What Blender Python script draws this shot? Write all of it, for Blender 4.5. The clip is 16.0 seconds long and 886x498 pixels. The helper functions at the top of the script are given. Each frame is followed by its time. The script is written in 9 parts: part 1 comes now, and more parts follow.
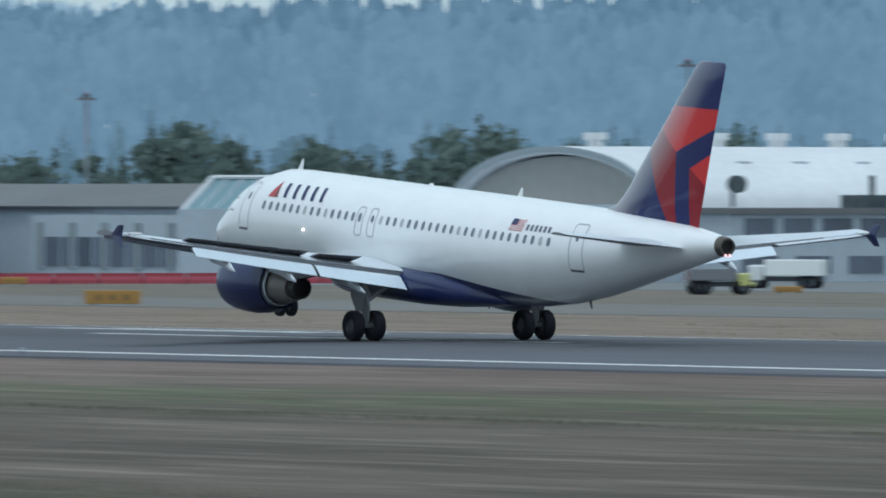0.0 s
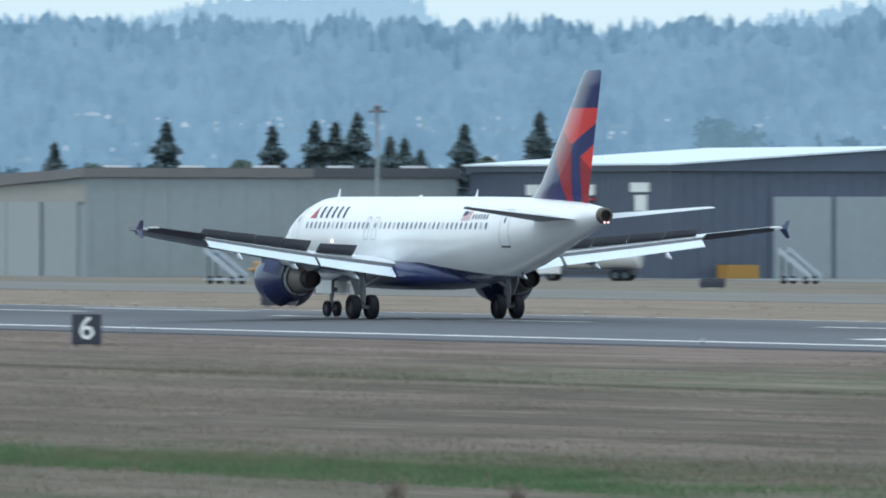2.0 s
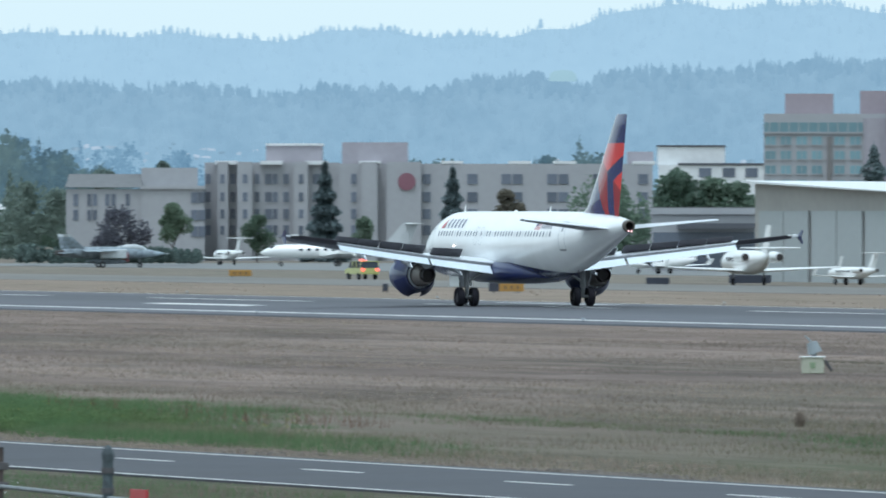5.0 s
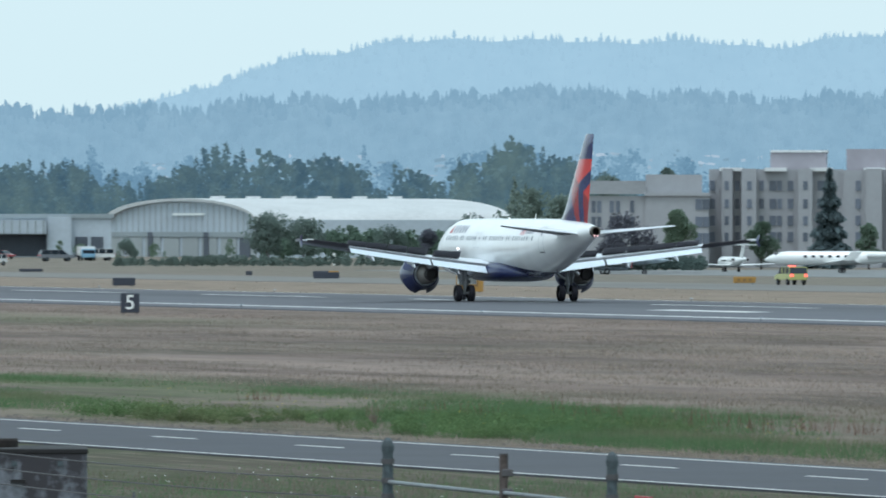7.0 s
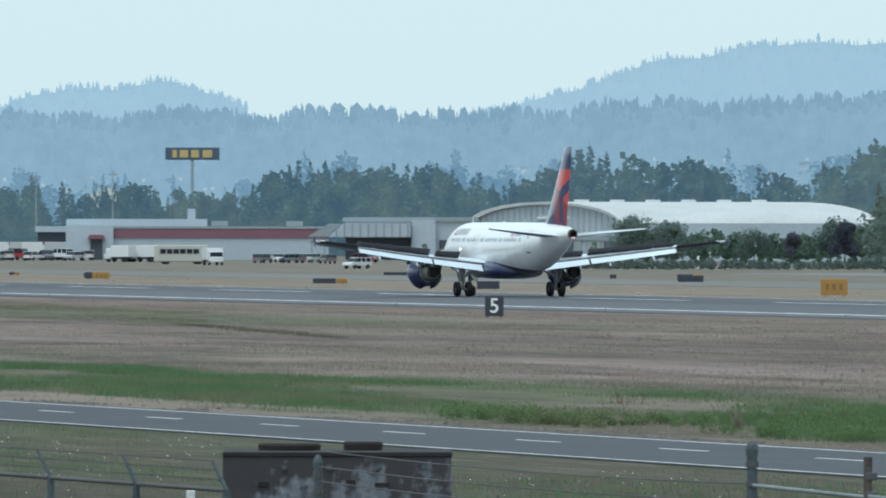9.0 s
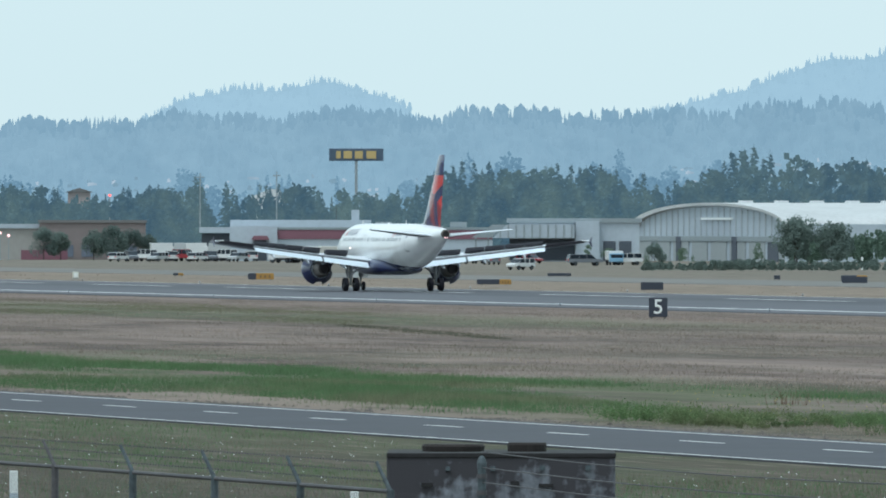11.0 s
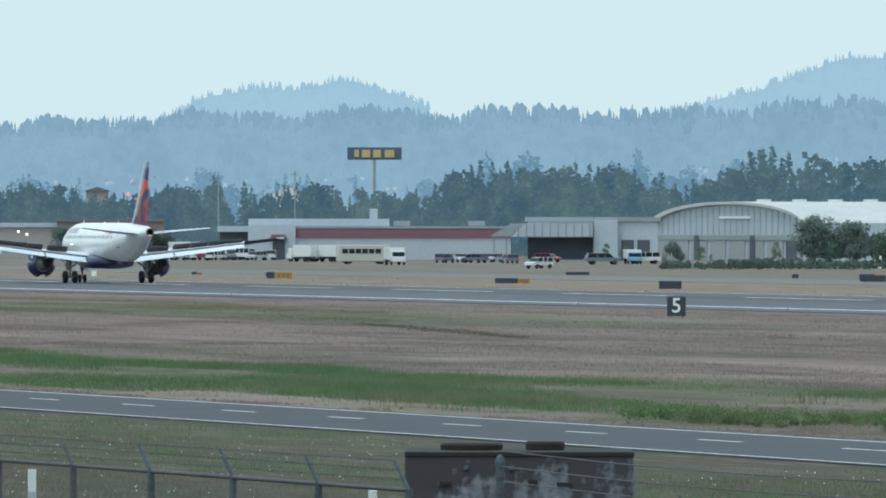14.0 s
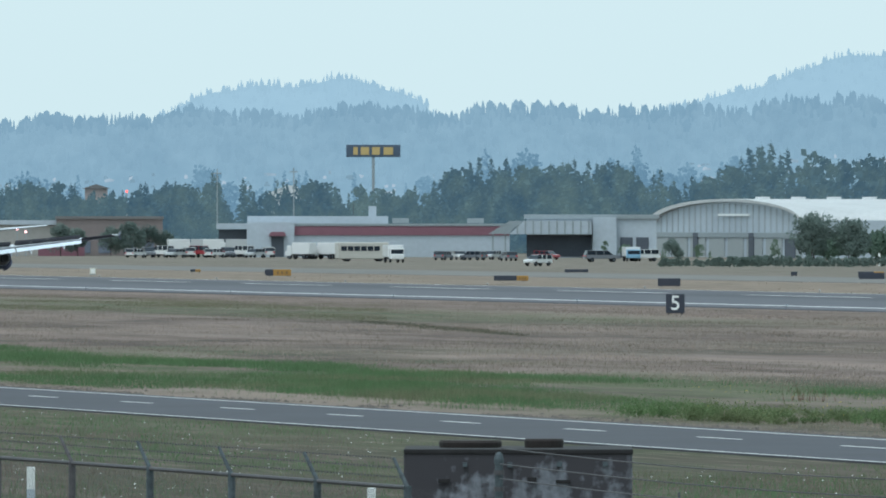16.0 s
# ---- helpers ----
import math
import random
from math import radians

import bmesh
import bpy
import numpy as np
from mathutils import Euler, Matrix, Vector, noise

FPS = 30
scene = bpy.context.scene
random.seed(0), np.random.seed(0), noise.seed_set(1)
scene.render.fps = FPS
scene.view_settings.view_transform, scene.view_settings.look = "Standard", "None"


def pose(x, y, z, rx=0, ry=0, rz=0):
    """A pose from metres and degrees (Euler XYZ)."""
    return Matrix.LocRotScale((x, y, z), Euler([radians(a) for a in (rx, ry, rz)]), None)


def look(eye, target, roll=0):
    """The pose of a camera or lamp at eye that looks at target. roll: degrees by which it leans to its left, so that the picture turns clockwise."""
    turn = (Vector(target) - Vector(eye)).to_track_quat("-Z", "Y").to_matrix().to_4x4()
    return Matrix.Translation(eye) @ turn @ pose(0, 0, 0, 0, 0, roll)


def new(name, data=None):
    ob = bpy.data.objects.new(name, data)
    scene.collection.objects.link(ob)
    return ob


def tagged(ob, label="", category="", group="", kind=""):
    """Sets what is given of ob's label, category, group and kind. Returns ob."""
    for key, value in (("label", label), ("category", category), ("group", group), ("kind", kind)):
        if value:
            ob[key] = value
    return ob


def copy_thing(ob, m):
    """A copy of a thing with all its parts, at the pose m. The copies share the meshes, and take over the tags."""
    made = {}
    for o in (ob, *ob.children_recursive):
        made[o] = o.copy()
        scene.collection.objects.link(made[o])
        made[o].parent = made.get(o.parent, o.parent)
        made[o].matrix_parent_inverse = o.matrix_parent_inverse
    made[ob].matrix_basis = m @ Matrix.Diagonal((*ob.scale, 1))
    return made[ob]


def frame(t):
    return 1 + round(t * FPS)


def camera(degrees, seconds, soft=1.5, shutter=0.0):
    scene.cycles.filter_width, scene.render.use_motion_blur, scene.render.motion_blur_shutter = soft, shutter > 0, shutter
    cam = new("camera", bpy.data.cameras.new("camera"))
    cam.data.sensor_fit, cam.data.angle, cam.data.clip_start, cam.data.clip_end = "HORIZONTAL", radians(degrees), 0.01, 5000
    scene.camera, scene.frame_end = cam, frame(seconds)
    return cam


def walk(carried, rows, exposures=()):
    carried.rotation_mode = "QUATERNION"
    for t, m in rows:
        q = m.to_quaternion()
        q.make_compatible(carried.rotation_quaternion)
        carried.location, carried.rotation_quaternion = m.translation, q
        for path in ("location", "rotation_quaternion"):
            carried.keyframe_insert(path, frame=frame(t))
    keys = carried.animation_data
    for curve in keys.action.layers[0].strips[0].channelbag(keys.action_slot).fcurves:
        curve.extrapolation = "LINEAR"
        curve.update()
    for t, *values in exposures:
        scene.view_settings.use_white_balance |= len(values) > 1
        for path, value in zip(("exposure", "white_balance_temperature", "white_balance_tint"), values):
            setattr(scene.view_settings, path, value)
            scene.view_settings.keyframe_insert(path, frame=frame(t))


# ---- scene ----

# Camera: a long lens on a tripod, panning with the landing aircraft.
EYE_Z = 5.44          # height of the lens above the runway's crown
RUNWAY_Y = 240.6      # the runway's centre line runs along x at this distance
cam = camera(4.1663, 16.0, soft=1.85, shutter=0.28)
# seconds, bearing from the runway's normal, tilt (degrees)
PATH = [
    (0.0, 59.1308, -0.2354),
    (0.5, 61.0684, -0.2262),
    (1.0, 62.7725, -0.2191),
    (1.5, 64.2994, -0.2116),
    (2.0, 65.6645, -0.2043),
    (2.5, 66.9254, -0.1938),
    (3.0, 68.0865, -0.1841),
    (3.5, 69.1880, -0.1734),
    (4.0, 70.1812, -0.1632),
    (4.5, 71.0405, -0.1532),
    (5.0, 71.8011, -0.1447),
    (5.2, 72.0784, -0.1426),
    (7.3, 74.4725, -0.1140),
    (7.5, 74.6659, -0.1144),
    (8.0, 75.1146, -0.1082),
    (8.5, 75.5285, -0.1033),
    (9.0, 75.8865, -0.1001),
    (9.5, 76.1297, -0.0956),
    (10.0, 76.3505, -0.0917),
    (10.2, 76.4360, -0.0918),
    (12.3, 76.7458, -0.0937),
    (12.5, 76.7458, -0.0896),
    (13.0, 76.7458, -0.0937),
    (13.5, 76.7444, -0.0964),
    (14.0, 76.7431, -0.1017),
    (14.5, 76.7417, -0.1045),
    (15.0, 76.7417, -0.1058),
    (15.5, 76.7404, -0.1100),
    (16.0, 76.7377, -0.1139),
]
walk(cam, [(t, pose(0, 0, EYE_Z, 90 + tilt, 0, bearing) @ pose(0, 0, 0, 0, 0, 0.044)) for t, bearing, tilt in PATH],
     exposures=[(0.0, -0.40, 5500, 10), (0.6, -0.20, 5500, 10), (1.2, -0.06, 5550, 10), (2.2, 0.08, 5600, 11), (4.5, 0.10, 5600, 10), (9.0, -0.02, 5700, 7), (16.0, -0.02, 5700, 7)])

# ---- sky and sun: bright haze, no hard shadows ----
world = bpy.data.worlds.new("hazy_sky")
scene.world = world
world.use_nodes = True
wn = world.node_tree
wn.nodes.clear()
w_sky = wn.nodes.new("ShaderNodeTexSky")
w_sky.sky_type = "NISHITA"
w_sky.sun_disc = False
w_sky.sun_elevation, w_sky.sun_rotation = radians(48), radians(120)
w_sky.air_density, w_sky.dust_density, w_sky.ozone_density = 1.0, 4.0, 1.0
w_gain = wn.nodes.new("ShaderNodeMix")
w_gain.data_type, w_gain.blend_type = "RGBA", "MULTIPLY"
w_gain.inputs[0].default_value = 1.0
w_gain.inputs[7].default_value = (0.10, 0.10, 0.10, 1)
w_mix = wn.nodes.new("ShaderNodeMix")
w_mix.data_type = "RGBA"
w_mix.inputs[0].default_value = 0.82
w_mix.inputs[7].default_value = (0.87, 1.00, 0.945, 1)
w_bg = wn.nodes.new("ShaderNodeBackground")
w_bg.inputs["Strength"].default_value = 1.0
w_out = wn.nodes.new("ShaderNodeOutputWorld")
wn.links.new(w_sky.outputs[0], w_gain.inputs[6])
wn.links.new(w_gain.outputs[2], w_mix.inputs[6])
wn.links.new(w_mix.outputs[2], w_bg.inputs["Color"])
wn.links.new(w_bg.outputs[0], w_out.inputs[0])

sun_data = bpy.data.lights.new("sun", "SUN")
sun_data.energy, sun_data.angle, sun_data.color = 1.5, radians(14), (1.0, 0.98, 0.95)
sun = new("sun", sun_data)
sun.matrix_world = look((30, -45, 140), (0, 0, 0))


# ---- materials ----
def mat(name, base, rough=0.6, metal=0.0, var=0.12, scale=1.0, bump=0.0, coat=0.0, stretch=(1, 1, 1), emit=None, emit_gain=0.0, rnd=0.0, spec=0.5):
    """A principled surface whose colour varies at two scales; rnd varies it from object to object."""
    m = bpy.data.materials.new(name)
    m.use_nodes = True
    nt = m.node_tree
    bs = nt.nodes["Principled BSDF"]
    bs.inputs["Roughness"].default_value = rough
    bs.inputs["Metallic"].default_value = metal
    bs.inputs["Coat Weight"].default_value = coat
    bs.inputs["Coat Roughness"].default_value = 0.06
    bs.inputs["Specular IOR Level"].default_value = spec
    tc = nt.nodes.new("ShaderNodeTexCoord")
    mp = nt.nodes.new("ShaderNodeMapping")
    mp.inputs["Scale"].default_value = stretch
    nt.links.new(tc.outputs["Object"], mp.inputs[0])
    big, small = nt.nodes.new("ShaderNodeTexNoise"), nt.nodes.new("ShaderNodeTexNoise")
    big.inputs["Scale"].default_value, small.inputs["Scale"].default_value = scale * 0.35, scale * 4.0
    big.inputs["Detail"].default_value, small.inputs["Detail"].default_value = 4, 5
    for n in (big, small):
        nt.links.new(mp.outputs[0], n.inputs["Vector"])
    add = nt.nodes.new("ShaderNodeMath")
    add.operation = "ADD"
    nt.links.new(big.outputs[0], add.inputs[0])
    nt.links.new(small.outputs[0], add.inputs[1])
    ramp = nt.nodes.new("ShaderNodeMapRange")
    ramp.inputs[1].default_value, ramp.inputs[2].default_value = 0.6, 1.4
    ramp.inputs[3].default_value, ramp.inputs[4].default_value = 1 - var, 1 + var
    nt.links.new(add.outputs[0], ramp.inputs[0])
    last = ramp.outputs[0]
    if rnd:
        oi = nt.nodes.new("ShaderNodeObjectInfo")
        r2 = nt.nodes.new("ShaderNodeMapRange")
        r2.inputs[3].default_value, r2.inputs[4].default_value = 1 - rnd, 1 + rnd
        nt.links.new(oi.outputs["Random"], r2.inputs[0])
        mul = nt.nodes.new("ShaderNodeMath")
        mul.operation = "MULTIPLY"
        nt.links.new(last, mul.inputs[0])
        nt.links.new(r2.outputs[0], mul.inputs[1])
        last = mul.outputs[0]
    col = nt.nodes.new("ShaderNodeVectorMath")
    col.operation = "SCALE"
    col.inputs[0].default_value = base
    nt.links.new(last, col.inputs["Scale"])
    nt.links.new(col.outputs[0], bs.inputs["Base Color"])
    if bump:
        bp = nt.nodes.new("ShaderNodeBump")
        bp.inputs["Strength"].default_value = bump
        nt.links.new(small.outputs[0], bp.inputs["Height"])
        nt.links.new(bp.outputs[0], bs.inputs["Normal"])
    if emit:
        bs.inputs["Emission Color"].default_value = (*emit, 1)
        bs.inputs["Emission Strength"].default_value = emit_gain
    return m


WHITE = mat("white_aircraft_paint", (0.80, 0.81, 0.80), 0.28, var=0.04, scale=0.6, coat=0.4)
NAVY = mat("navy_aircraft_paint", (0.011, 0.019, 0.088), 0.30, var=0.1, coat=0.25)
WING_GREY = mat("wing_grey_paint", (0.62, 0.66, 0.70), 0.35, var=0.06, scale=0.8)
FLAP_GREY = mat("flap_light_grey", (0.66, 0.74, 0.80), 0.38, var=0.06, scale=1.0)
UNDER_DARK = mat("dark_grey_finish", (0.080, 0.078, 0.092), 0.55, var=0.2)
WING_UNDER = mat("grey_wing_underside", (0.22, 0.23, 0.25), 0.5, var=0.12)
METAL = mat("bare_metal", (0.55, 0.55, 0.56), 0.3, 1.0, var=0.1, scale=2)
DUCT_GREY = mat("brownish_grey_duct", (0.27, 0.24, 0.22), 0.45, 0.2, var=0.2, scale=2)
DUCT_PALE = mat("pale_reverser_lining", (0.42, 0.44, 0.47), 0.45, var=0.12, scale=2)
DARK_METAL = mat("heat_stained_metal", (0.16, 0.14, 0.12), 0.45, 0.8, var=0.25, scale=2)
SOOT = mat("sooty_black_metal", (0.035, 0.030, 0.030), 0.6, var=0.3)
STRUT = mat("grey_gear_paint", (0.20, 0.21, 0.22), 0.45, var=0.15)
RIM_DARK = mat("brake_dusted_rim", (0.05, 0.05, 0.06), 0.5, 0.3, var=0.25, scale=3)
RUBBER = mat("tyre_rubber", (0.014, 0.014, 0.020), 0.85, var=0.3, scale=3, spec=0.25)
GLASS_DARK = mat("dark_window_glass", (0.02, 0.028, 0.04), 0.08, var=0.1)
CABIN_PANE = mat("cabin_window_pane", (0.19, 0.215, 0.25), 0.15, var=0.1)
SHADE_PANE = mat("cabin_window_shade", (0.45, 0.47, 0.48), 0.4, var=0.05)
SEAM = mat("panel_seam_grey", (0.42, 0.44, 0.46), 0.5, var=0.1)
WINE_RED = mat("wine_red_paint", (0.20, 0.012, 0.022), 0.3, var=0.08, coat=0.4)
RED = mat("signal_red_paint", (0.45, 0.02, 0.03), 0.3, var=0.08, coat=0.4)
TITLE_NAVY = mat("title_navy_paint", (0.012, 0.022, 0.095), 0.3, var=0.06)
TITLE_GREY = mat("grey_navy_lettering", (0.12, 0.13, 0.17), 0.4, var=0.06)
LAMP_WHITE = mat("lit_landing_lamp", (1, 1, 1), 0.3, var=0, emit=(1.0, 0.80, 0.72), emit_gain=14.0)
LAMP_PINK = mat("lit_rose_lamp", (0.9, 0.6, 0.6), 0.3, var=0, emit=(1.0, 0.50, 0.48), emit_gain=1.8)
LAMP_RED = mat("lit_red_lamp", (0.6, 0.03, 0.03), 0.3, var=0, emit=(1.0, 0.12, 0.08), emit_gain=2.5)


# ---- small mesh tools ----
def part(name, bm, material, parent=None, label=""):
    """Links a bmesh as one mesh object, under a thing or a part."""
    me = bpy.data.meshes.new(name)
    bm.to_mesh(me)
    bm.free()
    for m in (material if isinstance(material, (list, tuple)) else (material,)):
        me.materials.append(m)
    ob = new(name, me)
    if parent:
        ob.parent = parent
    return tagged(ob, label)


def smooth(ob, angle=40):
    me = ob.data
    me.polygons.foreach_set("use_smooth", [True] * len(me.polygons))
    me.set_sharp_from_angle(angle=radians(angle))
    return ob


def empty(name, m, label, category, group="", kind=""):
    e = new(name)
    e.empty_display_size = 0.5
    e.matrix_basis = m
    return tagged(e, label, category, group, kind)


def box(bm, x0, x1, y0, y1, z0, z1, mi=0, m=None):
    v = [bm.verts.new((x, y, z)) for z in (z0, z1) for y in (y0, y1) for x in (x0, x1)]
    if m is not None:
        for w in v:
            w.co = m @ w.co
    fs = []
    for q in ((0, 2, 3, 1), (4, 5, 7, 6), (0, 1, 5, 4), (2, 6, 7, 3), (0, 4, 6, 2), (1, 3, 7, 5)):
        f = bm.faces.new([v[i] for i in q])
        f.material_index = mi
        fs.append(f)
    return fs


def box_bm(*a, **k):
    bm = bmesh.new()
    box(bm, *a, **k)
    return bm


def bevel_box(x0, x1, y0, y1, z0, z1, r=0.03, seg=2):
    bm = box_bm(x0, x1, y0, y1, z0, z1)
    bmesh.ops.bevel(bm, geom=bm.edges[:], offset=r, segments=seg, affect="EDGES", profile=0.5)
    return bm


def loft(bm, rings, cap=True, mi=0, close=True):
    """Skins a list of rings of points, all of one length."""
    rows = [[bm.verts.new(p) for p in r] for r in rings]
    n = len(rows[0])
    for a, b in zip(rows, rows[1:]):
        for i in range(n if close else n - 1):
            j = (i + 1) % n
            bm.faces.new((a[i], a[j], b[j], b[i])).material_index = mi
    if cap and close:
        bm.faces.new(rows[0][::-1]).material_index = mi
        bm.faces.new(rows[-1]).material_index = mi
    return rows


def fix(bm):
    bmesh.ops.recalc_face_normals(bm, faces=bm.faces[:])
    return bm


def tube(bm, p, q, r0, r1=None, n=10, mi=0):
    p, q = Vector(p), Vector(q)
    r1 = r0 if r1 is None else r1
    d = (q - p).normalized()
    a = d.orthogonal().normalized()
    b = d.cross(a)
    rings = [[c + a * (r * math.cos(2 * math.pi * i / n)) + b * (r * math.sin(2 * math.pi * i / n)) for i in range(n)]
             for c, r in ((p, r0), (q, r1))]
    loft(bm, rings, mi=mi)
    return bm


def prism(poly, y0, y1):
    """A solid from an outline in x and z, between two depths."""
    bm = bmesh.new()
    loft(bm, [[(x, y0, z) for x, z in poly], [(x, y1, z) for x, z in poly]])
    return fix(bm)


def at(bearing, rng, z=0.0):
    b = radians(bearing)
    return Vector((-rng * math.sin(b), rng * math.cos(b), z))


def facing(bearing, rng, turn=0.0, z=-0.35):
    """A pose on the ground: local x runs across the line of sight, local y away from the eye; turn in degrees."""
    p = at(bearing, rng, z)
    return pose(p.x, p.y, p.z, 0, 0, bearing + turn)

# ---- ground ----
def ground_material():
    """Mown airfield grass: bleached tan, brown thatch and green in the ditch that runs beside the runway."""
    m = bpy.data.materials.new("dry_airfield_grass")
    m.use_nodes = True
    nt = m.node_tree
    bs = nt.nodes["Principled BSDF"]
    bs.inputs["Roughness"].default_value = 0.95
    bs.inputs["Specular IOR Level"].default_value = 0.1
    tc = nt.nodes.new("ShaderNodeTexCoord")
    sep = nt.nodes.new("ShaderNodeSeparateXYZ")
    nt.links.new(tc.outputs["Object"], sep.inputs[0])

    def noise_at(scale, detail, stretch=(1, 1, 1), shift=0.0):
        mp = nt.nodes.new("ShaderNodeMapping")
        mp.inputs["Scale"].default_value = stretch
        mp.inputs["Location"].default_value = (shift, shift, 0)
        nt.links.new(tc.outputs["Object"], mp.inputs[0])
        n = nt.nodes.new("ShaderNodeTexNoise")
        n.inputs["Scale"].default_value, n.inputs["Detail"].default_value = scale, detail
        nt.links.new(mp.outputs[0], n.inputs["Vector"])
        return n.outputs[0]

    def math_node(op, a, b):
        n = nt.nodes.new("ShaderNodeMath")
        n.operation = op
        for i, v in enumerate((a, b)):
            if isinstance(v, (int, float)):
                n.inputs[i].default_value = v
            else:
                nt.links.new(v, n.inputs[i])
        return n.outputs[0]

    def span(v, lo, hi, a=0.0, b=1.0):
        n = nt.nodes.new("ShaderNodeMapRange")
        n.interpolation_type = "SMOOTHSTEP"
        nt.links.new(v, n.inputs[0])
        for i, x in enumerate((lo, hi, a, b)):
            n.inputs[i + 1].default_value = x
        return n.outputs[0]

    def mix(fac, a, b):
        n = nt.nodes.new("ShaderNodeMix")
        n.data_type = "RGBA"
        nt.links.new(fac, n.inputs[0])
        for i, v in ((6, a), (7, b)):
            if isinstance(v, tuple):
                n.inputs[i].default_value = (*v, 1)
            else:
                nt.links.new(v, n.inputs[i])
        return n.outputs[2]

    y = math_node("ADD", sep.outputs[1], math_node("MULTIPLY", math_node("SUBTRACT", noise_at(0.02, 3), 0.5), 14.0))
    streak = noise_at(0.16, 5, (0.30, 1.0, 1))
    patch = noise_at(0.035, 4, (0.5, 1, 1), 31.0)
    fine = noise_at(2.6, 5, (0.07, 1, 1))
    mown = noise_at(0.30, 5, (0.05, 1, 1), 9.0)
    tussock = noise_at(0.40, 7, (0.22, 1, 1), 17.0)
    tan, brown, pale = (0.172, 0.132, 0.114), (0.095, 0.075, 0.067), (0.270, 0.215, 0.186)
    green, dull = (0.060, 0.094, 0.036), (0.096, 0.098, 0.068)
    base = mix(span(streak, 0.40, 0.58), brown, tan)
    base = mix(math_node("MULTIPLY", span(noise_at(0.06, 4, (0.22, 1, 1), 55.0), 0.47, 0.58), 0.7), base, pale)
    base = mix(math_node("MULTIPLY", span(patch, 0.50, 0.66), 0.45), base, dull)
    near_runway = math_node("MULTIPLY", span(y, 175.0, 205.0), 0.55)
    base = mix(near_runway, base, tan)
    beyond = math_node("MULTIPLY", math_node("MULTIPLY", span(y, 258.0, 266.0), span(y, 356.0, 340.0)), 0.55)
    base = mix(beyond, base, (0.27, 0.225, 0.168))
    thatch = math_node("MULTIPLY", math_node("MULTIPLY", span(y, 128.0, 138.0), span(y, 178.0, 168.0, 0, 1)), 0.3)
    base = mix(thatch, base, brown)
    ditch = math_node("MULTIPLY", span(y, 86.0, 92.0), span(y, 123.0, 112.0))
    ragged = math_node("ADD", math_node("MULTIPLY", noise_at(0.05, 5, (0.45, 1, 1), 77.0), 0.7), math_node("MULTIPLY", tussock, 0.3))
    ditch = math_node("MULTIPLY", ditch, span(ragged, 0.42, 0.56, 0.0, 0.75))
    # the ditch is greenest where the perimeter road runs beside it, and dull further east
    x = sep.outputs[0]
    lush = math_node("MAXIMUM", span(x, -280.0, -370.0, 0.45, 1.0), span(x, -285.0, -262.0, 0.45, 1.0))
    base = mix(math_node("MULTIPLY", ditch, lush), base, mix(lush, dull, green))
    swale = math_node("MULTIPLY", math_node("MULTIPLY", span(y, 158.0, 170.0), span(y, 196.0, 180.0)), math_node("MAXIMUM", span(x, -620.0, -760.0), span(x, -430.0, -370.0)))
    swale = math_node("MULTIPLY", swale, span(tussock, 0.30, 0.55))
    base = mix(math_node("MULTIPLY", swale, 0.85), base, (0.082, 0.106, 0.056))
    verge = math_node("MULTIPLY", span(y, 84.0, 77.0), span(noise_at(0.08, 4, (0.6, 1, 1), 12.0), 0.25, 0.4))
    weedy = mix(span(noise_at(0.25, 4, (0.3, 1, 1), 3.0), 0.4, 0.6), (0.052, 0.068, 0.036), (0.088, 0.074, 0.058))
    weedy = mix(math_node("MULTIPLY", span(y, 63.0, 52.0), 0.55), weedy, (0.038, 0.042, 0.027))
    base = mix(verge, base, weedy)
    # bleached dirt along the road's far edge
    beside = math_node("SUBTRACT", sep.outputs[1], math_node("MULTIPLY", math_node("ADD", x, 305.0), 0.0279))
    beside = math_node("ADD", beside, math_node("MULTIPLY", math_node("SUBTRACT", tussock, 0.5), 14.0))
    bare = math_node("MULTIPLY", span(beside, 90.5, 88.5), span(beside, 86.0, 86.6))
    wide = math_node("MULTIPLY", math_node("MULTIPLY", span(x, -352.0, -366.0), span(x, -428.0, -412.0)), span(beside, 95.5, 92.0))
    bare = math_node("MAXIMUM", bare, math_node("MULTIPLY", wide, span(beside, 86.0, 86.6)))
    base = mix(math_node("MULTIPLY", bare, 0.75), base, (0.255, 0.205, 0.168))
    strip = math_node("MULTIPLY", math_node("MULTIPLY", span(beside, 68.0, 72.0), span(beside, 78.0, 76.0)), span(x, -285.0, -310.0))
    base = mix(math_node("MULTIPLY", strip, 0.5), base, (0.076, 0.100, 0.046))
    east = math_node("MULTIPLY", math_node("MULTIPLY", span(x, -430.0, -330.0), span(y, 180.0, 165.0)), 0.5)
    base = mix(east, base, (0.078, 0.074, 0.052))
    far = span(y, 345.0, 356.0)
    base = mix(math_node("MULTIPLY", far, 0.6), base, (0.180, 0.178, 0.142))
    dry = span(y, 121.0, 126.0, 0.35, 1.0)
    base = mix(math_node("MULTIPLY", math_node("MULTIPLY", span(mown, 0.52, 0.68), 0.30), dry), base, pale)
    base = mix(math_node("MULTIPLY", math_node("MULTIPLY", span(mown, 0.47, 0.34), 0.30), dry), base, brown)
    base = mix(math_node("MULTIPLY", math_node("MULTIPLY", span(tussock, 0.55, 0.70), 0.45), dry), base, pale)
    base = mix(math_node("MULTIPLY", span(tussock, 0.46, 0.33), 0.45), base, (0.066, 0.062, 0.044))
    base = mix(math_node("MULTIPLY", span(fine, 0.5, 0.70), 0.34), base, pale)
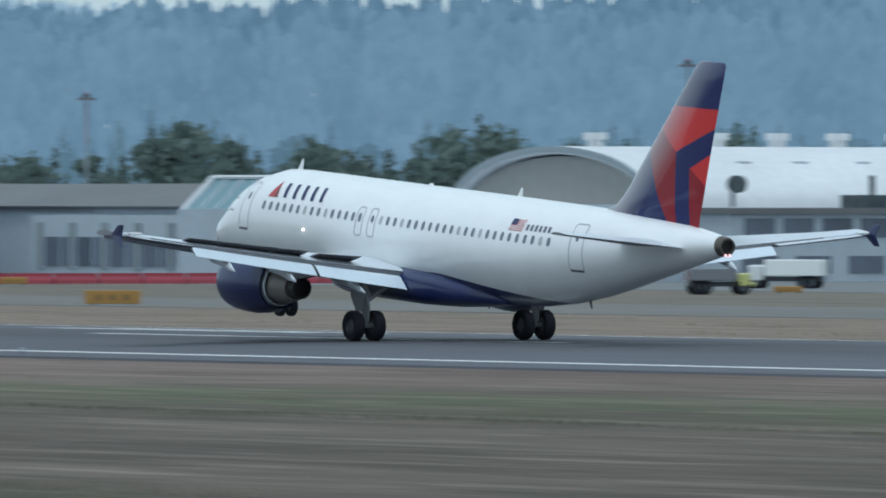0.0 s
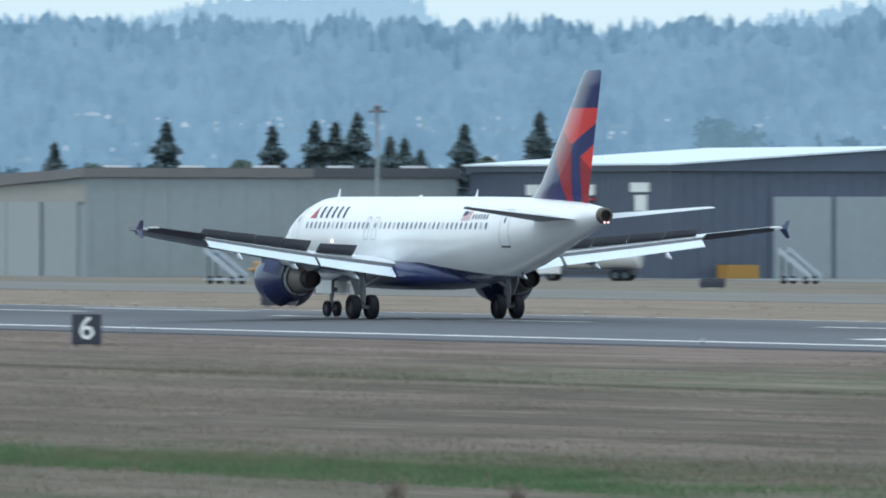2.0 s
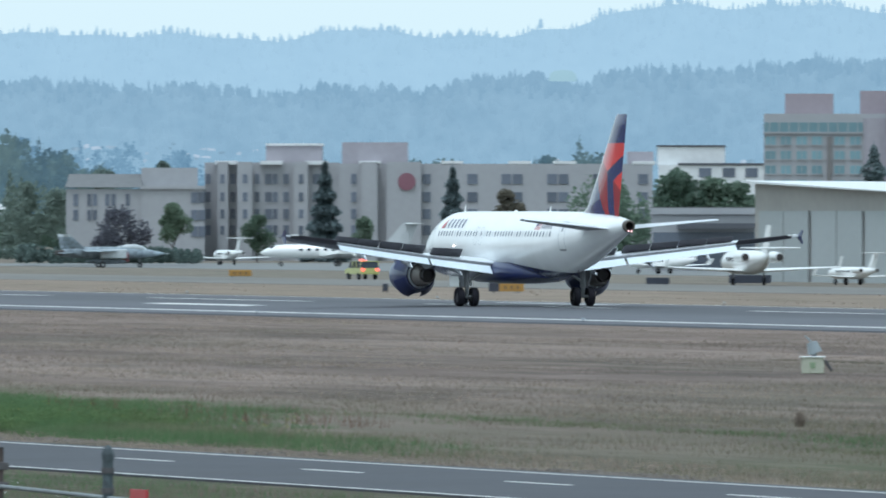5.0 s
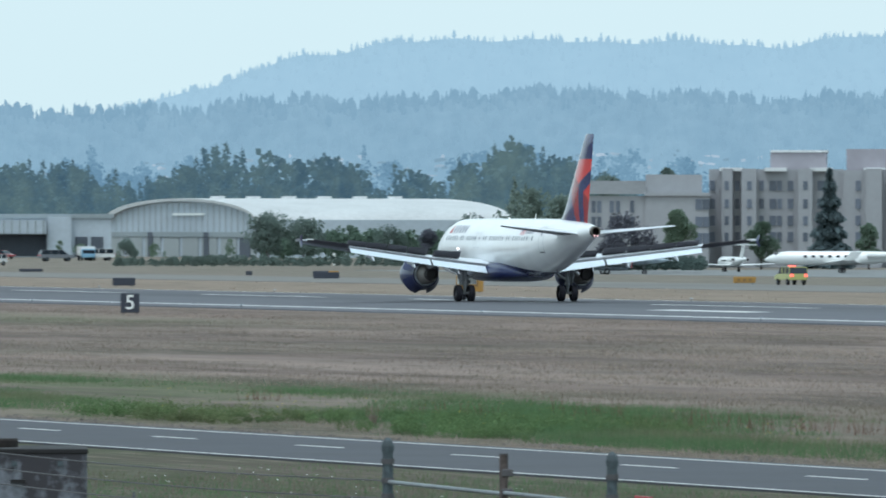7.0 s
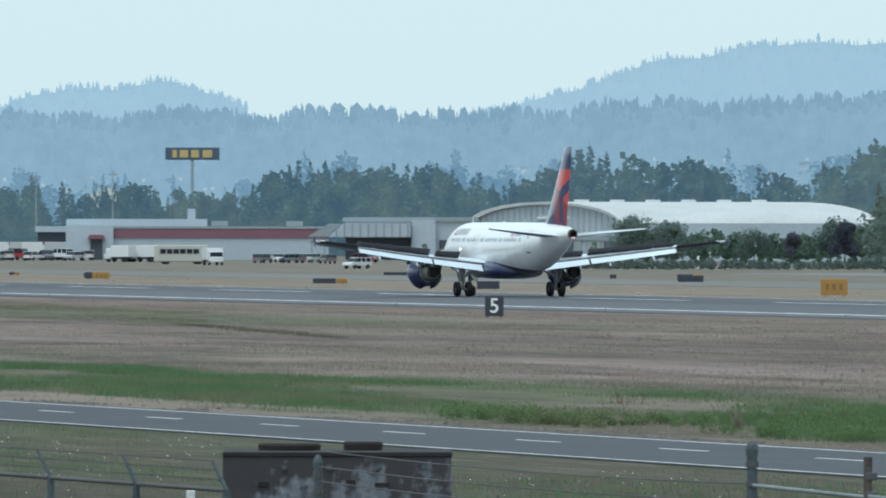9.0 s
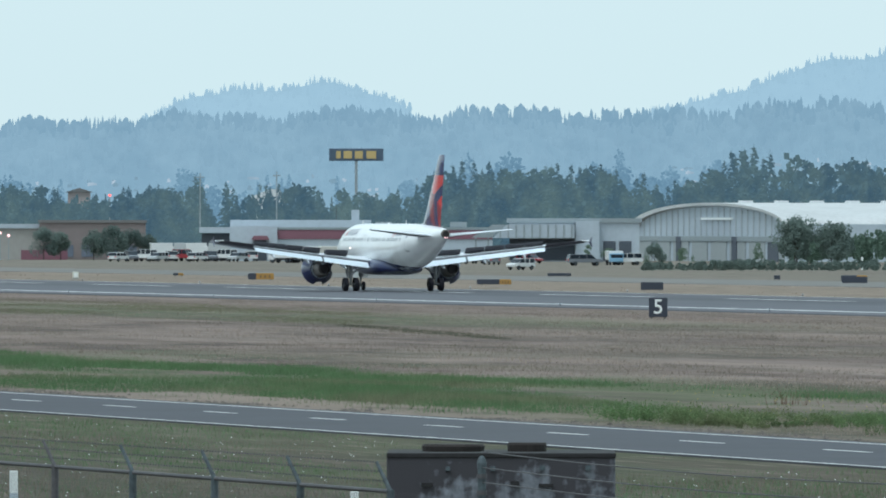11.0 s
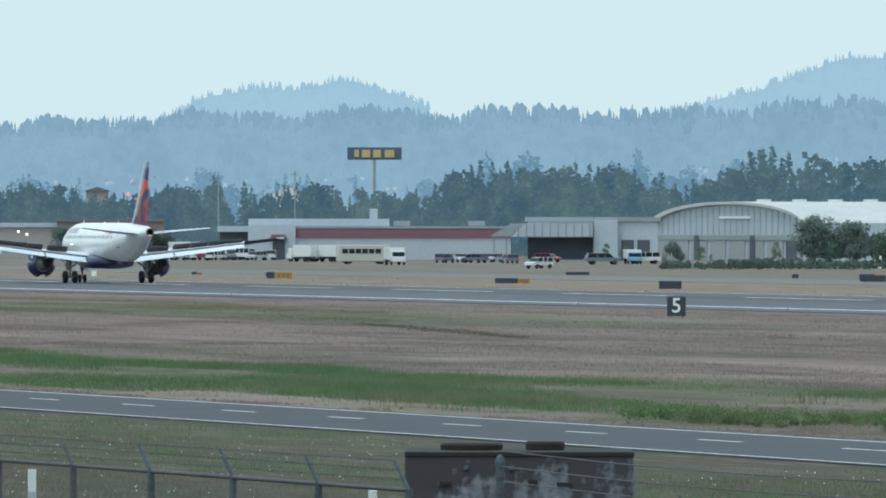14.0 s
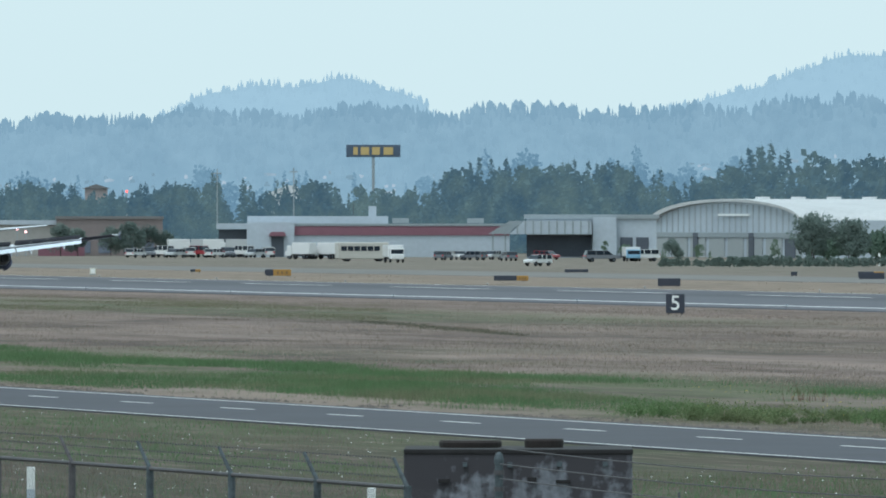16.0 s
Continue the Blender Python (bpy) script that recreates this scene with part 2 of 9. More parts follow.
    dark = mix(math_node("MULTIPLY", span(fine, 0.48, 0.30), 0.32), base, (0.06, 0.055, 0.035))
    nt.links.new(dark, bs.inputs["Base Color"])
    bp = nt.nodes.new("ShaderNodeBump")
    bp.inputs["Strength"].default_value = 0.6
    bp.inputs["Distance"].default_value = 0.15
    nt.links.new(fine, bp.inputs["Height"])
    nt.links.new(bp.outputs[0], bs.inputs["Normal"])
    return m


GRASS = ground_material()
ASPHALT = mat("worn_runway_asphalt", (0.090, 0.094, 0.110), 0.85, var=0.22, scale=0.25, stretch=(0.12, 1, 1), bump=0.15)


def rubbered(m):
    """Dark tyre rubber laid down along the middle of the runway, in long streaks."""
    nt = m.node_tree
    bs = nt.nodes["Principled BSDF"]
    tc, sep, mp = nt.nodes.new("ShaderNodeTexCoord"), nt.nodes.new("ShaderNodeSeparateXYZ"), nt.nodes.new("ShaderNodeMapping")
    nt.links.new(tc.outputs["Object"], sep.inputs[0])
    nt.links.new(tc.outputs["Object"], mp.inputs[0])
    mp.inputs["Scale"].default_value = (0.006, 0.9, 1)
    n = nt.nodes.new("ShaderNodeTexNoise")
    n.inputs["Scale"].default_value, n.inputs["Detail"].default_value = 1.0, 5
    nt.links.new(mp.outputs[0], n.inputs["Vector"])
    away = nt.nodes.new("ShaderNodeMath")
    away.operation = "SUBTRACT"
    nt.links.new(sep.outputs[1], away.inputs[0])
    away.inputs[1].default_value = RUNWAY_Y
    dist = nt.nodes.new("ShaderNodeMath")
    dist.operation = "ABSOLUTE"
    nt.links.new(away.outputs[0], dist.inputs[0])
    near = nt.nodes.new("ShaderNodeMapRange")
    near.interpolation_type = "SMOOTHSTEP"
    nt.links.new(dist.outputs[0], near.inputs[0])
    for i, v in enumerate((4.0, 13.0, 1.0, 0.15)):
        near.inputs[i + 1].default_value = v
    streak = nt.nodes.new("ShaderNodeMapRange")
    nt.links.new(n.outputs[0], streak.inputs[0])
    for i, v in enumerate((0.35, 0.62, 0.15, 0.75)):
        streak.inputs[i + 1].default_value = v
    fac = nt.nodes.new("ShaderNodeMath")
    fac.operation = "MULTIPLY"
    nt.links.new(near.outputs[0], fac.inputs[0])
    nt.links.new(streak.outputs[0], fac.inputs[1])
    mix = nt.nodes.new("ShaderNodeMix")
    mix.data_type = "RGBA"
    nt.links.new(fac.outputs[0], mix.inputs[0])
    nt.links.new(bs.inputs["Base Color"].links[0].from_socket, mix.inputs[6])
    mix.inputs[7].default_value = (0.034, 0.034, 0.040, 1)
    nt.links.new(mix.outputs[2], bs.inputs["Base Color"])


rubbered(ASPHALT)
ROAD = mat("grey_perimeter_asphalt", (0.050, 0.052, 0.063), 0.85, var=0.2, scale=0.5, bump=0.15)
CONCRETE_PAVE = mat("pale_taxiway_concrete", (0.142, 0.136, 0.126), 0.85, var=0.22, scale=0.15, stretch=(0.3, 1, 1))
APRON = mat("apron_concrete", (0.165, 0.172, 0.172), 0.85, var=0.15, scale=0.1)
LINE_WHITE = mat("white_line_paint", (0.72, 0.72, 0.70), 0.7, var=0.12, scale=1.5)

GROUND_Z = -0.35


def sheet(name, xs, ys, zs, material, label="", category=""):
    """A strip of ground that runs along x, with the height zs at the distances ys."""
    bm = bmesh.new()
    grid = [[bm.verts.new((x, y, z)) for x in xs] for y, z in zip(ys, zs)]
    for a, b in zip(grid, grid[1:]):
        for i in range(len(xs) - 1):
            bm.faces.new((a[i], a[i + 1], b[i + 1], b[i]))
    ob = part(name, bm, material)
    return tagged(ob, label, category, kind="structure")


ends = [-4900 + i * 350 for i in range(29)]
sheet("ground", ends, [-4900, -1000, -100, 0, 100, 200, 300, 500, 1000, 2500, 4900], [GROUND_Z] * 11, GRASS,
      "dry brown and green airfield grass", "grass")
strip_x = [-3400, -2600, -1800, -1000, -600, -300, 0, 400, 900]
sheet("runway", strip_x, [213.6, 213.7, 217.4, 229, RUNWAY_Y, 252, 263.5, 266.5, 266.6], [-0.5, -0.27, -0.21, -0.07, 0, -0.07, -0.21, -0.27, -0.5], ASPHALT,
      "grey asphalt runway with white painted markings", "runway")
sheet("taxiway", strip_x, [318.9, 319, 335, 351, 351.1], [-0.5, -0.31, -0.27, -0.31, -0.5], CONCRETE_PAVE,
      "pale grey taxiway beside the runway", "taxiway")
sheet("apron", [-1480, -1200, -1000, -600, -300, 0, 400, 900], [408, 408.1, 640, 640.1], [-0.5, -0.3, -0.3, -0.5], APRON, "grey concrete aircraft parking apron", "apron")


def crown(y):
    d = abs(y - RUNWAY_Y)
    return -0.07 * d / 11.6 if d < 11.6 else (-0.07 - 0.14 * (d - 11.6) / 11.6)


def stripe(name, x0, x1, y0, y1, material, z0=None, z1=None, label=""):
    z0 = crown(y0) + 0.008 if z0 is None else z0
    z1 = crown(y1) + 0.008 if z1 is None else z1
    bm = bmesh.new()
    bm.faces.new([bm.verts.new(p) for p in ((x0, y0, z0), (x1, y0, z0), (x1, y1, z1), (x0, y1, z1))])
    return tagged(part(name, bm, material), label or "white painted runway marking", "marking", kind="structure")


for off in (-22.9, 22.0):
    stripe("runway_edge_line", -3300, 800, RUNWAY_Y + off, RUNWAY_Y + off + 0.9, LINE_WHITE)
for k in range(-24, 6):
    stripe("runway_centre_line", -430 + k * 61, -430 + k * 61 + 36.6, RUNWAY_Y - 0.45, RUNWAY_Y + 0.45, LINE_WHITE)
# touchdown zone bars, 150 m apart
for x1, bars in ((-433, 2), (-583, 1), (-733, 1)):
    for side in (-1, 1):
        for k in range(bars):
            yc = RUNWAY_Y + side * (12.0 + k * 3.3)
            stripe("touchdown_bar", x1 - 22.5, x1, yc - 0.9, yc + 0.9, LINE_WHITE)
for side in (-1, 1):
    yc = RUNWAY_Y + side * 14.5
    stripe("aiming_point_bar", -330, -285, yc - 3, yc + 3, LINE_WHITE)

# perimeter road, almost parallel to the runway
ROAD_POSE = pose(-305, 82.8, GROUND_Z, 0, 0, 1.6)


def road_piece(name, x0, x1, y0, y1, z0, z1, material, label):
    ob = part(name, box_bm(x0, x1, y0, y1, z0, z1), material)
    ob.matrix_basis = ROAD_POSE
    return tagged(ob, label, "road", kind="structure")


road_piece("road", -900, 500, -5.58, 4.4, -0.1, 0.05, ROAD, "grey two-lane airfield perimeter road")
for y in (-5.45, 3.6):
    road_piece("road_edge_line", -900, 500, y, y + 0.12, 0.0, 0.058, LINE_WHITE, "thin white road edge line")
for k in range(-38, 26):
    road_piece("road_centre_dash", k * 13.5 - 0.9, k * 13.5 + 3.1, -0.07, 0.07, 0.0, 0.058, LINE_WHITE, "white centre dash on the road")


# ---- far hills: miles of haze put into their colours and glow ----
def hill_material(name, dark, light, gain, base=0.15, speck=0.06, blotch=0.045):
    """Distant woods as a backdrop: haze is put into colour and emission, in broad soft patches with a little change
    from tree to tree.
    """
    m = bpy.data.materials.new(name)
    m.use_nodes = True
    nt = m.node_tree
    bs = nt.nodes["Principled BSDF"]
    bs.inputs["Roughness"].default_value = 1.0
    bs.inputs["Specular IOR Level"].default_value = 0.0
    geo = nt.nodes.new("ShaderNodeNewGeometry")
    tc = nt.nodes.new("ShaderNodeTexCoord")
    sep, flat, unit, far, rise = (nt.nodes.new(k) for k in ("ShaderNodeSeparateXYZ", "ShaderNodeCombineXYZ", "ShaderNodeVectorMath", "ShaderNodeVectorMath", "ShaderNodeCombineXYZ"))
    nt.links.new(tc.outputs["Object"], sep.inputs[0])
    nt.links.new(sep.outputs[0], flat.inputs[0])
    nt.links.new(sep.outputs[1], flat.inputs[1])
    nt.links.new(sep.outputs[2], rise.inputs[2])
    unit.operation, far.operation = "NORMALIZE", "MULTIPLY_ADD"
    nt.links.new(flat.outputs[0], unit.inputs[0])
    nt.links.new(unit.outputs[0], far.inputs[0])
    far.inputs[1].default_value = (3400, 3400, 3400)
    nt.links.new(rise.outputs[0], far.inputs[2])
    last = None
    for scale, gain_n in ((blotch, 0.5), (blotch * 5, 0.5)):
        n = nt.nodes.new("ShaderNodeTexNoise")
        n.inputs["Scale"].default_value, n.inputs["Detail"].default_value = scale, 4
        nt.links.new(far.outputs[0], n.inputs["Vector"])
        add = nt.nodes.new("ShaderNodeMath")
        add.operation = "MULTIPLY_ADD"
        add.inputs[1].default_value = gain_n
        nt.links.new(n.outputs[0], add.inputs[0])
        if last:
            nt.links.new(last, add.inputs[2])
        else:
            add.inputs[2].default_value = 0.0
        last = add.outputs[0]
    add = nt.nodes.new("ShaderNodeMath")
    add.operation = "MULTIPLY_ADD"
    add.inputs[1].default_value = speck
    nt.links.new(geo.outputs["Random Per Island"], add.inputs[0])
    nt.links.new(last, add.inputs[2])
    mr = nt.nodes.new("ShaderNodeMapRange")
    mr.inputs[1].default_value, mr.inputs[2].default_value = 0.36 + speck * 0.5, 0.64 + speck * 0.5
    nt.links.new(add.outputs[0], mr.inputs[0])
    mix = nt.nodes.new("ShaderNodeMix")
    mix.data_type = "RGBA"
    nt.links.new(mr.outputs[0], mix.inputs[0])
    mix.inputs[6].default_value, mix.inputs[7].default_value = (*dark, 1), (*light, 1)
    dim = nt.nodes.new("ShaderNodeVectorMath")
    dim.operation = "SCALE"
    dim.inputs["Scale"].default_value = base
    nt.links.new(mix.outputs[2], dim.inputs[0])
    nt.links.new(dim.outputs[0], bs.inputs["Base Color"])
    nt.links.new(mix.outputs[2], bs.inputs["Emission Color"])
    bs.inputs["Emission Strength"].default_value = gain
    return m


def ridge_height(profile, b):
    for (b0, z0), (b1, z1) in zip(profile, profile[1:]):
        if b <= b1:
            k = max(0.0, (b - b0) / (b1 - b0))
            k = k * k * (3 - 2 * k)
            return z0 + (z1 - z0) * k
    return profile[-1][1]


def hills(name, profile, r0, r1, b0, b1, material, tree_h, count, seed, label="", houses=()):
    """A wooded slope that climbs from range r0 to its crest at r1, with trees all over it."""
    rnd = random.Random(seed)
    verts, faces = [], []
    nb, nr = 360, 7

    def height(b, k):
        top = ridge_height(profile, b) + 1.2 * math.sin(b * 13.0) * math.sin(b * 5.1) - tree_h * 0.75 + (2.4 if r0 > 4000 else 0.0)
        return top * (k ** 0.8) + 0.8 * math.sin(b * 9 + k * 5) * k

    for i in range(nb + 1):
        b = b0 + (b1 - b0) * i / nb
        for j in range(nr + 1):
            k = j / nr
            p = at(b, r0 + (r1 - r0) * k, height(b, k))
            verts.append(p)
    for i in range(nb):
        for j in range(nr):
            a = i * (nr + 1) + j
            faces.append((a, a + 1, a + nr + 2, a + nr + 1))
    slots = [0] * len(faces)
    for c in range(count):
        b = rnd.uniform(b0, b1)
        on_crest = c < count * 0.45
        k = 1.0 - abs(rnd.gauss(0, 0.07 if c % 2 else 0.02)) if on_crest else rnd.random()
        if k <= 0:
            continue
        base = at(b, r0 + (r1 - r0) * k, height(b, k))
        size = float(np.interp(b, (57, 62, 69, 73), (2.1, 1.5, 1.0, 0.85)))
        hgt = size * tree_h * rnd.choice((0.6, 0.75, 0.85, 0.95, 1.0, 1.15, 1.35)) * rnd.uniform(0.8, 1.15)
        slim = rnd.random() < (0.8 if on_crest else 0.45)
        rad = hgt * (rnd.uniform(0.13, 0.2) if slim else rnd.uniform(0.26, 0.42))
        n = 4 if tree_h < 3.5 else 5
        levels = ((0.0, 0.85), (0.36, 0.9), (0.42, 0.62), (0.72, 0.5), (1.0, 0.03)) if slim else \
                 ((0.0, 0.6), (0.3, 1.0), (0.62, 0.92), (0.88, 0.5), (1.0, 0.05))
        if tree_h < 3.5:
            levels = (levels[0], levels[1], levels[3], levels[4])
        o = len(verts)
        for lz, lr in levels:
            for q in range(n):
                a = 2 * math.pi * (q + 0.4 * lz) / n
                rr = rad * lr * rnd.uniform(0.75, 1.2)
                verts.append(base + Vector((rr * math.cos(a), rr * math.sin(a), hgt * lz * rnd.uniform(0.95, 1.05))))
        for lv in range(len(levels) - 1):
            for q in range(n):
                slots.append(1 if on_crest else 0)
                a, c2 = o + lv * n + q, o + lv * n + (q + 1) % n
                faces.append((a, c2, c2 + n, a + n))
    me = bpy.data.meshes.new(name)
    me.from_pydata(verts, [], faces)
    for m in material:
        me.materials.append(m)
    me.polygons.foreach_set("material_index", slots)
    ob = tagged(new(name, me), label, "hill", kind="structure")
    # pale houses between the trees, too far off to count
    hv, hf = [], []
    for b_lo, b_hi, k_lo, k_hi, num in houses:
        for c in range(num):
            b, k = rnd.uniform(b_lo, b_hi), rnd.uniform(k_lo, k_hi)
            base = at(b, r0 + (r1 - r0) * k - 14, height(b, k) - 0.5)
            w, hh, d = rnd.choice((0.35, 0.45, 0.55, 0.7, 0.9, 1.3, 2.2)), rnd.uniform(0.5, 1.1), 3.0
            right, ahead = Vector((math.cos(radians(b)), math.sin(radians(b)), 0)), Vector((-math.sin(radians(b)), math.cos(radians(b)), 0))
            o = len(hv)
            for y in (0, d):
                for x, z in ((-w, -2), (w, -2), (w, hh * 0.6), (0, hh), (-w, hh * 0.6)):
                    hv.append(base + right * x + ahead * y + Vector((0, 0, z)))
            hf += [(o, o + 1, o + 2, o + 3, o + 4), (o + 9, o + 8, o + 7, o + 6, o + 5), (o + 1, o + 6, o + 7, o + 2), (o + 2, o + 7, o + 8, o + 3), (o + 3, o + 8, o + 9, o + 4), (o + 4, o + 9, o + 5, o)]
    if hv:
        me = bpy.data.meshes.new("hillside_houses")
        me.from_pydata(hv, [], hf)
        me.materials.append(HOUSES)
        tagged(new("hillside_houses", me), "pale houses scattered on the hazy hillside", "houses", kind="stuff")
    return ob


NEAR_CREST = [(53, 62), (57.2, 64), (59.1, 64.7), (60.4, 62.3), (61.2, 61), (63.3, 62.5), (64.9, 60.8), (66.7, 62.9), (68.3, 63.5), (69.1, 62),
              (69.7, 58.5), (70.2, 56.6), (70.8, 54.5), (71.3, 52.3), (71.8, 49.5), (72.3, 47.9), (73.1, 49.2), (73.5, 50.5), (74.2, 48.5), (74.6, 47.2),
              (75.0, 47.6), (75.6, 43.7), (76.1, 44.4), (77.2, 43.6), (78.0, 42.5), (78.8, 39.7), (82, 38)]
FAR_CREST = [(53, 70), (60, 74), (62.5, 84.7), (63.5, 83.6), (63.9, 79), (64.6, 72), (65.6, 75), (65.9, 86), (66.2, 87.4), (66.6, 84.6), (66.95, 80), (67.2, 75.9),
             (68.2, 78), (68.5, 81), (69.0, 80.1), (69.2, 83.7), (69.9, 87.3), (70.6, 88.5), (71.0, 85), (71.3, 79.6), (71.5, 74.9), (72.1, 78.6), (72.6, 75.3),
             (73.3, 76.6), (74.1, 77.4), (74.4, 76.5), (74.8, 70.8), (75.3, 59.5), (75.6, 51), (76.2, 30), (76.7, 46), (76.9, 56), (77.2, 61), (77.6, 60.1), (77.8, 56.2), (78.0, 50), (78.3, 30), (82, 25)]
NEAR_SPUR = NEAR_CREST[:9] + [(68.7, 59), (69.3, 46), (70.0, 32), (70.8, 16), (71.6, 4), (73, 2)]
# slopes paler than crest woods: low-lying haze is put into the colours
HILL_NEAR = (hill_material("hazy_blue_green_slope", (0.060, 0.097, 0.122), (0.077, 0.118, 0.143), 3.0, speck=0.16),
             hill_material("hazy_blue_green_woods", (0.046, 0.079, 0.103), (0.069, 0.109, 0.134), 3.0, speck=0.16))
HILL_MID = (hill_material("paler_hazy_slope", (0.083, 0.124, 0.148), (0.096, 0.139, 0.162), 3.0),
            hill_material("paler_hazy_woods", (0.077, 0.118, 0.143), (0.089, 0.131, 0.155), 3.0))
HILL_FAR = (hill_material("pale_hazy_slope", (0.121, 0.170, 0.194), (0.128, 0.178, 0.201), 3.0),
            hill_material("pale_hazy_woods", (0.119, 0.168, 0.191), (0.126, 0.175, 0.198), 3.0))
# houses glow faintly as well, their haze being part of the colour
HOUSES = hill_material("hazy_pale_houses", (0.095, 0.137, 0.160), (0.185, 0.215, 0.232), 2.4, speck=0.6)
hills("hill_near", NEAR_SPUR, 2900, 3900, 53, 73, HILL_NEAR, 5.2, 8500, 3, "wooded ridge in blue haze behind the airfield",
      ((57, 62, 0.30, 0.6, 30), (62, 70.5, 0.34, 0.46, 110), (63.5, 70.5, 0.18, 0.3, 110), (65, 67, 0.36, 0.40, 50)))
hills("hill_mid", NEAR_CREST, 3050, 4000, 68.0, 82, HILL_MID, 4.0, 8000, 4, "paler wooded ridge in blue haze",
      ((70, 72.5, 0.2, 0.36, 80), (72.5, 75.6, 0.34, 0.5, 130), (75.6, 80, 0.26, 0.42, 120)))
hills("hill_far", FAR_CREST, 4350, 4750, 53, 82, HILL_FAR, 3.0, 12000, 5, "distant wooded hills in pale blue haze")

# ---- the airliner: local x ahead, y to port, z up from the main wheels' contact ----
GEAR_X = 17.7         # main gear behind the nose
STATIONS = [(0.0, 2.97, 0.03, 0.03), (0.15, 2.98, 0.30, 0.33), (0.5, 3.0, 0.55, 0.64), (1.0, 3.03, 0.83, 0.93), (1.8, 3.12, 1.14, 1.27),
            (2.6, 3.34, 1.47, 1.53), (3.3, 3.50, 1.70, 1.70), (4.2, 3.65, 1.90, 1.84), (5.5, 3.78, 2.05, 1.95), (6.5, 3.80, 2.07, 1.975), (23.0, 3.80, 2.07, 1.975),
            (25.0, 3.85, 2.01, 1.95), (27.0, 3.97, 1.88, 1.84), (29.0, 4.15, 1.68, 1.66), (31.0, 4.37, 1.42, 1.40), (33.0, 4.60, 1.12, 1.09),
            (35.0, 4.80, 0.80, 0.77), (36.5, 4.92, 0.53, 0.51), (37.35, 4.97, 0.37, 0.37)]


def fus(X, phi, off=0.0):
    """A point of the fuselage skin: X behind the nose, phi degrees from the port side upwards."""
    xs = [s[0] for s in STATIONS]
    zc, rz, ry = (float(np.interp(X, xs, [s[k] for s in STATIONS])) for k in (1, 2, 3))
    a = radians(phi)
    return Vector((GEAR_X - X, (ry + off) * math.cos(a), zc + (rz + off) * math.sin(a)))


def phi_of(X, z):
    xs = [s[0] for s in STATIONS]
    zc, rz = (float(np.interp(X, xs, [s[k] for s in STATIONS])) for k in (1, 2))
    return math.degrees(math.asin(max(-1, min(1, (z - zc) / rz))))


def skin_poly(bm, pts, side=1, off=0.012, mi=0):
    """A flat patch that lies on the skin, from points of (X, z)."""
    vs = []
    for X, z in pts:
        p = fus(X, phi_of(X, z), off)
        vs.append(bm.verts.new((p.x, p.y * side, p.z)))
    f = bm.faces.new(vs if side < 0 else vs[::-1])
    f.material_index = mi
    return f


def skin_frame(bm, x0, x1, z0, z1, w, side=1, r=0.14, off=0.012):
    """A narrow rounded outline on the skin, as round a door."""
    def ring(d):
        pts = []
        for cx, cz, a0 in ((x1 - r, z1 - r, 0), (x0 + r, z1 - r, 90), (x0 + r, z0 + r, 180), (x1 - r, z0 + r, 270)):
            for k in range(4):
                a = radians(a0 + k * 30)
                pts.append((cx + (r - d) * math.cos(a), cz + (r - d) * math.sin(a)))
        # extra points on the long sides keep the outline on the curved skin
        out = []
        for i, p in enumerate(pts):
            q = pts[(i + 1) % len(pts)]
            out.append(p)
            if abs(p[1] - q[1]) > 0.5:
                out += [(p[0] + (q[0] - p[0]) * k / 6, p[1] + (q[1] - p[1]) * k / 6) for k in range(1, 6)]
        return out
    a, b = ring(0), ring(w)
    for i in range(len(a)):
        j = (i + 1) % len(a)
        skin_poly(bm, [a[i], a[j], b[j], b[i]], side, off)


def wing_section(y, xle, chord, z, tc, twist=0.0, cut=1.0, n=12):
    """A ring of aerofoil points: upper side from the leading edge back, then the lower side forward."""
    up, lo = [], []
    for k in range(n + 1):
        s = (1 - math.cos(math.pi * k / n)) / 2 * cut
        t = 5 * tc * (0.2969 * math.sqrt(s) - 0.126 * s - 0.3516 * s * s + 0.2843 * s ** 3 - 0.1036 * s ** 4)
        camber = 0.018 * math.sin(math.pi * s)
        up.append((s, camber + t))
        lo.append((s, camber - t * 0.85))
    ring = []
    for s, h in up + lo[-1:0:-1]:
        dx, dz = s * chord, h * chord
        a = radians(twist)
        ring.append(Vector((GEAR_X - (xle + dx * math.cos(a) + dz * math.sin(a)), y, z + dz * math.cos(a) - dx * math.sin(a))))
    return ring


ROOT_Y, KINK_Y, TIP_Y = 1.6, 6.4, 16.75


def wing_line(y):
    """Leading edge, chord and height of the wing at y from the centre line."""
    xle = 11.7 + (y - ROOT_Y) * 0.525
    if y < KINK_Y:
        xte = 18.75 + (y - ROOT_Y) * 0.03
    else:
        xte = 18.9 + (y - KINK_Y) * 0.265
    k = (y - ROOT_Y) / (TIP_Y - ROOT_Y)
    return xle, xte - xle, 2.44 + 1.58 * k + 0.28 * k * k


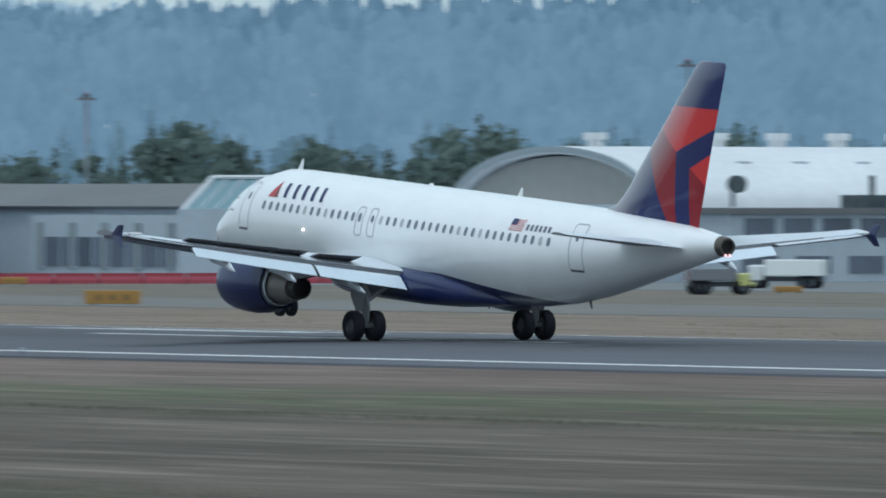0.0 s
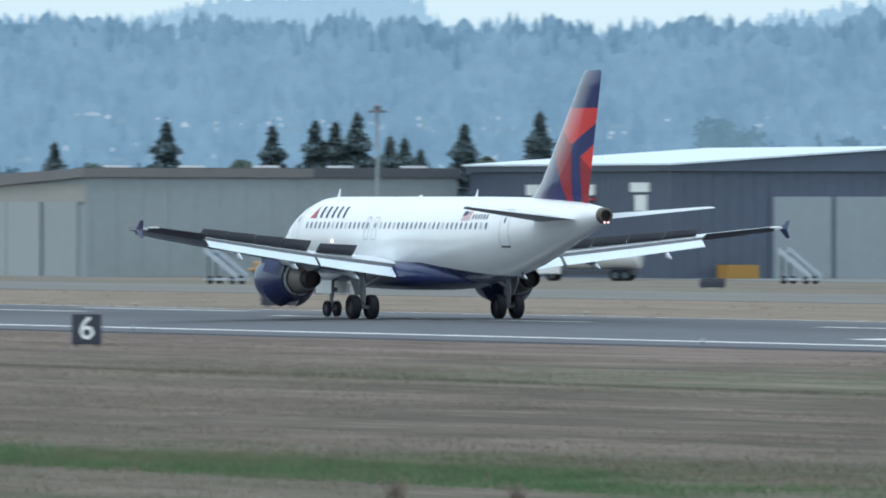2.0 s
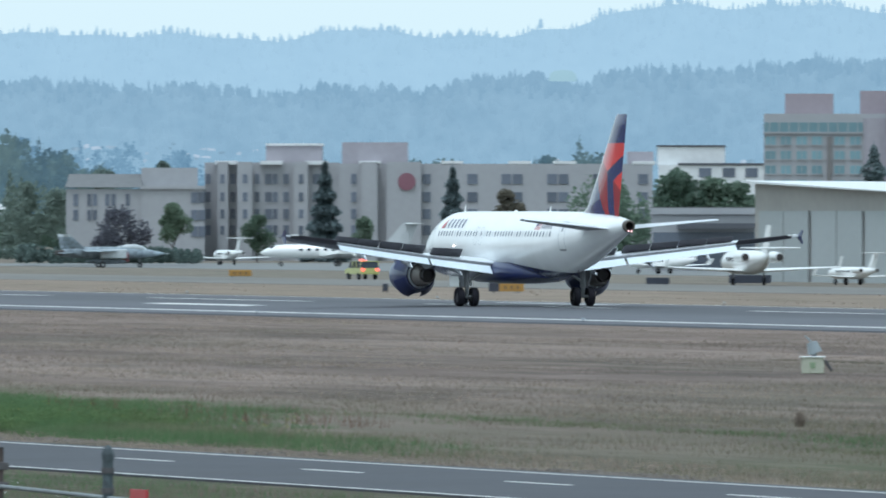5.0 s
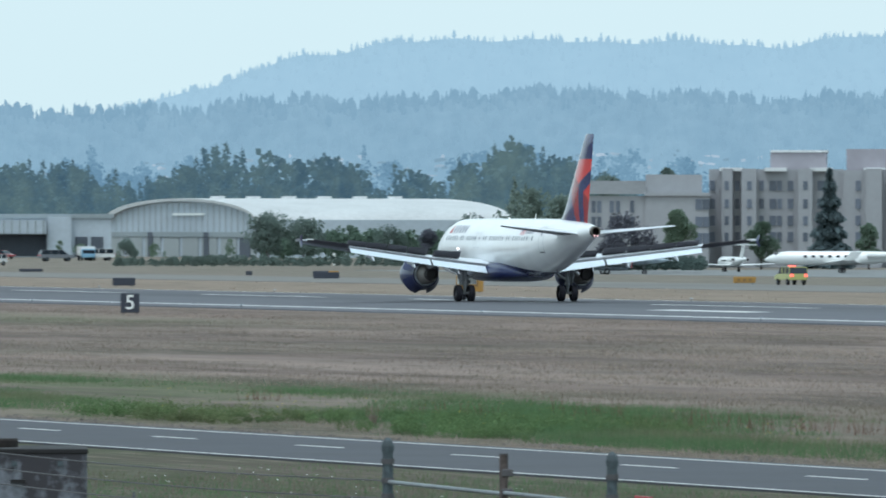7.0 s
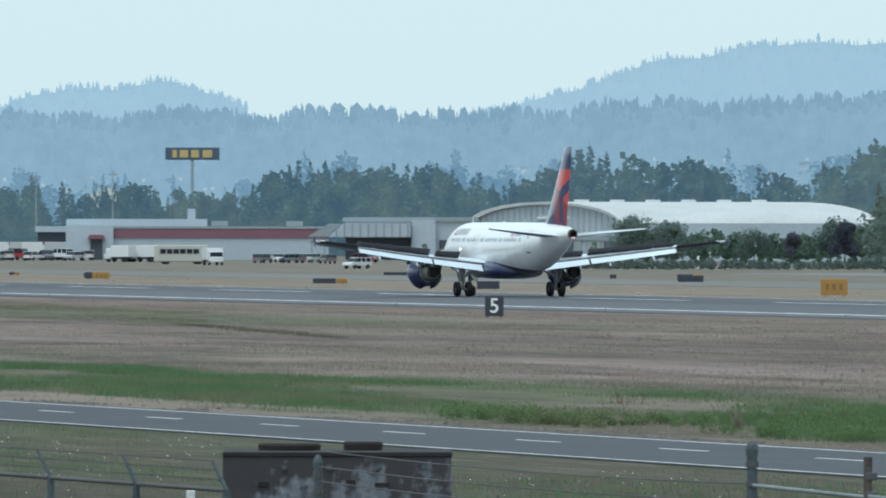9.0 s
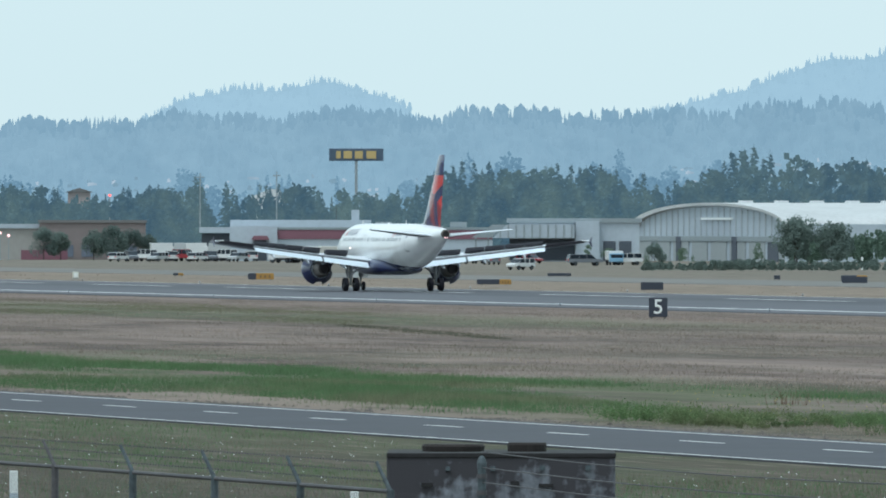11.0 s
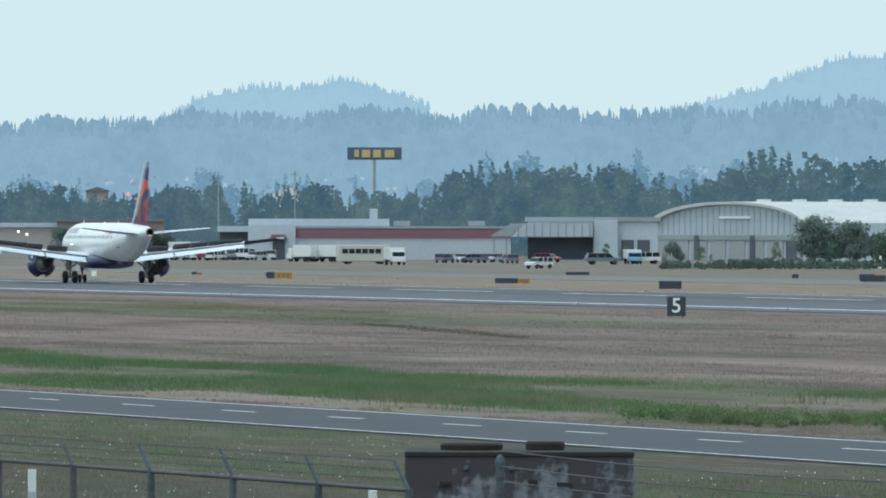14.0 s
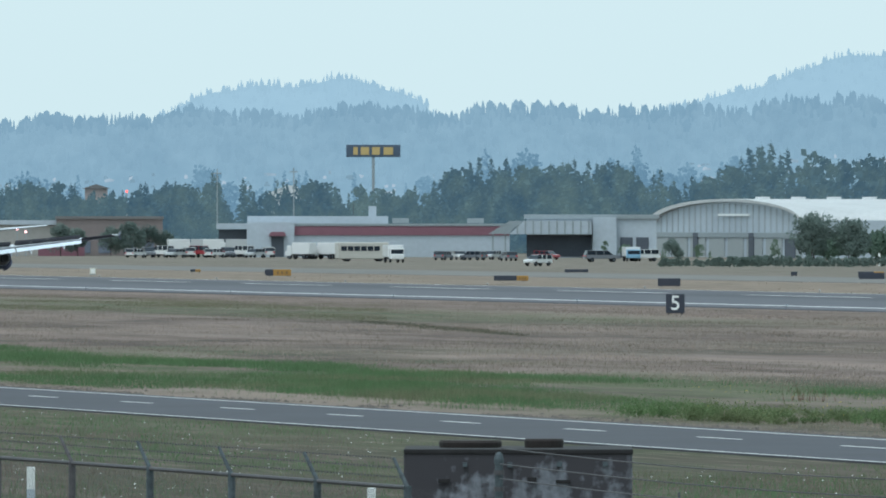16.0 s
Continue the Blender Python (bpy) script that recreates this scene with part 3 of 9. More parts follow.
def band(y0, y1, s0, s1, up0, up1, thick, n=8, side=1):
    """A thin curved panel of the wing between two spans and two chord fractions."""
    bm = bmesh.new()
    tops, bots = [], []
    for k in range(n + 1):
        y = y0 + (y1 - y0) * k / n
        xle, c, z = wing_line(y)
        a = Vector((GEAR_X - (xle + s0 * c), y * side, z + up0 * c))
        b = Vector((GEAR_X - (xle + s1 * c), y * side, z + up1 * c))
        tops.append((a, b))
    rings = []
    for a, b in tops:
        rings.append([a, (a + b) / 2 + Vector((0, 0, 0.02)), b, b - Vector((0, 0, thick * 0.25)), (a + b) / 2 - Vector((0, 0, thick)), a - Vector((0, 0, thick))])
    loft(bm, rings)
    fix(bm)
    # faces that don't point up get the second, darker material
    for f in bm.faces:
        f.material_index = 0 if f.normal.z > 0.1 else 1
    return bm


def hinge_pose(y0, y1, s, up, side):
    """The pose of a hinge: its x runs outboard along the hinge line."""
    pts = []
    for y in (y0, y1):
        xle, c, z = wing_line(y)
        pts.append(Vector((GEAR_X - (xle + s * c), y * side, z + up * c)))
    d = (pts[1] - pts[0]).normalized()
    z = Vector((0, 0, 1))
    yv = z.cross(d).normalized()
    zv = d.cross(yv)
    m = Matrix((d, yv, zv)).transposed().to_4x4()
    m.translation = pts[0]
    return m


def rebase(bm, m):
    """Moves a mesh into the space of a pose."""
    bm.transform(m.inverted())
    return bm


def tyre(bm, x, y, z, r, w, n=28):
    prof = [(0.55, -0.42), (0.8, -0.5), (0.93, -0.44), (1.0, -0.28), (1.0, 0.28), (0.93, 0.44), (0.8, 0.5), (0.55, 0.42)]
    rings = [[(x + r * a * math.cos(2 * math.pi * i / n), y + w * b, z + r * a * math.sin(2 * math.pi * i / n)) for i in range(n)] for a, b in prof]
    loft(bm, rings, cap=False)
    return fix(bm)


def rim(bm, x, y, z, r, w, n=20):
    prof = [(0.05, -0.25), (0.3, -0.3), (0.5, -0.22), (0.56, -0.4), (0.56, 0.4), (0.5, 0.22), (0.3, 0.3), (0.05, 0.25)]
    rings = [[(x + r * a * math.cos(2 * math.pi * i / n), y + w * b, z + r * a * math.sin(2 * math.pi * i / n)) for i in range(n)] for a, b in prof]
    loft(bm, rings)
    return fix(bm)


def fin_material():
    """The tail: navy and two reds in slanting fields, and a silver sheen painted into the colour towards the leading
    edge.
    """
    m = bpy.data.materials.new("tail_fin_paint")
    m.use_nodes = True
    nt = m.node_tree
    bs = nt.nodes["Principled BSDF"]
    bs.inputs["Roughness"].default_value = 0.25
    bs.inputs["Coat Weight"].default_value = 0.5
    tc = nt.nodes.new("ShaderNodeTexCoord")
    sep = nt.nodes.new("ShaderNodeSeparateXYZ")
    nt.links.new(tc.outputs["Object"], sep.inputs[0])

    def node(op, a, b):
        n = nt.nodes.new("ShaderNodeMath")
        n.operation = op
        for i, v in enumerate((a, b)):
            if isinstance(v, (int, float)):
                n.inputs[i].default_value = v
            else:
                nt.links.new(v, n.inputs[i])
        return n.outputs[0]
    X = node("MULTIPLY", sep.outputs[0], -1.0)     # metres behind the main gear
    Z = sep.outputs[2]

    def above(kx, kz, c):
        """1 where kx * X + kz * Z > c"""
        return node("GREATER_THAN", node("ADD", node("MULTIPLY", X, kx), node("MULTIPLY", Z, kz)), c)

    def both(a, b):
        return node("MULTIPLY", a, b)

    def mix(fac, a, b):
        n = nt.nodes.new("ShaderNodeMix")
        n.data_type = "RGBA"
        nt.links.new(fac, n.inputs[0])
        for i, v in ((6, a), (7, b)):
            if isinstance(v, tuple):
                n.inputs[i].default_value = (*v, 1)
            else:
                nt.links.new(v, n.inputs[i])
        return n.outputs[2]
    navy, red, wine = (0.012, 0.02, 0.11), (0.62, 0.035, 0.035), (0.26, 0.012, 0.022)
    col = navy
    # dark red field over the lower fin
    col = mix(both(above(1.0, 0.53, 18.89), above(0, -1, -10.0)), col, wine)
    # bright red field above the sweep
    col = mix(both(above(0.68, 1.0, 19.5), above(0, -1, -10.0)), col, red)
    # bright red corner behind the stem
    corner = both(above(0.36, 1.0, 14.09), above(1.0, 0.0, 17.2))
    col = mix(both(corner, above(0.5, -1.0, 0.94)), col, red)
    # the navy sweep: a stem and an arm
    stem = both(both(above(1.0, 0.0, 16.47), above(-1.0, 0.0, -17.3)), above(0.5, -1.0, 0.3))
    col = mix(stem, col, navy)
    arm = both(both(above(-0.43, 1.0, 0.0), above(0.43, -1.0, -1.21)), above(1.0, 0, 16.47))
    arm = both(arm, above(-0.5, 1.0, -0.94))
    col = mix(arm, col, navy)
    # glare along the leading edge, mixed into the base colour as silver
    edge = nt.nodes.new("ShaderNodeMapRange")
    nt.links.new(node("SUBTRACT", X, node("MULTIPLY", node("SUBTRACT", Z, 6.0), 0.93)), edge.inputs[0])
    for i, v in enumerate((12.2, 14.2, 0.8, 0.0)):
        edge.inputs[i + 1].default_value = v
    fade = nt.nodes.new("ShaderNodeMapRange")
    nt.links.new(Z, fade.inputs[0])
    for i, v in enumerate((7.5, 11.2, 1.0, 0.5)):
        fade.inputs[i + 1].default_value = v
    col = mix(both(edge.outputs[0], fade.outputs[0]), col, (0.40, 0.38, 0.38))
    nt.links.new(col, bs.inputs["Base Color"])
    return m


def fuselage_material():
    """White with a navy belly whose edge sinks towards the tail, and faint skin stains."""
    m = mat("white_fuselage_with_navy_belly", (0.86, 0.87, 0.865), 0.27, var=0.045, scale=0.5, coat=0.45, stretch=(0.4, 1, 1))
    nt = m.node_tree
    bs = nt.nodes["Principled BSDF"]
    link = bs.inputs["Base Color"].links[0].from_socket
    tc = nt.nodes.new("ShaderNodeTexCoord")
    sep = nt.nodes.new("ShaderNodeSeparateXYZ")
    nt.links.new(tc.outputs["Object"], sep.inputs[0])
    cut = nt.nodes.new("ShaderNodeMapRange")
    nt.links.new(sep.outputs[0], cut.inputs[0])
    for i, v in enumerate((-12.5, -2.0, 1.85, 2.72)):
        cut.inputs[i + 1].default_value = v
    less = nt.nodes.new("ShaderNodeMath")
    less.operation = "LESS_THAN"
    nt.links.new(sep.outputs[2], less.inputs[0])
    nt.links.new(cut.outputs[0], less.inputs[1])
    mix = nt.nodes.new("ShaderNodeMix")
    mix.data_type = "RGBA"
    nt.links.new(less.outputs[0], mix.inputs[0])
    nt.links.new(link, mix.inputs[6])
    mix.inputs[7].default_value = (0.012, 0.022, 0.095, 1)
    nt.links.new(mix.outputs[2], bs.inputs["Base Color"])
    return m


FUSELAGE = fuselage_material()
FIN = fin_material()


def engine(side, plane):
    """A high-bypass engine in its nacelle, with its pylon and four reverser doors. Returns the doors."""
    ey, ez = 5.75 * side, 1.92
    AFT = 0.95      # the nacelle sits this much further back than the numbers below

    def ring(X, r, dz=0.0, n=40):
        return [(GEAR_X - AFT - X, ey + r * math.cos(2 * math.pi * i / n), ez + dz + r * math.sin(2 * math.pi * i / n)) for i in range(n)]
    bm = bmesh.new()
    prof = [(10.9, 0.86), (10.55, 0.93), (10.42, 1.0), (10.5, 1.07), (10.9, 1.15), (11.6, 1.19), (12.3, 1.17), (13.0, 1.08), (13.6, 0.93), (13.6, 0.88), (13.0, 0.90)]
    loft(bm, [ring(X, r) for X, r in prof], cap=False)
    nac = smooth(part("nacelle", fix(bm), NAVY, plane, "glossy navy engine cowl"))
    bm = bmesh.new()
    loft(bm, [ring(X, r) for X, r in [(10.47, 1.045), (10.38, 1.0), (10.5, 0.93), (10.52, 0.93), (10.42, 1.0), (10.49, 1.05)]], cap=False)
    smooth(part("intake_lip", fix(bm), METAL, nac, "bare metal intake lip"))
    bm = bmesh.new()
    loft(bm, [ring(X, r) for X, r in [(11.1, 0.86), (11.12, 0.1)]])
    part("fan", fix(bm), DARK_METAL, nac, "dark fan disc")
    bm = bmesh.new()
    loft(bm, [ring(X, r) for X, r in [(12.6, 0.88), (13.3, 0.85), (13.76, 0.79), (13.76, 0.76), (13.0, 0.7)]], cap=False)
    smooth(part("bypass_duct", fix(bm), WING_GREY, nac, "pale grey duct ring"))
    bm = bmesh.new()
    loft(bm, [ring(X, r) for X, r in [(13.0, 0.70), (13.7, 0.69), (14.3, 0.64), (14.85, 0.52), (14.85, 0.47), (14.6, 0.46)]], cap=False)
    smooth(part("core_cowl", fix(bm), DUCT_GREY, nac, "heat-stained grey core cowl"))
    bm = bmesh.new()
    loft(bm, [ring(X, r) for X, r in [(14.5, 0.47), (14.9, 0.46), (15.3, 0.41), (15.3, 0.37), (14.95, 0.36), (14.95, 0.02)]])
    smooth(part("exhaust_nozzle", fix(bm), SOOT, nac, "sooty exhaust nozzle"))
    bm = bmesh.new()
    out = []
    for X, w, z0, z1 in [(11.6, 0.06, 2.85, 3.02), (12.6, 0.2, 2.6, 3.18), (14.0, 0.24, 2.3, 3.1), (15.4, 0.2, 2.3, 2.9), (16.6, 0.05, 2.55, 2.75)]:
        out.append([(GEAR_X - AFT - X, ey - w, z0), (GEAR_X - AFT - X, ey + w, z0), (GEAR_X - AFT - X, ey + w * 0.8, z1), (GEAR_X - AFT - X, ey - w * 0.8, z1)])
    loft(bm, out)
    smooth(part("pylon", fix(bm), WING_UNDER, plane, "grey engine pylon"))
    for k in (-1, 1):
        bm = bmesh.new()
        box(bm, GEAR_X - AFT - 12.0, GEAR_X - AFT - 11.2, ey + k * 0.95 - 0.02, ey + k * 0.95 + 0.02, ez + 0.75, ez + 1.0)
        part("strake", bm, NAVY, nac)
    doors = []
    for q in range(4):
        a0 = math.pi / 4 + q * math.pi / 2
        hinge = pose(GEAR_X - AFT - 13.1, ey + 1.06 * math.cos(a0), ez + 1.06 * math.sin(a0), math.degrees(a0) - 90, 0, 0)
        bm = bmesh.new()
        rings = []
        for X, r, th in [(12.25, 1.195, 0.035), (12.7, 1.145, 0.05), (13.15, 1.06, 0.05), (13.62, 0.95, 0.03)]:
            outer = [Vector((GEAR_X - AFT - X, ey + r * math.cos(a), ez + r * math.sin(a))) for a in np.linspace(a0 - 0.62, a0 + 0.62, 9)]
            inner = [Vector((GEAR_X - AFT - X, ey + (r - th) * math.cos(a), ez + (r - th) * math.sin(a))) for a in np.linspace(a0 + 0.62, a0 - 0.62, 9)]
            rings.append(outer + inner)
        loft(bm, rings)
        fix(bm)
        for f in bm.faces:
            c = f.calc_center_median()
            f.material_index = 1 if f.normal.y * (c.y - ey) + f.normal.z * (c.z - ez) < -0.3 else 0
        door = smooth(part("reverser_door", rebase(bm, hinge), (NAVY, DUCT_PALE), plane, "navy thrust reverser door with pale inside"))
        door.matrix_basis = hinge
        doors.append((door, hinge))
    return doors


def gear_leg(plane, x, y, top, r, w, gap, side, main):
    """A landing gear leg with its two wheels, brace and door."""
    bm = bmesh.new()
    tube(bm, (x, y, top), (x, y, r + 0.55), 0.17 if main else 0.11, n=14)
    tube(bm, (x, y, r + 0.7), (x, y, r - 0.02), 0.11 if main else 0.07, n=12)
    tube(bm, (x, y - gap / 2, r), (x, y + gap / 2, r), 0.09 if main else 0.06)
    if main:
        tube(bm, (x, y, r + 0.9), (x + 0.05, y - side * 1.5, top - 0.05), 0.09)
        tube(bm, (x - 0.25, y, r + 0.15), (x - 0.32, y, r + 0.75), 0.05)
        tube(bm, (x - 0.32, y, r + 0.75), (x - 0.1, y, r + 1.25), 0.05)
    else:
        tube(bm, (x, y, r + 0.8), (x + 1.1, y, top), 0.07)
        tube(bm, (x + 0.18, y, r + 0.2), (x + 0.25, y, r + 0.6), 0.035)
        box(bm, x - 0.14, x + 0.02, y - 0.22, y + 0.22, r + 0.82, r + 1.05)
    leg = smooth(part("main_gear_leg" if main else "nose_gear_leg", fix(bm), STRUT, plane, "grey landing gear leg"))
    for k in (-1, 1):
        wheel = smooth(part("wheel", tyre(bmesh.new(), x, y + k * gap / 2, r, r, w), RUBBER, leg, "black aircraft tyre"))
        smooth(part("rim", rim(bmesh.new(), x, y + k * gap / 2, r, r, w * 0.92), RIM_DARK, wheel, "dusty dark wheel rim"))
    if main:
        bm = bmesh.new()
        loft(bm, [[(x + 0.45, y + side * 0.30, top), (x - 0.45, y + side * 0.30, top), (x - 0.42, y + side * 0.34, top), (x + 0.42, y + side * 0.34, top)],
                  [(x + 0.5, y + side * 0.33, 1.75), (x - 0.5, y + side * 0.33, 1.75), (x - 0.5, y + side * 0.37, 1.75), (x + 0.5, y + side * 0.37, 1.75)],
                  [(x + 0.22, y + side * 0.24, 1.15), (x - 0.22, y + side * 0.24, 1.15), (x - 0.22, y + side * 0.27, 1.15), (x + 0.22, y + side * 0.27, 1.15)]])
        part("gear_door", fix(bm), WING_UNDER, leg, "grey leg door")
    else:
        for k in (-1, 1):
            part("gear_door", box_bm(x - 0.9, x + 1.0, y + k * 0.42 - 0.02, y + k * 0.42 + 0.02, 1.15, top), WHITE, leg)
    return leg


def airliner():
    plane = empty("airliner", pose(-402, RUNWAY_Y, 0, 0, 0, 180), "white twin-engine airliner with navy belly and red and navy tail", "airplane")
    n = 64
    xs = [0.0, 0.05, 0.15, 0.3, 0.5, 0.75] + [1.0 + 0.25 * k for k in range(146)]
    xs = [x for x in xs if x < 37.3] + [37.35]
    bm = bmesh.new()
    loft(bm, [[fus(X, 360 * i / n) for i in range(n)] for X in xs])
    body = smooth(part("fuselage", fix(bm), FUSELAGE, plane), 60)
    bm = bmesh.new()
    loft(bm, [[Vector((GEAR_X - X, r * math.cos(2 * math.pi * i / 24), 4.97 + r * math.sin(2 * math.pi * i / 24))) for i in range(24)]
              for X, r in [(37.2, 0.39), (37.5, 0.37), (37.62, 0.33), (37.62, 0.26), (37.3, 0.2)]], cap=False)
    smooth(part("tail_exhaust", fix(bm), DARK_METAL, body, "dark metal exhaust ring at the tail"))
    bm = bmesh.new()
    loft(bm, [[Vector((GEAR_X - 37.52, r * math.cos(2 * math.pi * i / 16), 4.97 + r * math.sin(2 * math.pi * i / 16))) for i in range(16)] for r in (0.3, 0.02)])
    part("exhaust_hole", bm, SOOT, body)
    for k in (-1, 1):
        part("tail_lamp", bevel_box(GEAR_X - 37.68, GEAR_X - 37.56, k * 0.09 - 0.04, k * 0.09 + 0.04, 4.62, 4.70, 0.015), LAMP_PINK, body, "small lit tail lamp")
    # belly fairing
    bm = bmesh.new()
    rings = []
    for X, hw, zb, zt in [(10.2, 0.6, 1.78, 2.0), (11.2, 1.55, 1.55, 2.5), (12.5, 2.05, 1.42, 2.9), (15.0, 2.2, 1.38, 2.9), (18.0, 2.2, 1.38, 2.85), (20.0, 2.1, 1.45, 2.75), (21.5, 1.75, 1.6, 2.55), (23.2, 0.8, 1.74, 2.1)]:
        rings.append([(GEAR_X - X, hw * math.copysign(abs(math.cos(a)) ** 0.6, math.cos(a)), (zb + zt) / 2 + (zt - zb) / 2 * math.copysign(abs(math.sin(a)) ** 0.6, math.sin(a)))
                      for a in [2 * math.pi * i / 32 for i in range(32)]])
    loft(bm, rings)
    smooth(part("belly_fairing", fix(bm), NAVY, plane, "navy belly fairing"), 60)

    hinges = []
    for side in (1, -1):
        # wing box with the trailing edge cut away for the flaps
        bm = bmesh.new()
        rings = []
        for y in (1.2, 2.0, 3.5, 5.0, 6.4, 8.5, 10.5, 13.0, 15.0, 16.4, 16.75):
            xle, c, z = wing_line(max(y, ROOT_Y))
            tc = 0.145 - 0.04 * (y / 17)
            r = wing_section(y, xle, c, z, tc, 1.5 - 3.0 * y / 17, 0.80)
            rings.append([Vector((p.x, p.y * side, p.z)) for p in r])
        loft(bm, rings)
        fix(bm)
        # level and downward faces take the darker grey
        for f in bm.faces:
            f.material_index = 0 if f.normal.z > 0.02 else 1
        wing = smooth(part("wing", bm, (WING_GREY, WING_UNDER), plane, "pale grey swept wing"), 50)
        bm = bmesh.new()
        loft(bm, [[Vector((p.x, p.y * side, p.z)) for p in wing_section(y, 10.6 + (y - 1.5) * 1.15, 3.0, 2.46, 0.2)] for y in (1.5, 2.3)])
        smooth(part("wing_root_fairing", fix(bm), WHITE, wing))
        # slats along the leading edge, drooped
        for y0, y1 in ((2.6, 4.9), (6.5, 9.7), (9.75, 13.0), (13.05, 16.2)):
            bm = bmesh.new()
            rr = []
            for k in range(5):
                y = y0 + (y1 - y0) * k / 4
                xle, c, z = wing_line(y)
                rr.append([Vector((GEAR_X - (xle - 0.16 * c ** 0.5 + dx * c), y * side, z - 0.10 + dz * c)) for dx, dz in
                           ((0.0, -0.01), (0.03, 0.03), (0.09, 0.06), (0.14, 0.068), (0.08, 0.04), (0.04, 0.0), (0.05, -0.025))])
            loft(bm, rr)
            smooth(part("slat", fix(bm), WING_GREY, wing), 50)
        # flaps, fully down: pale upper sides face aft
        for y0, y1, drop in ((2.25, 6.35, 0.0), (6.5, 12.95, 0.0)):
            bm = bmesh.new()
            rr = []
            for k in range(9):
                y = y0 + (y1 - y0) * k / 8
                xle, c, z = wing_line(y)
                fc = 0.15 * c ** 0.75 + 0.22
                a = radians(34)
                x0, z0 = xle + 0.80 * c + 0.10, z - 0.010 * c + 0.03
                sec = []
                for s, t in ((0, 0.0), (0.04, 0.05), (0.15, 0.085), (0.4, 0.075), (0.7, 0.04), (1.0, 0.005), (1.0, -0.005), (0.6, -0.02), (0.25, -0.04), (0.05, -0.03)):
                    sec.append(Vector((GEAR_X - (x0 + fc * (s * math.cos(a) + t * math.sin(a))), y * side, z0 + fc * (t * math.cos(a) - s * math.sin(a)))))
                rr.append(sec)
            loft(bm, rr)
            fix(bm)
            # lower faces of the flap are the darker grey
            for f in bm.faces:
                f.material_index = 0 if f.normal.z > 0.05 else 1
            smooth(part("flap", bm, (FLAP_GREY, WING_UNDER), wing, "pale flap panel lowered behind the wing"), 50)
        # flap track fairings
        for y in (4.4, 7.9, 11.2):
            xle, c, z = wing_line(y)
            bm = bmesh.new()
            rr = []
            for s, r in ((0.0, 0.03), (0.4, 0.15), (1.1, 0.20), (1.8, 0.16), (2.3, 0.02)):
                cz = z - 0.06 * c - 0.10 - 0.02 * s - (0.30 * (s - 1.2) if s > 1.2 else 0)
                rr.append([Vector((GEAR_X - (xle + 0.50 * c + s * (0.5 + c * 0.12)), y * side + r * 0.6 * math.cos(2 * math.pi * i / 12), cz + r * math.sin(2 * math.pi * i / 12))) for i in range(12)])
            loft(bm, rr)
            smooth(part("flap_track_fairing", fix(bm), WING_GREY, wing), 60)
        # spoilers and the aileron: faces not turned upwards are dark grey
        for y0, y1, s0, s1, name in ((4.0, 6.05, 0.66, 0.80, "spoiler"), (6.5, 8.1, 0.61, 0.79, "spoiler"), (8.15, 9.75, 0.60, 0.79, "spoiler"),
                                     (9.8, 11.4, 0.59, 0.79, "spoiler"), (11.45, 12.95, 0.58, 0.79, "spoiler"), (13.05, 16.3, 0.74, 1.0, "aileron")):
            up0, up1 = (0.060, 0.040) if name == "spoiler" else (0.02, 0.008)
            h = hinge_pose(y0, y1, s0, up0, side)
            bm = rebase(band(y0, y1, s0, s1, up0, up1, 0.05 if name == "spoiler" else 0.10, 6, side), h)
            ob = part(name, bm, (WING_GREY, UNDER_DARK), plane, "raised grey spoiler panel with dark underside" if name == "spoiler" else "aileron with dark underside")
            ob.matrix_basis = h
            hinges.append((ob, h, side, name))
        # wing tip fence
        xle, c, z = wing_line(16.75)
        bm = bmesh.new()
        for zz in (1, -1):
            loft(bm, [[(GEAR_X - (xle + a * c + zz * 0), (16.78 + w) * side, z + b) for a, w in ((0.62, -0.03), (0.8, -0.04), (1.0, -0.02), (1.0, 0.02), (0.8, 0.04), (0.62, 0.03))] for b in (0.0,)]
                 + [[(GEAR_X - (xle + a * c), (16.78 + lean + w) * side, z + zz * 0.42) for a, w in ((0.92, -0.01), (1.0, -0.02), (1.12, -0.01), (1.12, 0.01), (1.0, 0.02), (0.92, 0.01))] for lean in (0.06,)])
        part("wingtip_fence", fix(bm), NAVY, wing, "navy wingtip fence")
        part("tip_lamp", bevel_box(GEAR_X - (xle + c * 0.9 + 0.3), GEAR_X - (xle + c * 0.9), (16.2 * side) - 0.25, (16.2 * side) + 0.25, z + 0.05, z + 0.13, 0.03), WHITE, wing)
        # tailplane
        bm = bmesh.new()
        loft(bm, [[Vector((p.x, p.y * side, p.z)) for p in wing_section(y, xle2, c2, z2, 0.09, -1.0)] for y, xle2, c2, z2 in
                  ((0.3, 31.6, 3.9, 4.70), (1.0, 31.95, 3.7, 4.76), (3.6, 33.5, 2.5, 5.04), (6.1, 35.0, 1.35, 5.31), (6.22, 35.25, 1.05, 5.33))])
        fix(bm)
        # same split by facing: pale grey above, darker grey below
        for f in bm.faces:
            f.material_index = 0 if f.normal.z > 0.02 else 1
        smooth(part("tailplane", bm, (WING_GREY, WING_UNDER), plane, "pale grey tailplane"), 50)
    # fin
    bm = bmesh.new()
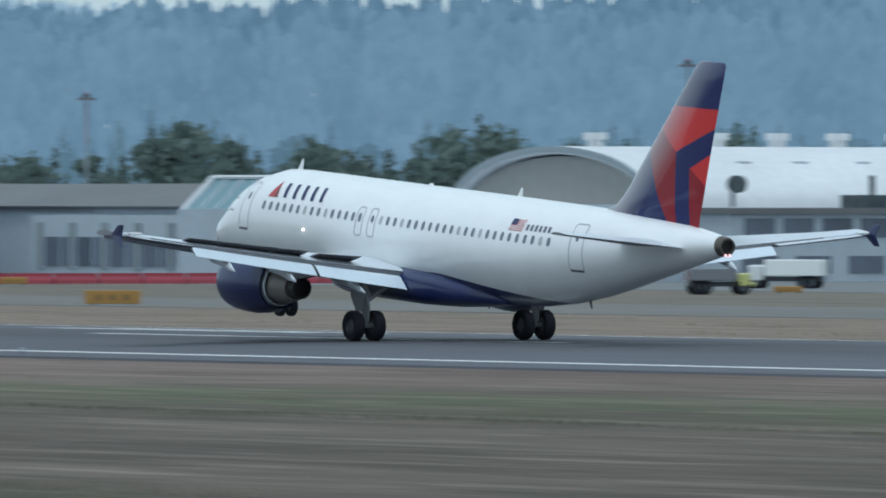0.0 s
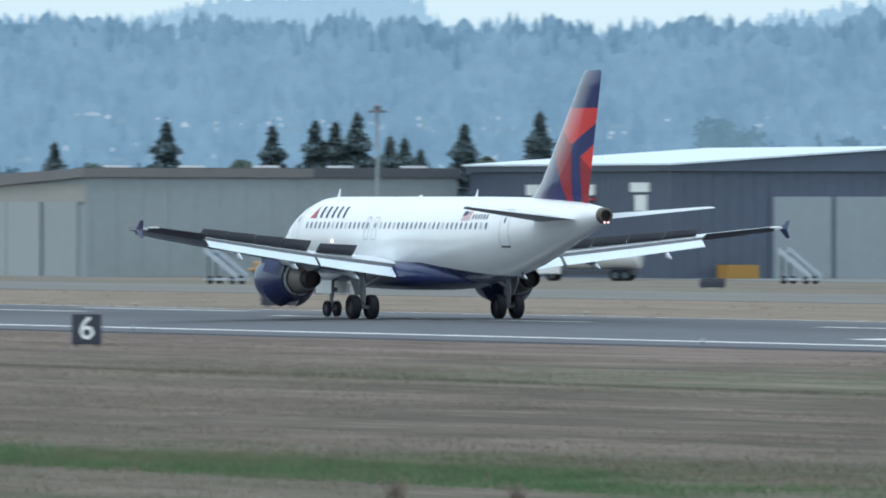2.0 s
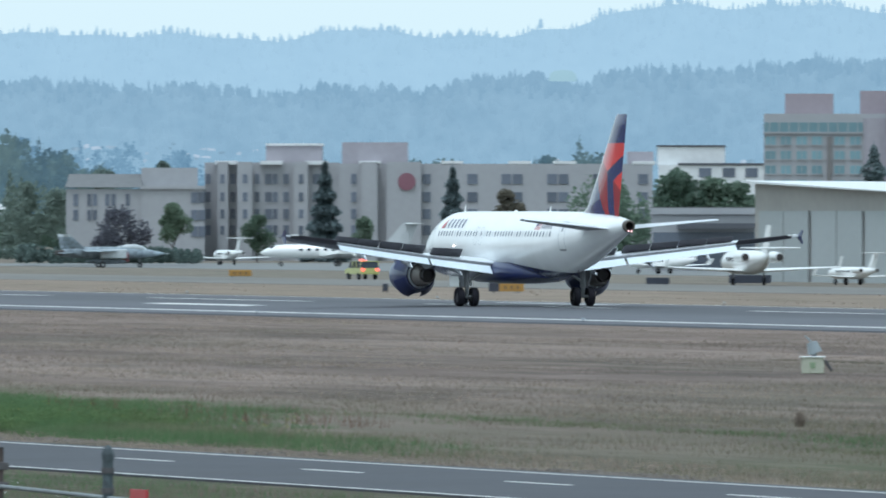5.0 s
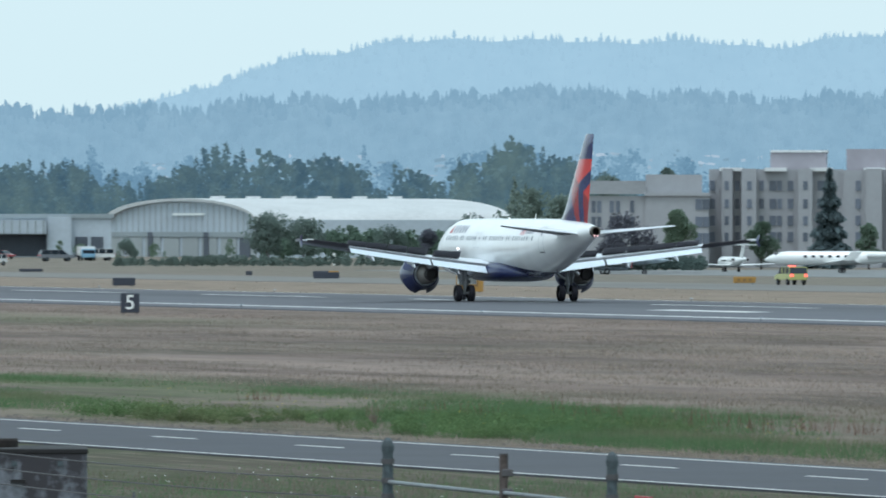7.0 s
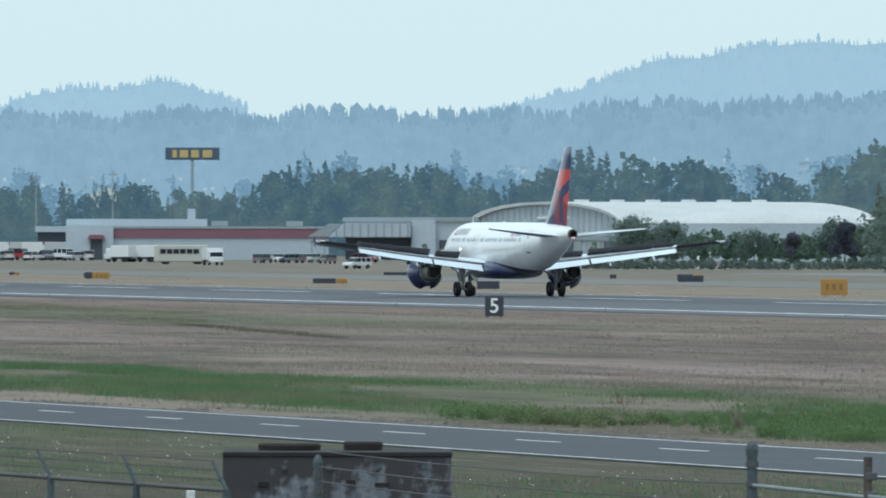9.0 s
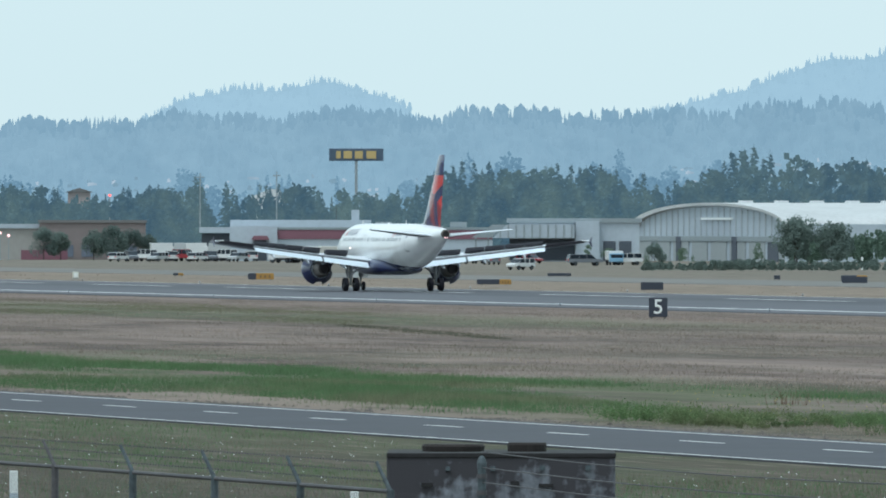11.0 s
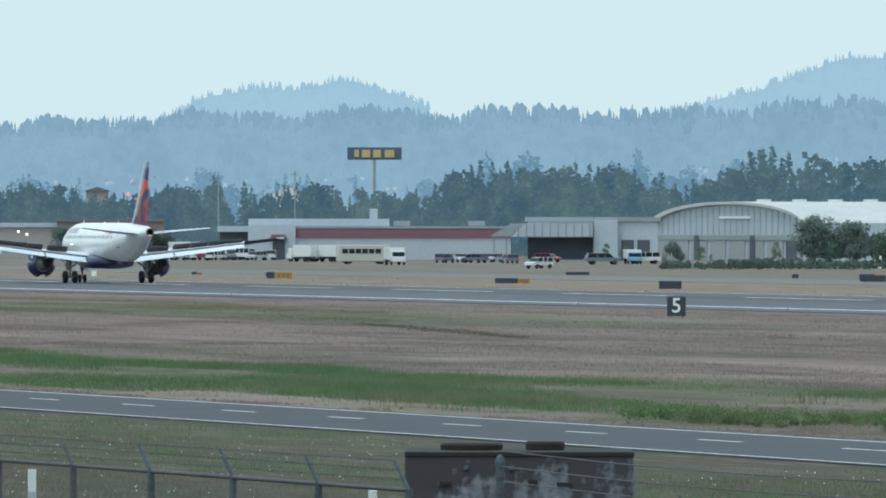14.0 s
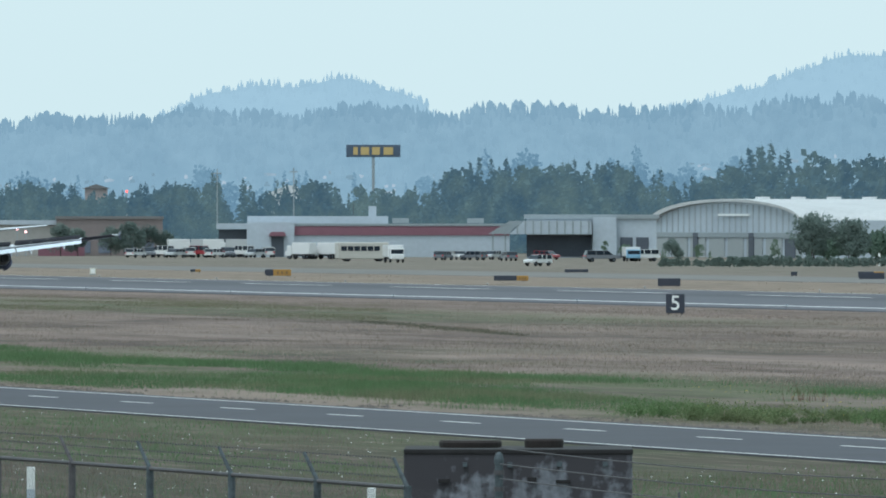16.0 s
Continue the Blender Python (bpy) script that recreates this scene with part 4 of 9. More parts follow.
    loft(bm, [[Vector((p.x, p.z - z, z)) for p in wing_section(0, xle, c, z, tc)] for z, xle, c, tc in
              ((5.0, 28.4, 7.1, 0.05), (5.72, 28.75, 6.85, 0.05), (6.05, 29.75, 5.9, 0.085), (6.6, 30.45, 5.35, 0.1), (8.5, 32.2, 4.05, 0.1), (11.0, 34.5, 2.4, 0.1), (11.66, 35.12, 1.95, 0.1), (11.76, 35.4, 1.55, 0.06))])
    for f in bm.faces:
        f.smooth = True
    smooth(part("tail_fin", fix(bm), FIN, plane, "navy and red tail fin with a sheen painted along its leading edge"), 50)
    part("fin_cap", bevel_box(GEAR_X - 36.0, GEAR_X - 35.6, -0.115, 0.115, 11.42, 11.62, 0.02), SHADE_PANE, plane)

    # port side openings and markings, mirrored to starboard
    for side in (1, -1):
        for k in range(42):
            X = 6.35 + k * 0.533
            if 14.2 < X < 15.0 or X > 28.1:
                continue
            bm = bmesh.new()
            skin_poly(bm, [(X + 0.115 * math.copysign(abs(math.cos(a)) ** 0.7, math.cos(a)), 4.48 + 0.17 * math.copysign(abs(math.sin(a)) ** 0.7, math.sin(a))) for a in [2 * math.pi * i / 12 for i in range(12)]], side)
            part("cabin_window", bm, SHADE_PANE if (k * 7 + 3) % 11 < 2 else CABIN_PANE, body)
        for x0, x1, z0, z1, nm in ((4.4, 5.25, 3.45, 5.28, "passenger_door"), (13.55, 14.1, 3.78, 4.9, "overwing_exit"), (14.5, 15.05, 3.78, 4.9, "overwing_exit"), (29.0, 29.85, 3.5, 5.28, "passenger_door")):
            bm = bmesh.new()
            skin_frame(bm, x0, x1, z0, z1, 0.045, side)
            door = part(nm, bm, SEAM, body, "closed white cabin door with grey seam")
            bm = bmesh.new()
            xm = (x0 + x1) / 2
            skin_poly(bm, [(xm + 0.10 * math.cos(a), (4.48 if nm == "overwing_exit" else 4.75) + 0.15 * math.sin(a)) for a in [2 * math.pi * i / 10 for i in range(10)]], side, 0.014)
            part("door_window", bm, CABIN_PANE, door)
            if nm == "passenger_door":
                bm = bmesh.new()
                skin_poly(bm, [(x0 + 0.06, z0 - 0.03), (x1 - 0.06, z0 - 0.03), (x1 - 0.06, z0 + 0.05), (x0 + 0.06, z0 + 0.05)], side, 0.018)
                part("door_sill", bm, UNDER_DARK, door, "dark door sill")
        # cockpit panes
        for x0, x1, z0, z1 in ((2.0, 2.45, 3.95, 4.3), (2.5, 3.0, 4.0, 4.55), (3.05, 3.6, 4.08, 4.62)):
            bm = bmesh.new()
            skin_poly(bm, [(x0, z0), (x1, z0), (x1, z1), (x0 + 0.12, z1 - 0.05)], side, 0.016)
            part("cockpit_window", bm, GLASS_DARK, body, "dark cockpit pane")
        # airline title as plain slanted bars, with a red emblem before it
        for k in range(5):
            x0 = 7.55 + k * 0.70
            bm = bmesh.new()
            for j in range(5):
                z0, z1 = 4.84 + 0.108 * j, 4.84 + 0.108 * (j + 1)
                l0, l1 = x0 - 0.045 * j, x0 - 0.045 * (j + 1)
                skin_poly(bm, [(l0, z0), (l0 + 0.25, z0), (l1 + 0.25, z1), (l1, z1)], side, 0.014)
            part("title_bar", bm, TITLE_NAVY, body, "navy bar of the airline title")
        for x_in, x_out, mt in ((6.86, 6.40, RED), (6.88, 7.16, WINE_RED)):
            bm = bmesh.new()
            for j in range(8):
                f0, f1 = j / 8, (j + 1) / 8
                low = 4.82 + 0.60 * f0, 4.82 + 0.60 * f1
                skin_poly(bm, [(x_in, low[0]), (x_out + (6.80 - x_out) * f0, low[0]), (x_out + (6.80 - x_out) * f1, low[1]), (x_in + (6.80 - x_in) * f1, low[1])], side, 0.016)
            part("emblem", bm, mt, body, "red emblem")
        # small flag and registration bars
        for k in range(7):
            z = 4.74 + k * 0.065
            bm = bmesh.new()
            skin_poly(bm, [(24.75, z), (25.7, z), (25.7, z + 0.027), (24.75, z + 0.027)], side, 0.013)
            part("flag_stripe", bm, RED, body)
        bm = bmesh.new()
        skin_poly(bm, [(24.75, 4.96), (25.15, 4.96), (25.15, 5.17), (24.75, 5.17)], side, 0.019)
        part("flag_field", bm, TITLE_NAVY, body)
        for k in range(6):
            bm = bmesh.new()
            x0 = 25.9 + k * 0.3
            skin_poly(bm, [(x0, 4.80), (x0 + 0.17, 4.80), (x0 + 0.14, 5.02), (x0 - 0.03, 5.02)], side, 0.013)
            part("registration_bar", bm, TITLE_GREY, body)
    # aerials on the crown, a lit lamp by the wing root, blade under the belly
    for X, hgt in ((5.9, 0.42), (22.6, 0.36)):
        bm = bmesh.new()
        loft(bm, [[(GEAR_X - X + a, b, 5.83) for a, b in ((0.2, 0), (0, 0.025), (-0.2, 0), (0, -0.025))], [(GEAR_X - X - 0.18 + a, b, 5.85 + hgt) for a, b in ((0.07, 0), (0, 0.01), (-0.07, 0), (0, -0.01))]])
        part("aerial", fix(bm), WHITE, body)
    for X in (20.5, 24.2, 28.0):
        p = fus(X, -90)
        bm = bmesh.new()
        loft(bm, [[(p.x + a, b, p.z + 0.03) for a, b in ((0.12, 0), (0, 0.02), (-0.12, 0), (0, -0.02))], [(p.x - 0.15 + a, b, p.z - 0.3) for a, b in ((0.05, 0), (0, 0.01), (-0.05, 0), (0, -0.01))]])
        part("aerial", fix(bm), UNDER_DARK, body)
    bm = bmesh.new()
    tube(bm, (GEAR_X - 16.0, 0, 5.83), (GEAR_X - 16.0, 0, 5.95), 0.12, 0.07, 12)
    part("beacon", bm, WHITE, body)
    bm = bmesh.new()
    p = fus(9.7, -2, 0.04)
    bmesh.ops.create_icosphere(bm, subdivisions=2, radius=0.042, matrix=Matrix.Translation(p))
    part("wing_scan_lamp", bm, LAMP_WHITE, body, "lit lamp on the fuselage side")
    # gear
    for side in (1, -1):
        gear_leg(plane, 0.0, 3.8 * side, 2.45, 0.585, 0.44, 0.93, side, True)
    gear_leg(plane, GEAR_X - 5.07, 0.0, 2.0, 0.39, 0.24, 0.52, 1, False)
    doors = []
    for side in (1, -1):
        doors += engine(side, plane)
    return plane, hinges, doors


AIRLINER, HINGES, REVERSERS = airliner()

# ---- buildings along the far side ----
# several paints are lifted or blued: distance haze is put into the colour
PALE_WALL = mat("pale_painted_metal_wall", (0.425, 0.48, 0.535), 0.55, var=0.10, scale=0.3)
GREY_WALL = mat("grey_ribbed_metal_wall", (0.28, 0.32, 0.34), 0.55, var=0.08, scale=0.3)
TAN_WALL = mat("tan_painted_wall", (0.34, 0.33, 0.31), 0.7, var=0.10, scale=0.3)
SLATE_WALL = mat("slate_blue_metal_wall", (0.085, 0.105, 0.15), 0.5, var=0.10, scale=0.3)
DARK_TRIM = mat("dark_roof_trim", (0.085, 0.09, 0.105), 0.6, var=0.15)
BROWN_TRIM = mat("brown_grey_fascia", (0.17, 0.165, 0.165), 0.6, var=0.1)
WHITE_ROOF = mat("white_roof_coating", (0.66, 0.68, 0.69), 0.6, var=0.10, scale=0.3)
GREY_ROOF = mat("grey_felt_roof", (0.15, 0.155, 0.16), 0.8, var=0.15, scale=0.3)
BEIGE_STUCCO = mat("beige_stucco", (0.345, 0.352, 0.372), 0.85, var=0.07, scale=0.3)
PINK_STUCCO = mat("pinkish_stucco", (0.33, 0.315, 0.35), 0.85, var=0.08, scale=0.3)
RUDDY = mat("ruddy_stucco", (0.315, 0.275, 0.305), 0.85, var=0.10, scale=0.3)
WINDOW_DARK = mat("dark_far_window", (0.125, 0.145, 0.185), 0.2, var=0.15, rnd=0.25)
WINDOW_TEAL = mat("teal_window_glass", (0.17, 0.29, 0.33), 0.12, var=0.1, rnd=0.2)
DOOR_PANEL = mat("hangar_door_panel", (0.33, 0.36, 0.37), 0.5, var=0.07, scale=0.4, rnd=0.05)
# dark colour that stands in for the shade inside doorways and porches
INTERIOR_SHADE = mat("painted_interior_shade", (0.085, 0.10, 0.125), 0.8, var=0.2)
ORANGE_WOOD = mat("orange_brown_cladding", (0.145, 0.105, 0.092), 0.6, var=0.12)
RED_BAND = mat("faded_red_band", (0.21, 0.095, 0.125), 0.6, var=0.1)
TEAL_GLASS = mat("teal_skylight_glass", (0.13, 0.24, 0.28), 0.15, var=0.12)
BARRIER_RED = mat("red_plastic_barrier", (0.29, 0.038, 0.058), 0.5, var=0.1, rnd=0.12)
SIGN_BLACK = mat("black_sign_face", (0.032, 0.038, 0.058), 0.5, var=0.15)
LEGEND_FAINT = mat("faint_sign_legend", (0.20, 0.125, 0.05), 0.6, var=0.1)
SIGN_YELLOW = mat("yellow_sign_face", (0.37, 0.205, 0.045), 0.5, var=0.1)
SIGN_WHITE = mat("white_sign_paint", (0.78, 0.80, 0.78), 0.5, var=0.05)
STEEL = mat("galvanised_steel", (0.066, 0.084, 0.094), 0.75, 0.0, var=0.6, scale=4)
RAIL_PALE = mat("pale_galvanised_rail", (0.22, 0.24, 0.25), 0.6, 0.2, var=0.3, scale=3)
POST_RUST = mat("rusted_post_paint", (0.085, 0.066, 0.060), 0.8, var=0.7, scale=5)
RUST_STEEL = mat("weathered_pipe", (0.10, 0.095, 0.10), 0.65, 0.3, var=0.3, scale=4)


def cornered(name, x, y, label, category="building"):
    """A building in line with the runway; its nearest corner stands at x, y."""
    return empty(name, pose(x, y, GROUND_Z), label, category)


def pieces(name, cells, material, parent, label=""):
    """Alike flat boxes that share one mesh: cells of (x, y, z, sx, sy, sz), the centre and the size."""
    meshes = {}
    for x, y, z, sx, sy, sz in cells:
        key = (round(sx, 2), round(sy, 2), round(sz, 2))
        if key not in meshes:
            me = bpy.data.meshes.new(name)
            bm = box_bm(-sx / 2, sx / 2, -sy / 2, sy / 2, -sz / 2, sz / 2)
            bm.to_mesh(me)
            bm.free()
            me.materials.append(material)
            meshes[key] = me
        ob = new(name, meshes[key])
        ob.parent = parent
        ob.location = (x, y, z)
        tagged(ob, label)


def ribs(parent, x0, x1, y, z0, z1, step, material, axis="x"):
    """Upright ribs of a metal wall, in one mesh."""
    bm = bmesh.new()
    n = max(1, int(abs(x1 - x0) / step))
    for k in range(n + 1):
        u = x0 + (x1 - x0) * k / n
        if axis == "x":
            box(bm, u - 0.06, u + 0.06, y - 0.05, y + 0.02, z0, z1)
        else:
            box(bm, y - 0.02, y + 0.05, u - 0.06, u + 0.06, z0, z1)
    part("wall_ribs", bm, material, parent)

# arched hangar with a white roof
h = cornered("arched_hangar", -721.5, 449.4, "arched hangar with white roof and tan end wall")
AW, AD = --27.98, 34.13
arch = [(-AW / 2 + AW / 2 * math.cos(a), 5.19 + (9.53 - 5.19) * math.sin(a)) for a in np.linspace(0, math.pi, 25)]
part("wall", prism([(0, 0)] + [(x * 0.97 - 0.3, z - 0.7) for x, z in arch] + [(-AW, 0)], 0.0, AD), TAN_WALL, h)
bm = bmesh.new()
loft(bm, [[(x, y, z) for x, z in arch] + [(x * 0.96 - 0.5, y, z - 0.55) for x, z in arch[::-1]] for y in (-0.8, AD)])
smooth(part("arched_roof", fix(bm), WHITE_ROOF, h, "white barrel roof"), 30)
bm = bmesh.new()
loft(bm, [[(x, y, z) for x, z in arch] + [(x * 0.965 - 0.49, y, z - 0.42) for x, z in arch[::-1]] for y in (-0.9, -0.804)])
part("arch_rim", fix(bm), GREY_WALL, h, "grey rim of the arched roof")
# a dark slab paints the unlit inside of the hangar
part("opening_shade", box_bm(-AW + 2, -2, -0.06, 0.3, 0, 3.14), INTERIOR_SHADE, h, "dark slab painted as the shade in a hangar door")
pieces("door_column", [(-AW + 2 + k * (AW - 4) / 6, -0.15, 3.14 / 2, 0.7, 0.3, 3.14) for k in range(7)], PALE_WALL, h)
part("lintel", box_bm(-AW, 0, -0.40, 0.1, 5.20, 5.42), PALE_WALL, h)
pieces("door_leaf", [(-AW * (k + 0.5) / 6, -0.32 - 0.04 * (k % 2), 2.6, AW / 6 - 0.1, 0.14, 5.2) for k in range(6)], DOOR_PANEL, h, "grey hangar door leaf")
pieces("door_post", [(-AW * k / 6 - (0.2 if k == 0 else -0.2 if k == 6 else 0), -0.46, 2.6, 0.36, 0.14, 5.2) for k in range(7)], BROWN_TRIM, h, "dark door post")
part("annex", box_bm(0.02, 7.5, 0.5, AD, 0, 4.79), PALE_WALL, h, "white two-storey annex")
part("annex_roof", box_bm(-0.3, 7.9, 0.2, AD, 4.79, 5.19), GREY_ROOF, h)
pieces("annex_window", [(7.53, 3 + k * 3.2, 3.81, 0.1, 2.5, 1.3) for k in range(9)] + [(7.53, 3 + k * 4.4, 1.24, 0.1, 2.9, 1.2) for k in range(7)], WINDOW_DARK, h)
for k, yy in enumerate((2.82, 12.98, 18.09, 23.22, 28.39)):
    bm = box_bm(-AW / 2 - 0.45, -AW / 2 + 0.45, yy - 0.45, yy + 0.45, 9.53 - 0.2, 10.00)
    box(bm, -AW / 2 - 0.62, -AW / 2 + 0.62, yy - 0.62, yy + 0.62, 10.00, 10.51)
    part("roof_vent", bm, WHITE_ROOF, h)
for yy in (9.22, 13.94, 19.17):
    bm = box_bm(-6.2, -4.2, yy - 0.5, yy + 0.5, 6.69, 8.46)
    part("roof_vent", bm, PALE_WALL, h)
bm = bmesh.new()
tube(bm, (4, 2.98, 5.27), (4, 2.98, 6.49), 0.15)
tube(bm, (4.4, 3.35 - 0.4, 6.84), (3.6, 3.35 + 0.4, 6.84), 0.62, 0.62, 16)
part("roof_fan", fix(bm), STEEL, h, "grey roof fan")
bm = box_bm(2.5, 5.5, 12.89, 15.01, 5.19, 6.09)
tube(bm, (4, 14.54, 6.09), (4, 14.54, 7.47), 0.22)
part("roof_unit", bm, STEEL, h)

# long low terminal with a dark roof, and a glass atrium on it
h = cornered("low_terminal", -720.3, 432.2, "low pale terminal building with a dark hipped roof")
TW = --96.53
part("wall", box_bm(-TW, 0, 0, 24, 0, 5.03), PALE_WALL, h)
part("eave_band", box_bm(-TW - 0.4, 0.4, -0.4, 0.0, 4.99, 5.26), DARK_TRIM, h)
bm = bmesh.new()
loft(bm, [[(-TW - 0.5, -0.5, 5.22), (-38.58, -0.5, 5.22), (-38.58, 24, 5.22), (-TW - 0.5, 24, 5.22)],
          [(-TW + 2, 8, 6.90), (-50.17, 8, 6.90), (-50.17, 16, 6.90), (-TW + 2, 16, 6.90)]])
part("roof", fix(bm), GREY_ROOF, h, "dark grey sheet roof")
part("porch", box_bm(-52.68, -3.04, -5, 0, 0, 4.60), PALE_WALL, h)
pieces("glazing", [(-49.33 + k * 2.4, -5.05, 1.99, 2.0, 0.1, 2.1) for k in range(10)], WINDOW_DARK, h)
pieces("porch_post", [(-51.00 + k * 4.8, -5.15, 2.38, 0.5, 0.3, 3.4) for k in range(9)], GREY_WALL, h)
at_h = cornered("glass_atrium", -713.4, 428.1, "teal glass gabled atrium with white frame on a low terminal", "atrium")
at_h.location.z = GROUND_Z
gx0, gx1 = -36.20, -18.60
bm = bmesh.new()
loft(bm, [[(gx0, -1.4, 5.04), (gx0, 3.4, 5.04), (gx0 + 0.5, 1, 7.20)], [(gx1, -1.4, 5.04), (gx1, 3.4, 5.04), (gx1 - 0.5, 1, 7.20)]])
part("glass_roof", fix(bm), TEAL_GLASS, at_h, "teal glass roof")
bm = bmesh.new()
for x in np.linspace(gx0, gx1, 9):
    edge = not gx0 < x < gx1
    tube(bm, (x, -1.5, 4.92), (x, 1, 7.27), 0.22 if edge else 0.05, n=6)
    if edge:
        tube(bm, (x, 3.5, 4.92), (x, 1, 7.27), 0.22, n=6)
tube(bm, (gx0, 1, 7.31), (gx1, 1, 7.31), 0.16, n=6)
part("frame", fix(bm), WHITE_ROOF, at_h, "white frame")
part("base_wall", box_bm(gx0 - 0.4, gx1 + 0.4, -1.7, 4, 0, 5.07), PALE_WALL, at_h)

# white gabled hangar
h = empty("white_hangar", facing(62.012, 880), "white metal hangar with low gabled roof", "hangar")
part("wall", prism([(-8.17, 0), (8.17, 0), (8.17, 5.71), (0.00, 6.36), (-8.17, 5.71)], 0, 25), PALE_WALL, h)
part("roof", prism([(-8.66, 5.75), (0.00, 6.36), (8.66, 5.75), (8.66, 5.96), (0.00, 6.65), (-8.66, 5.96)], -0.6, 25.5), GREY_WALL, h, "grey sheet roof")
pieces("door_panel", [(-6.12 + k * 2.55, -0.08, 2.7, 2.4, 0.12, 5.0) for k in range(6)], PALE_WALL, h)
pieces("door_gap", [(-3.88, -0.12, 2.6, 0.35, 0.1, 5.0), (4.57, -0.12, 2.6, 0.6, 0.1, 5.0)], DARK_TRIM, h)

# slate hangar with a painted sign
h = cornered("slate_hangar", -867.1, 411.9, "large slate-blue metal hangar with a painted sign")
SW, SD = --38.28, 45.34
part("wall", box_bm(-SW, 0, 0, SD, 0, 9.01), SLATE_WALL, h)
bm = bmesh.new()
pk = 21.81
loft(bm, [[(0.3, -0.3, 9.01), (0.3, pk, 10.43), (0.3, SD + 0.3, 8.83), (0.3, SD + 0.3, 8.74), (0.3, pk, 8.52), (0.3, -0.3, 8.52)],
          [(-SW - 0.3, -0.3, 9.01), (-SW - 0.3, pk, 10.43), (-SW - 0.3, SD + 0.3, 8.83), (-SW - 0.3, SD + 0.3, 8.74), (-SW - 0.3, pk, 8.52), (-SW - 0.3, -0.3, 8.52)]])
part("gable", fix(bm), SLATE_WALL, h)
bm = bmesh.new()
loft(bm, [[(0.5, -0.5, 8.99), (0.5, pk, 10.43), (0.5, pk, 10.57), (0.5, -0.5, 9.14)], [(-SW - 0.5, -0.5, 8.99), (-SW - 0.5, pk, 10.43), (-SW - 0.5, pk, 10.57), (-SW - 0.5, -0.5, 9.14)]])
loft(bm, [[(0.5, pk, 10.43), (0.5, SD + 0.5, 8.79), (0.5, SD + 0.5, 8.92), (0.5, pk, 10.57)], [(-SW, pk, 10.43), (-SW, SD + 0.5, 8.79), (-SW, SD + 0.5, 8.92), (-SW, pk, 10.57)]])
part("roof", fix(bm), FLAP_GREY, h, "pale sheet roof")
ribs(h, -SW, 0, 0, 0, 8.92, 1.2, SLATE_WALL)
ribs(h, 0, SD, 0.0, 0, 8.88, 1.2, SLATE_WALL, "y")
part("hangar_door", box_bm(-0.05, 0.12, 8.71, 39.96, 0, 6.52), GREY_WALL, h, "grey sliding hangar door")
pieces("door_seam", [(0.16, y, 6.52 / 2, 0.08, 0.3, 6.52) for y in (8.71, 14.19, 22.21, 31.30, 39.96)], SLATE_WALL, h)
part("lean_to", box_bm(-51.59, -36.95, 1.0, 9, 0, 6.60), SLATE_WALL, h, "lower slate annex")
pieces("sign_bar", [(-27.04 + 0.6 + k * (-13.88 - -27.04) / 10, -0.12, 7.05, (-13.88 - -27.04) / 13, 0.12, 0.85) for k in range(10)], SIGN_WHITE, h, "white bar of the painted sign")
bm = bmesh.new()
loft(bm, [[(-27.47, y, 5.13), (-16.23, y, 6.20), (-14.09, y, 6.20), (-14.09, y, 6.38), (-27.47, y, 6.20)] for y in (-0.16, 0.0)])
part("sign_sweep", fix(bm), RED, h, "red painted sweep")
part("notice", box_bm(-7.32, -3.96, -0.14, 0, 6.87, 7.63), SIGN_WHITE, h)
# the window's light is only white paint on a panel
part("painted_lit_window", box_bm(-6.48, -4.38, -0.14, 0, 5.40, 6.65), SIGN_WHITE, h)
part("yellow_bin", box_bm(1, 3, 3.51, 6.23, 0, 1.13), SIGN_YELLOW, h)

# grey hangar with a sloping brown fascia
h = cornered("grey_hangar", -909.0, 379.4, "light grey hangar with dark parapet and brown sloping fascia")
GW, GD = --40.90, 33.01
part("wall", box_bm(-GW, 0, 0, GD, 0, 8.07), GREY_WALL, h)
part("parapet", box_bm(-2, 0.25, -0.2, GD + 0.2, 8.07, 8.85), DARK_TRIM, h)
bm = bmesh.new()
loft(bm, [[(0.3, y, 8.80), (0.3, y, 8.07), (-GW - 0.3, y, 6.52), (-GW - 0.3, y, 7.71)] for y in (-0.4, 20)])
part("fascia", fix(bm), BROWN_TRIM, h, "brown-grey sloping fascia")
part("lintel", box_bm(-GW, 0, -0.12, 0, 6.06, 7.52), TAN_WALL, h)
n_door = 5
dx = (GW - 3) / n_door
pieces("door_panel", [(-1.2 - dx * (k + 0.5), -0.1 - 0.12 * (k % 2), 6.06 / 2, dx * 0.93, 0.15, 6.06) for k in range(n_door)], DOOR_PANEL, h, "grey hangar door leaf")
# shade at the open end of the doors, painted as a slab
part("door_gap", box_bm(-GW, -GW + 1.6, -0.1, 0, 0, 6.38), INTERIOR_SHADE, h)
pieces("skylight", [(-1.2, 3.22 + k * 6.6, 8.92, 1.6, 1.7, 0.25) for k in range(5)], WHITE_ROOF, h)
ribs(h, 0.5, GD - 0.5, 0.0, 0, 8.07, 2.2, GREY_WALL, "y")

# dark hangar with a thin white roof
h = cornered("white_roofed_hangar", -1017.3, 377.2, "dark hangar with thin white roof and grey doors")
WW, WD = --37.68, 29.43
part("wall", box_bm(-WW, 0, 0, WD, 0, 8.14), SLATE_WALL, h)
bm = bmesh.new()
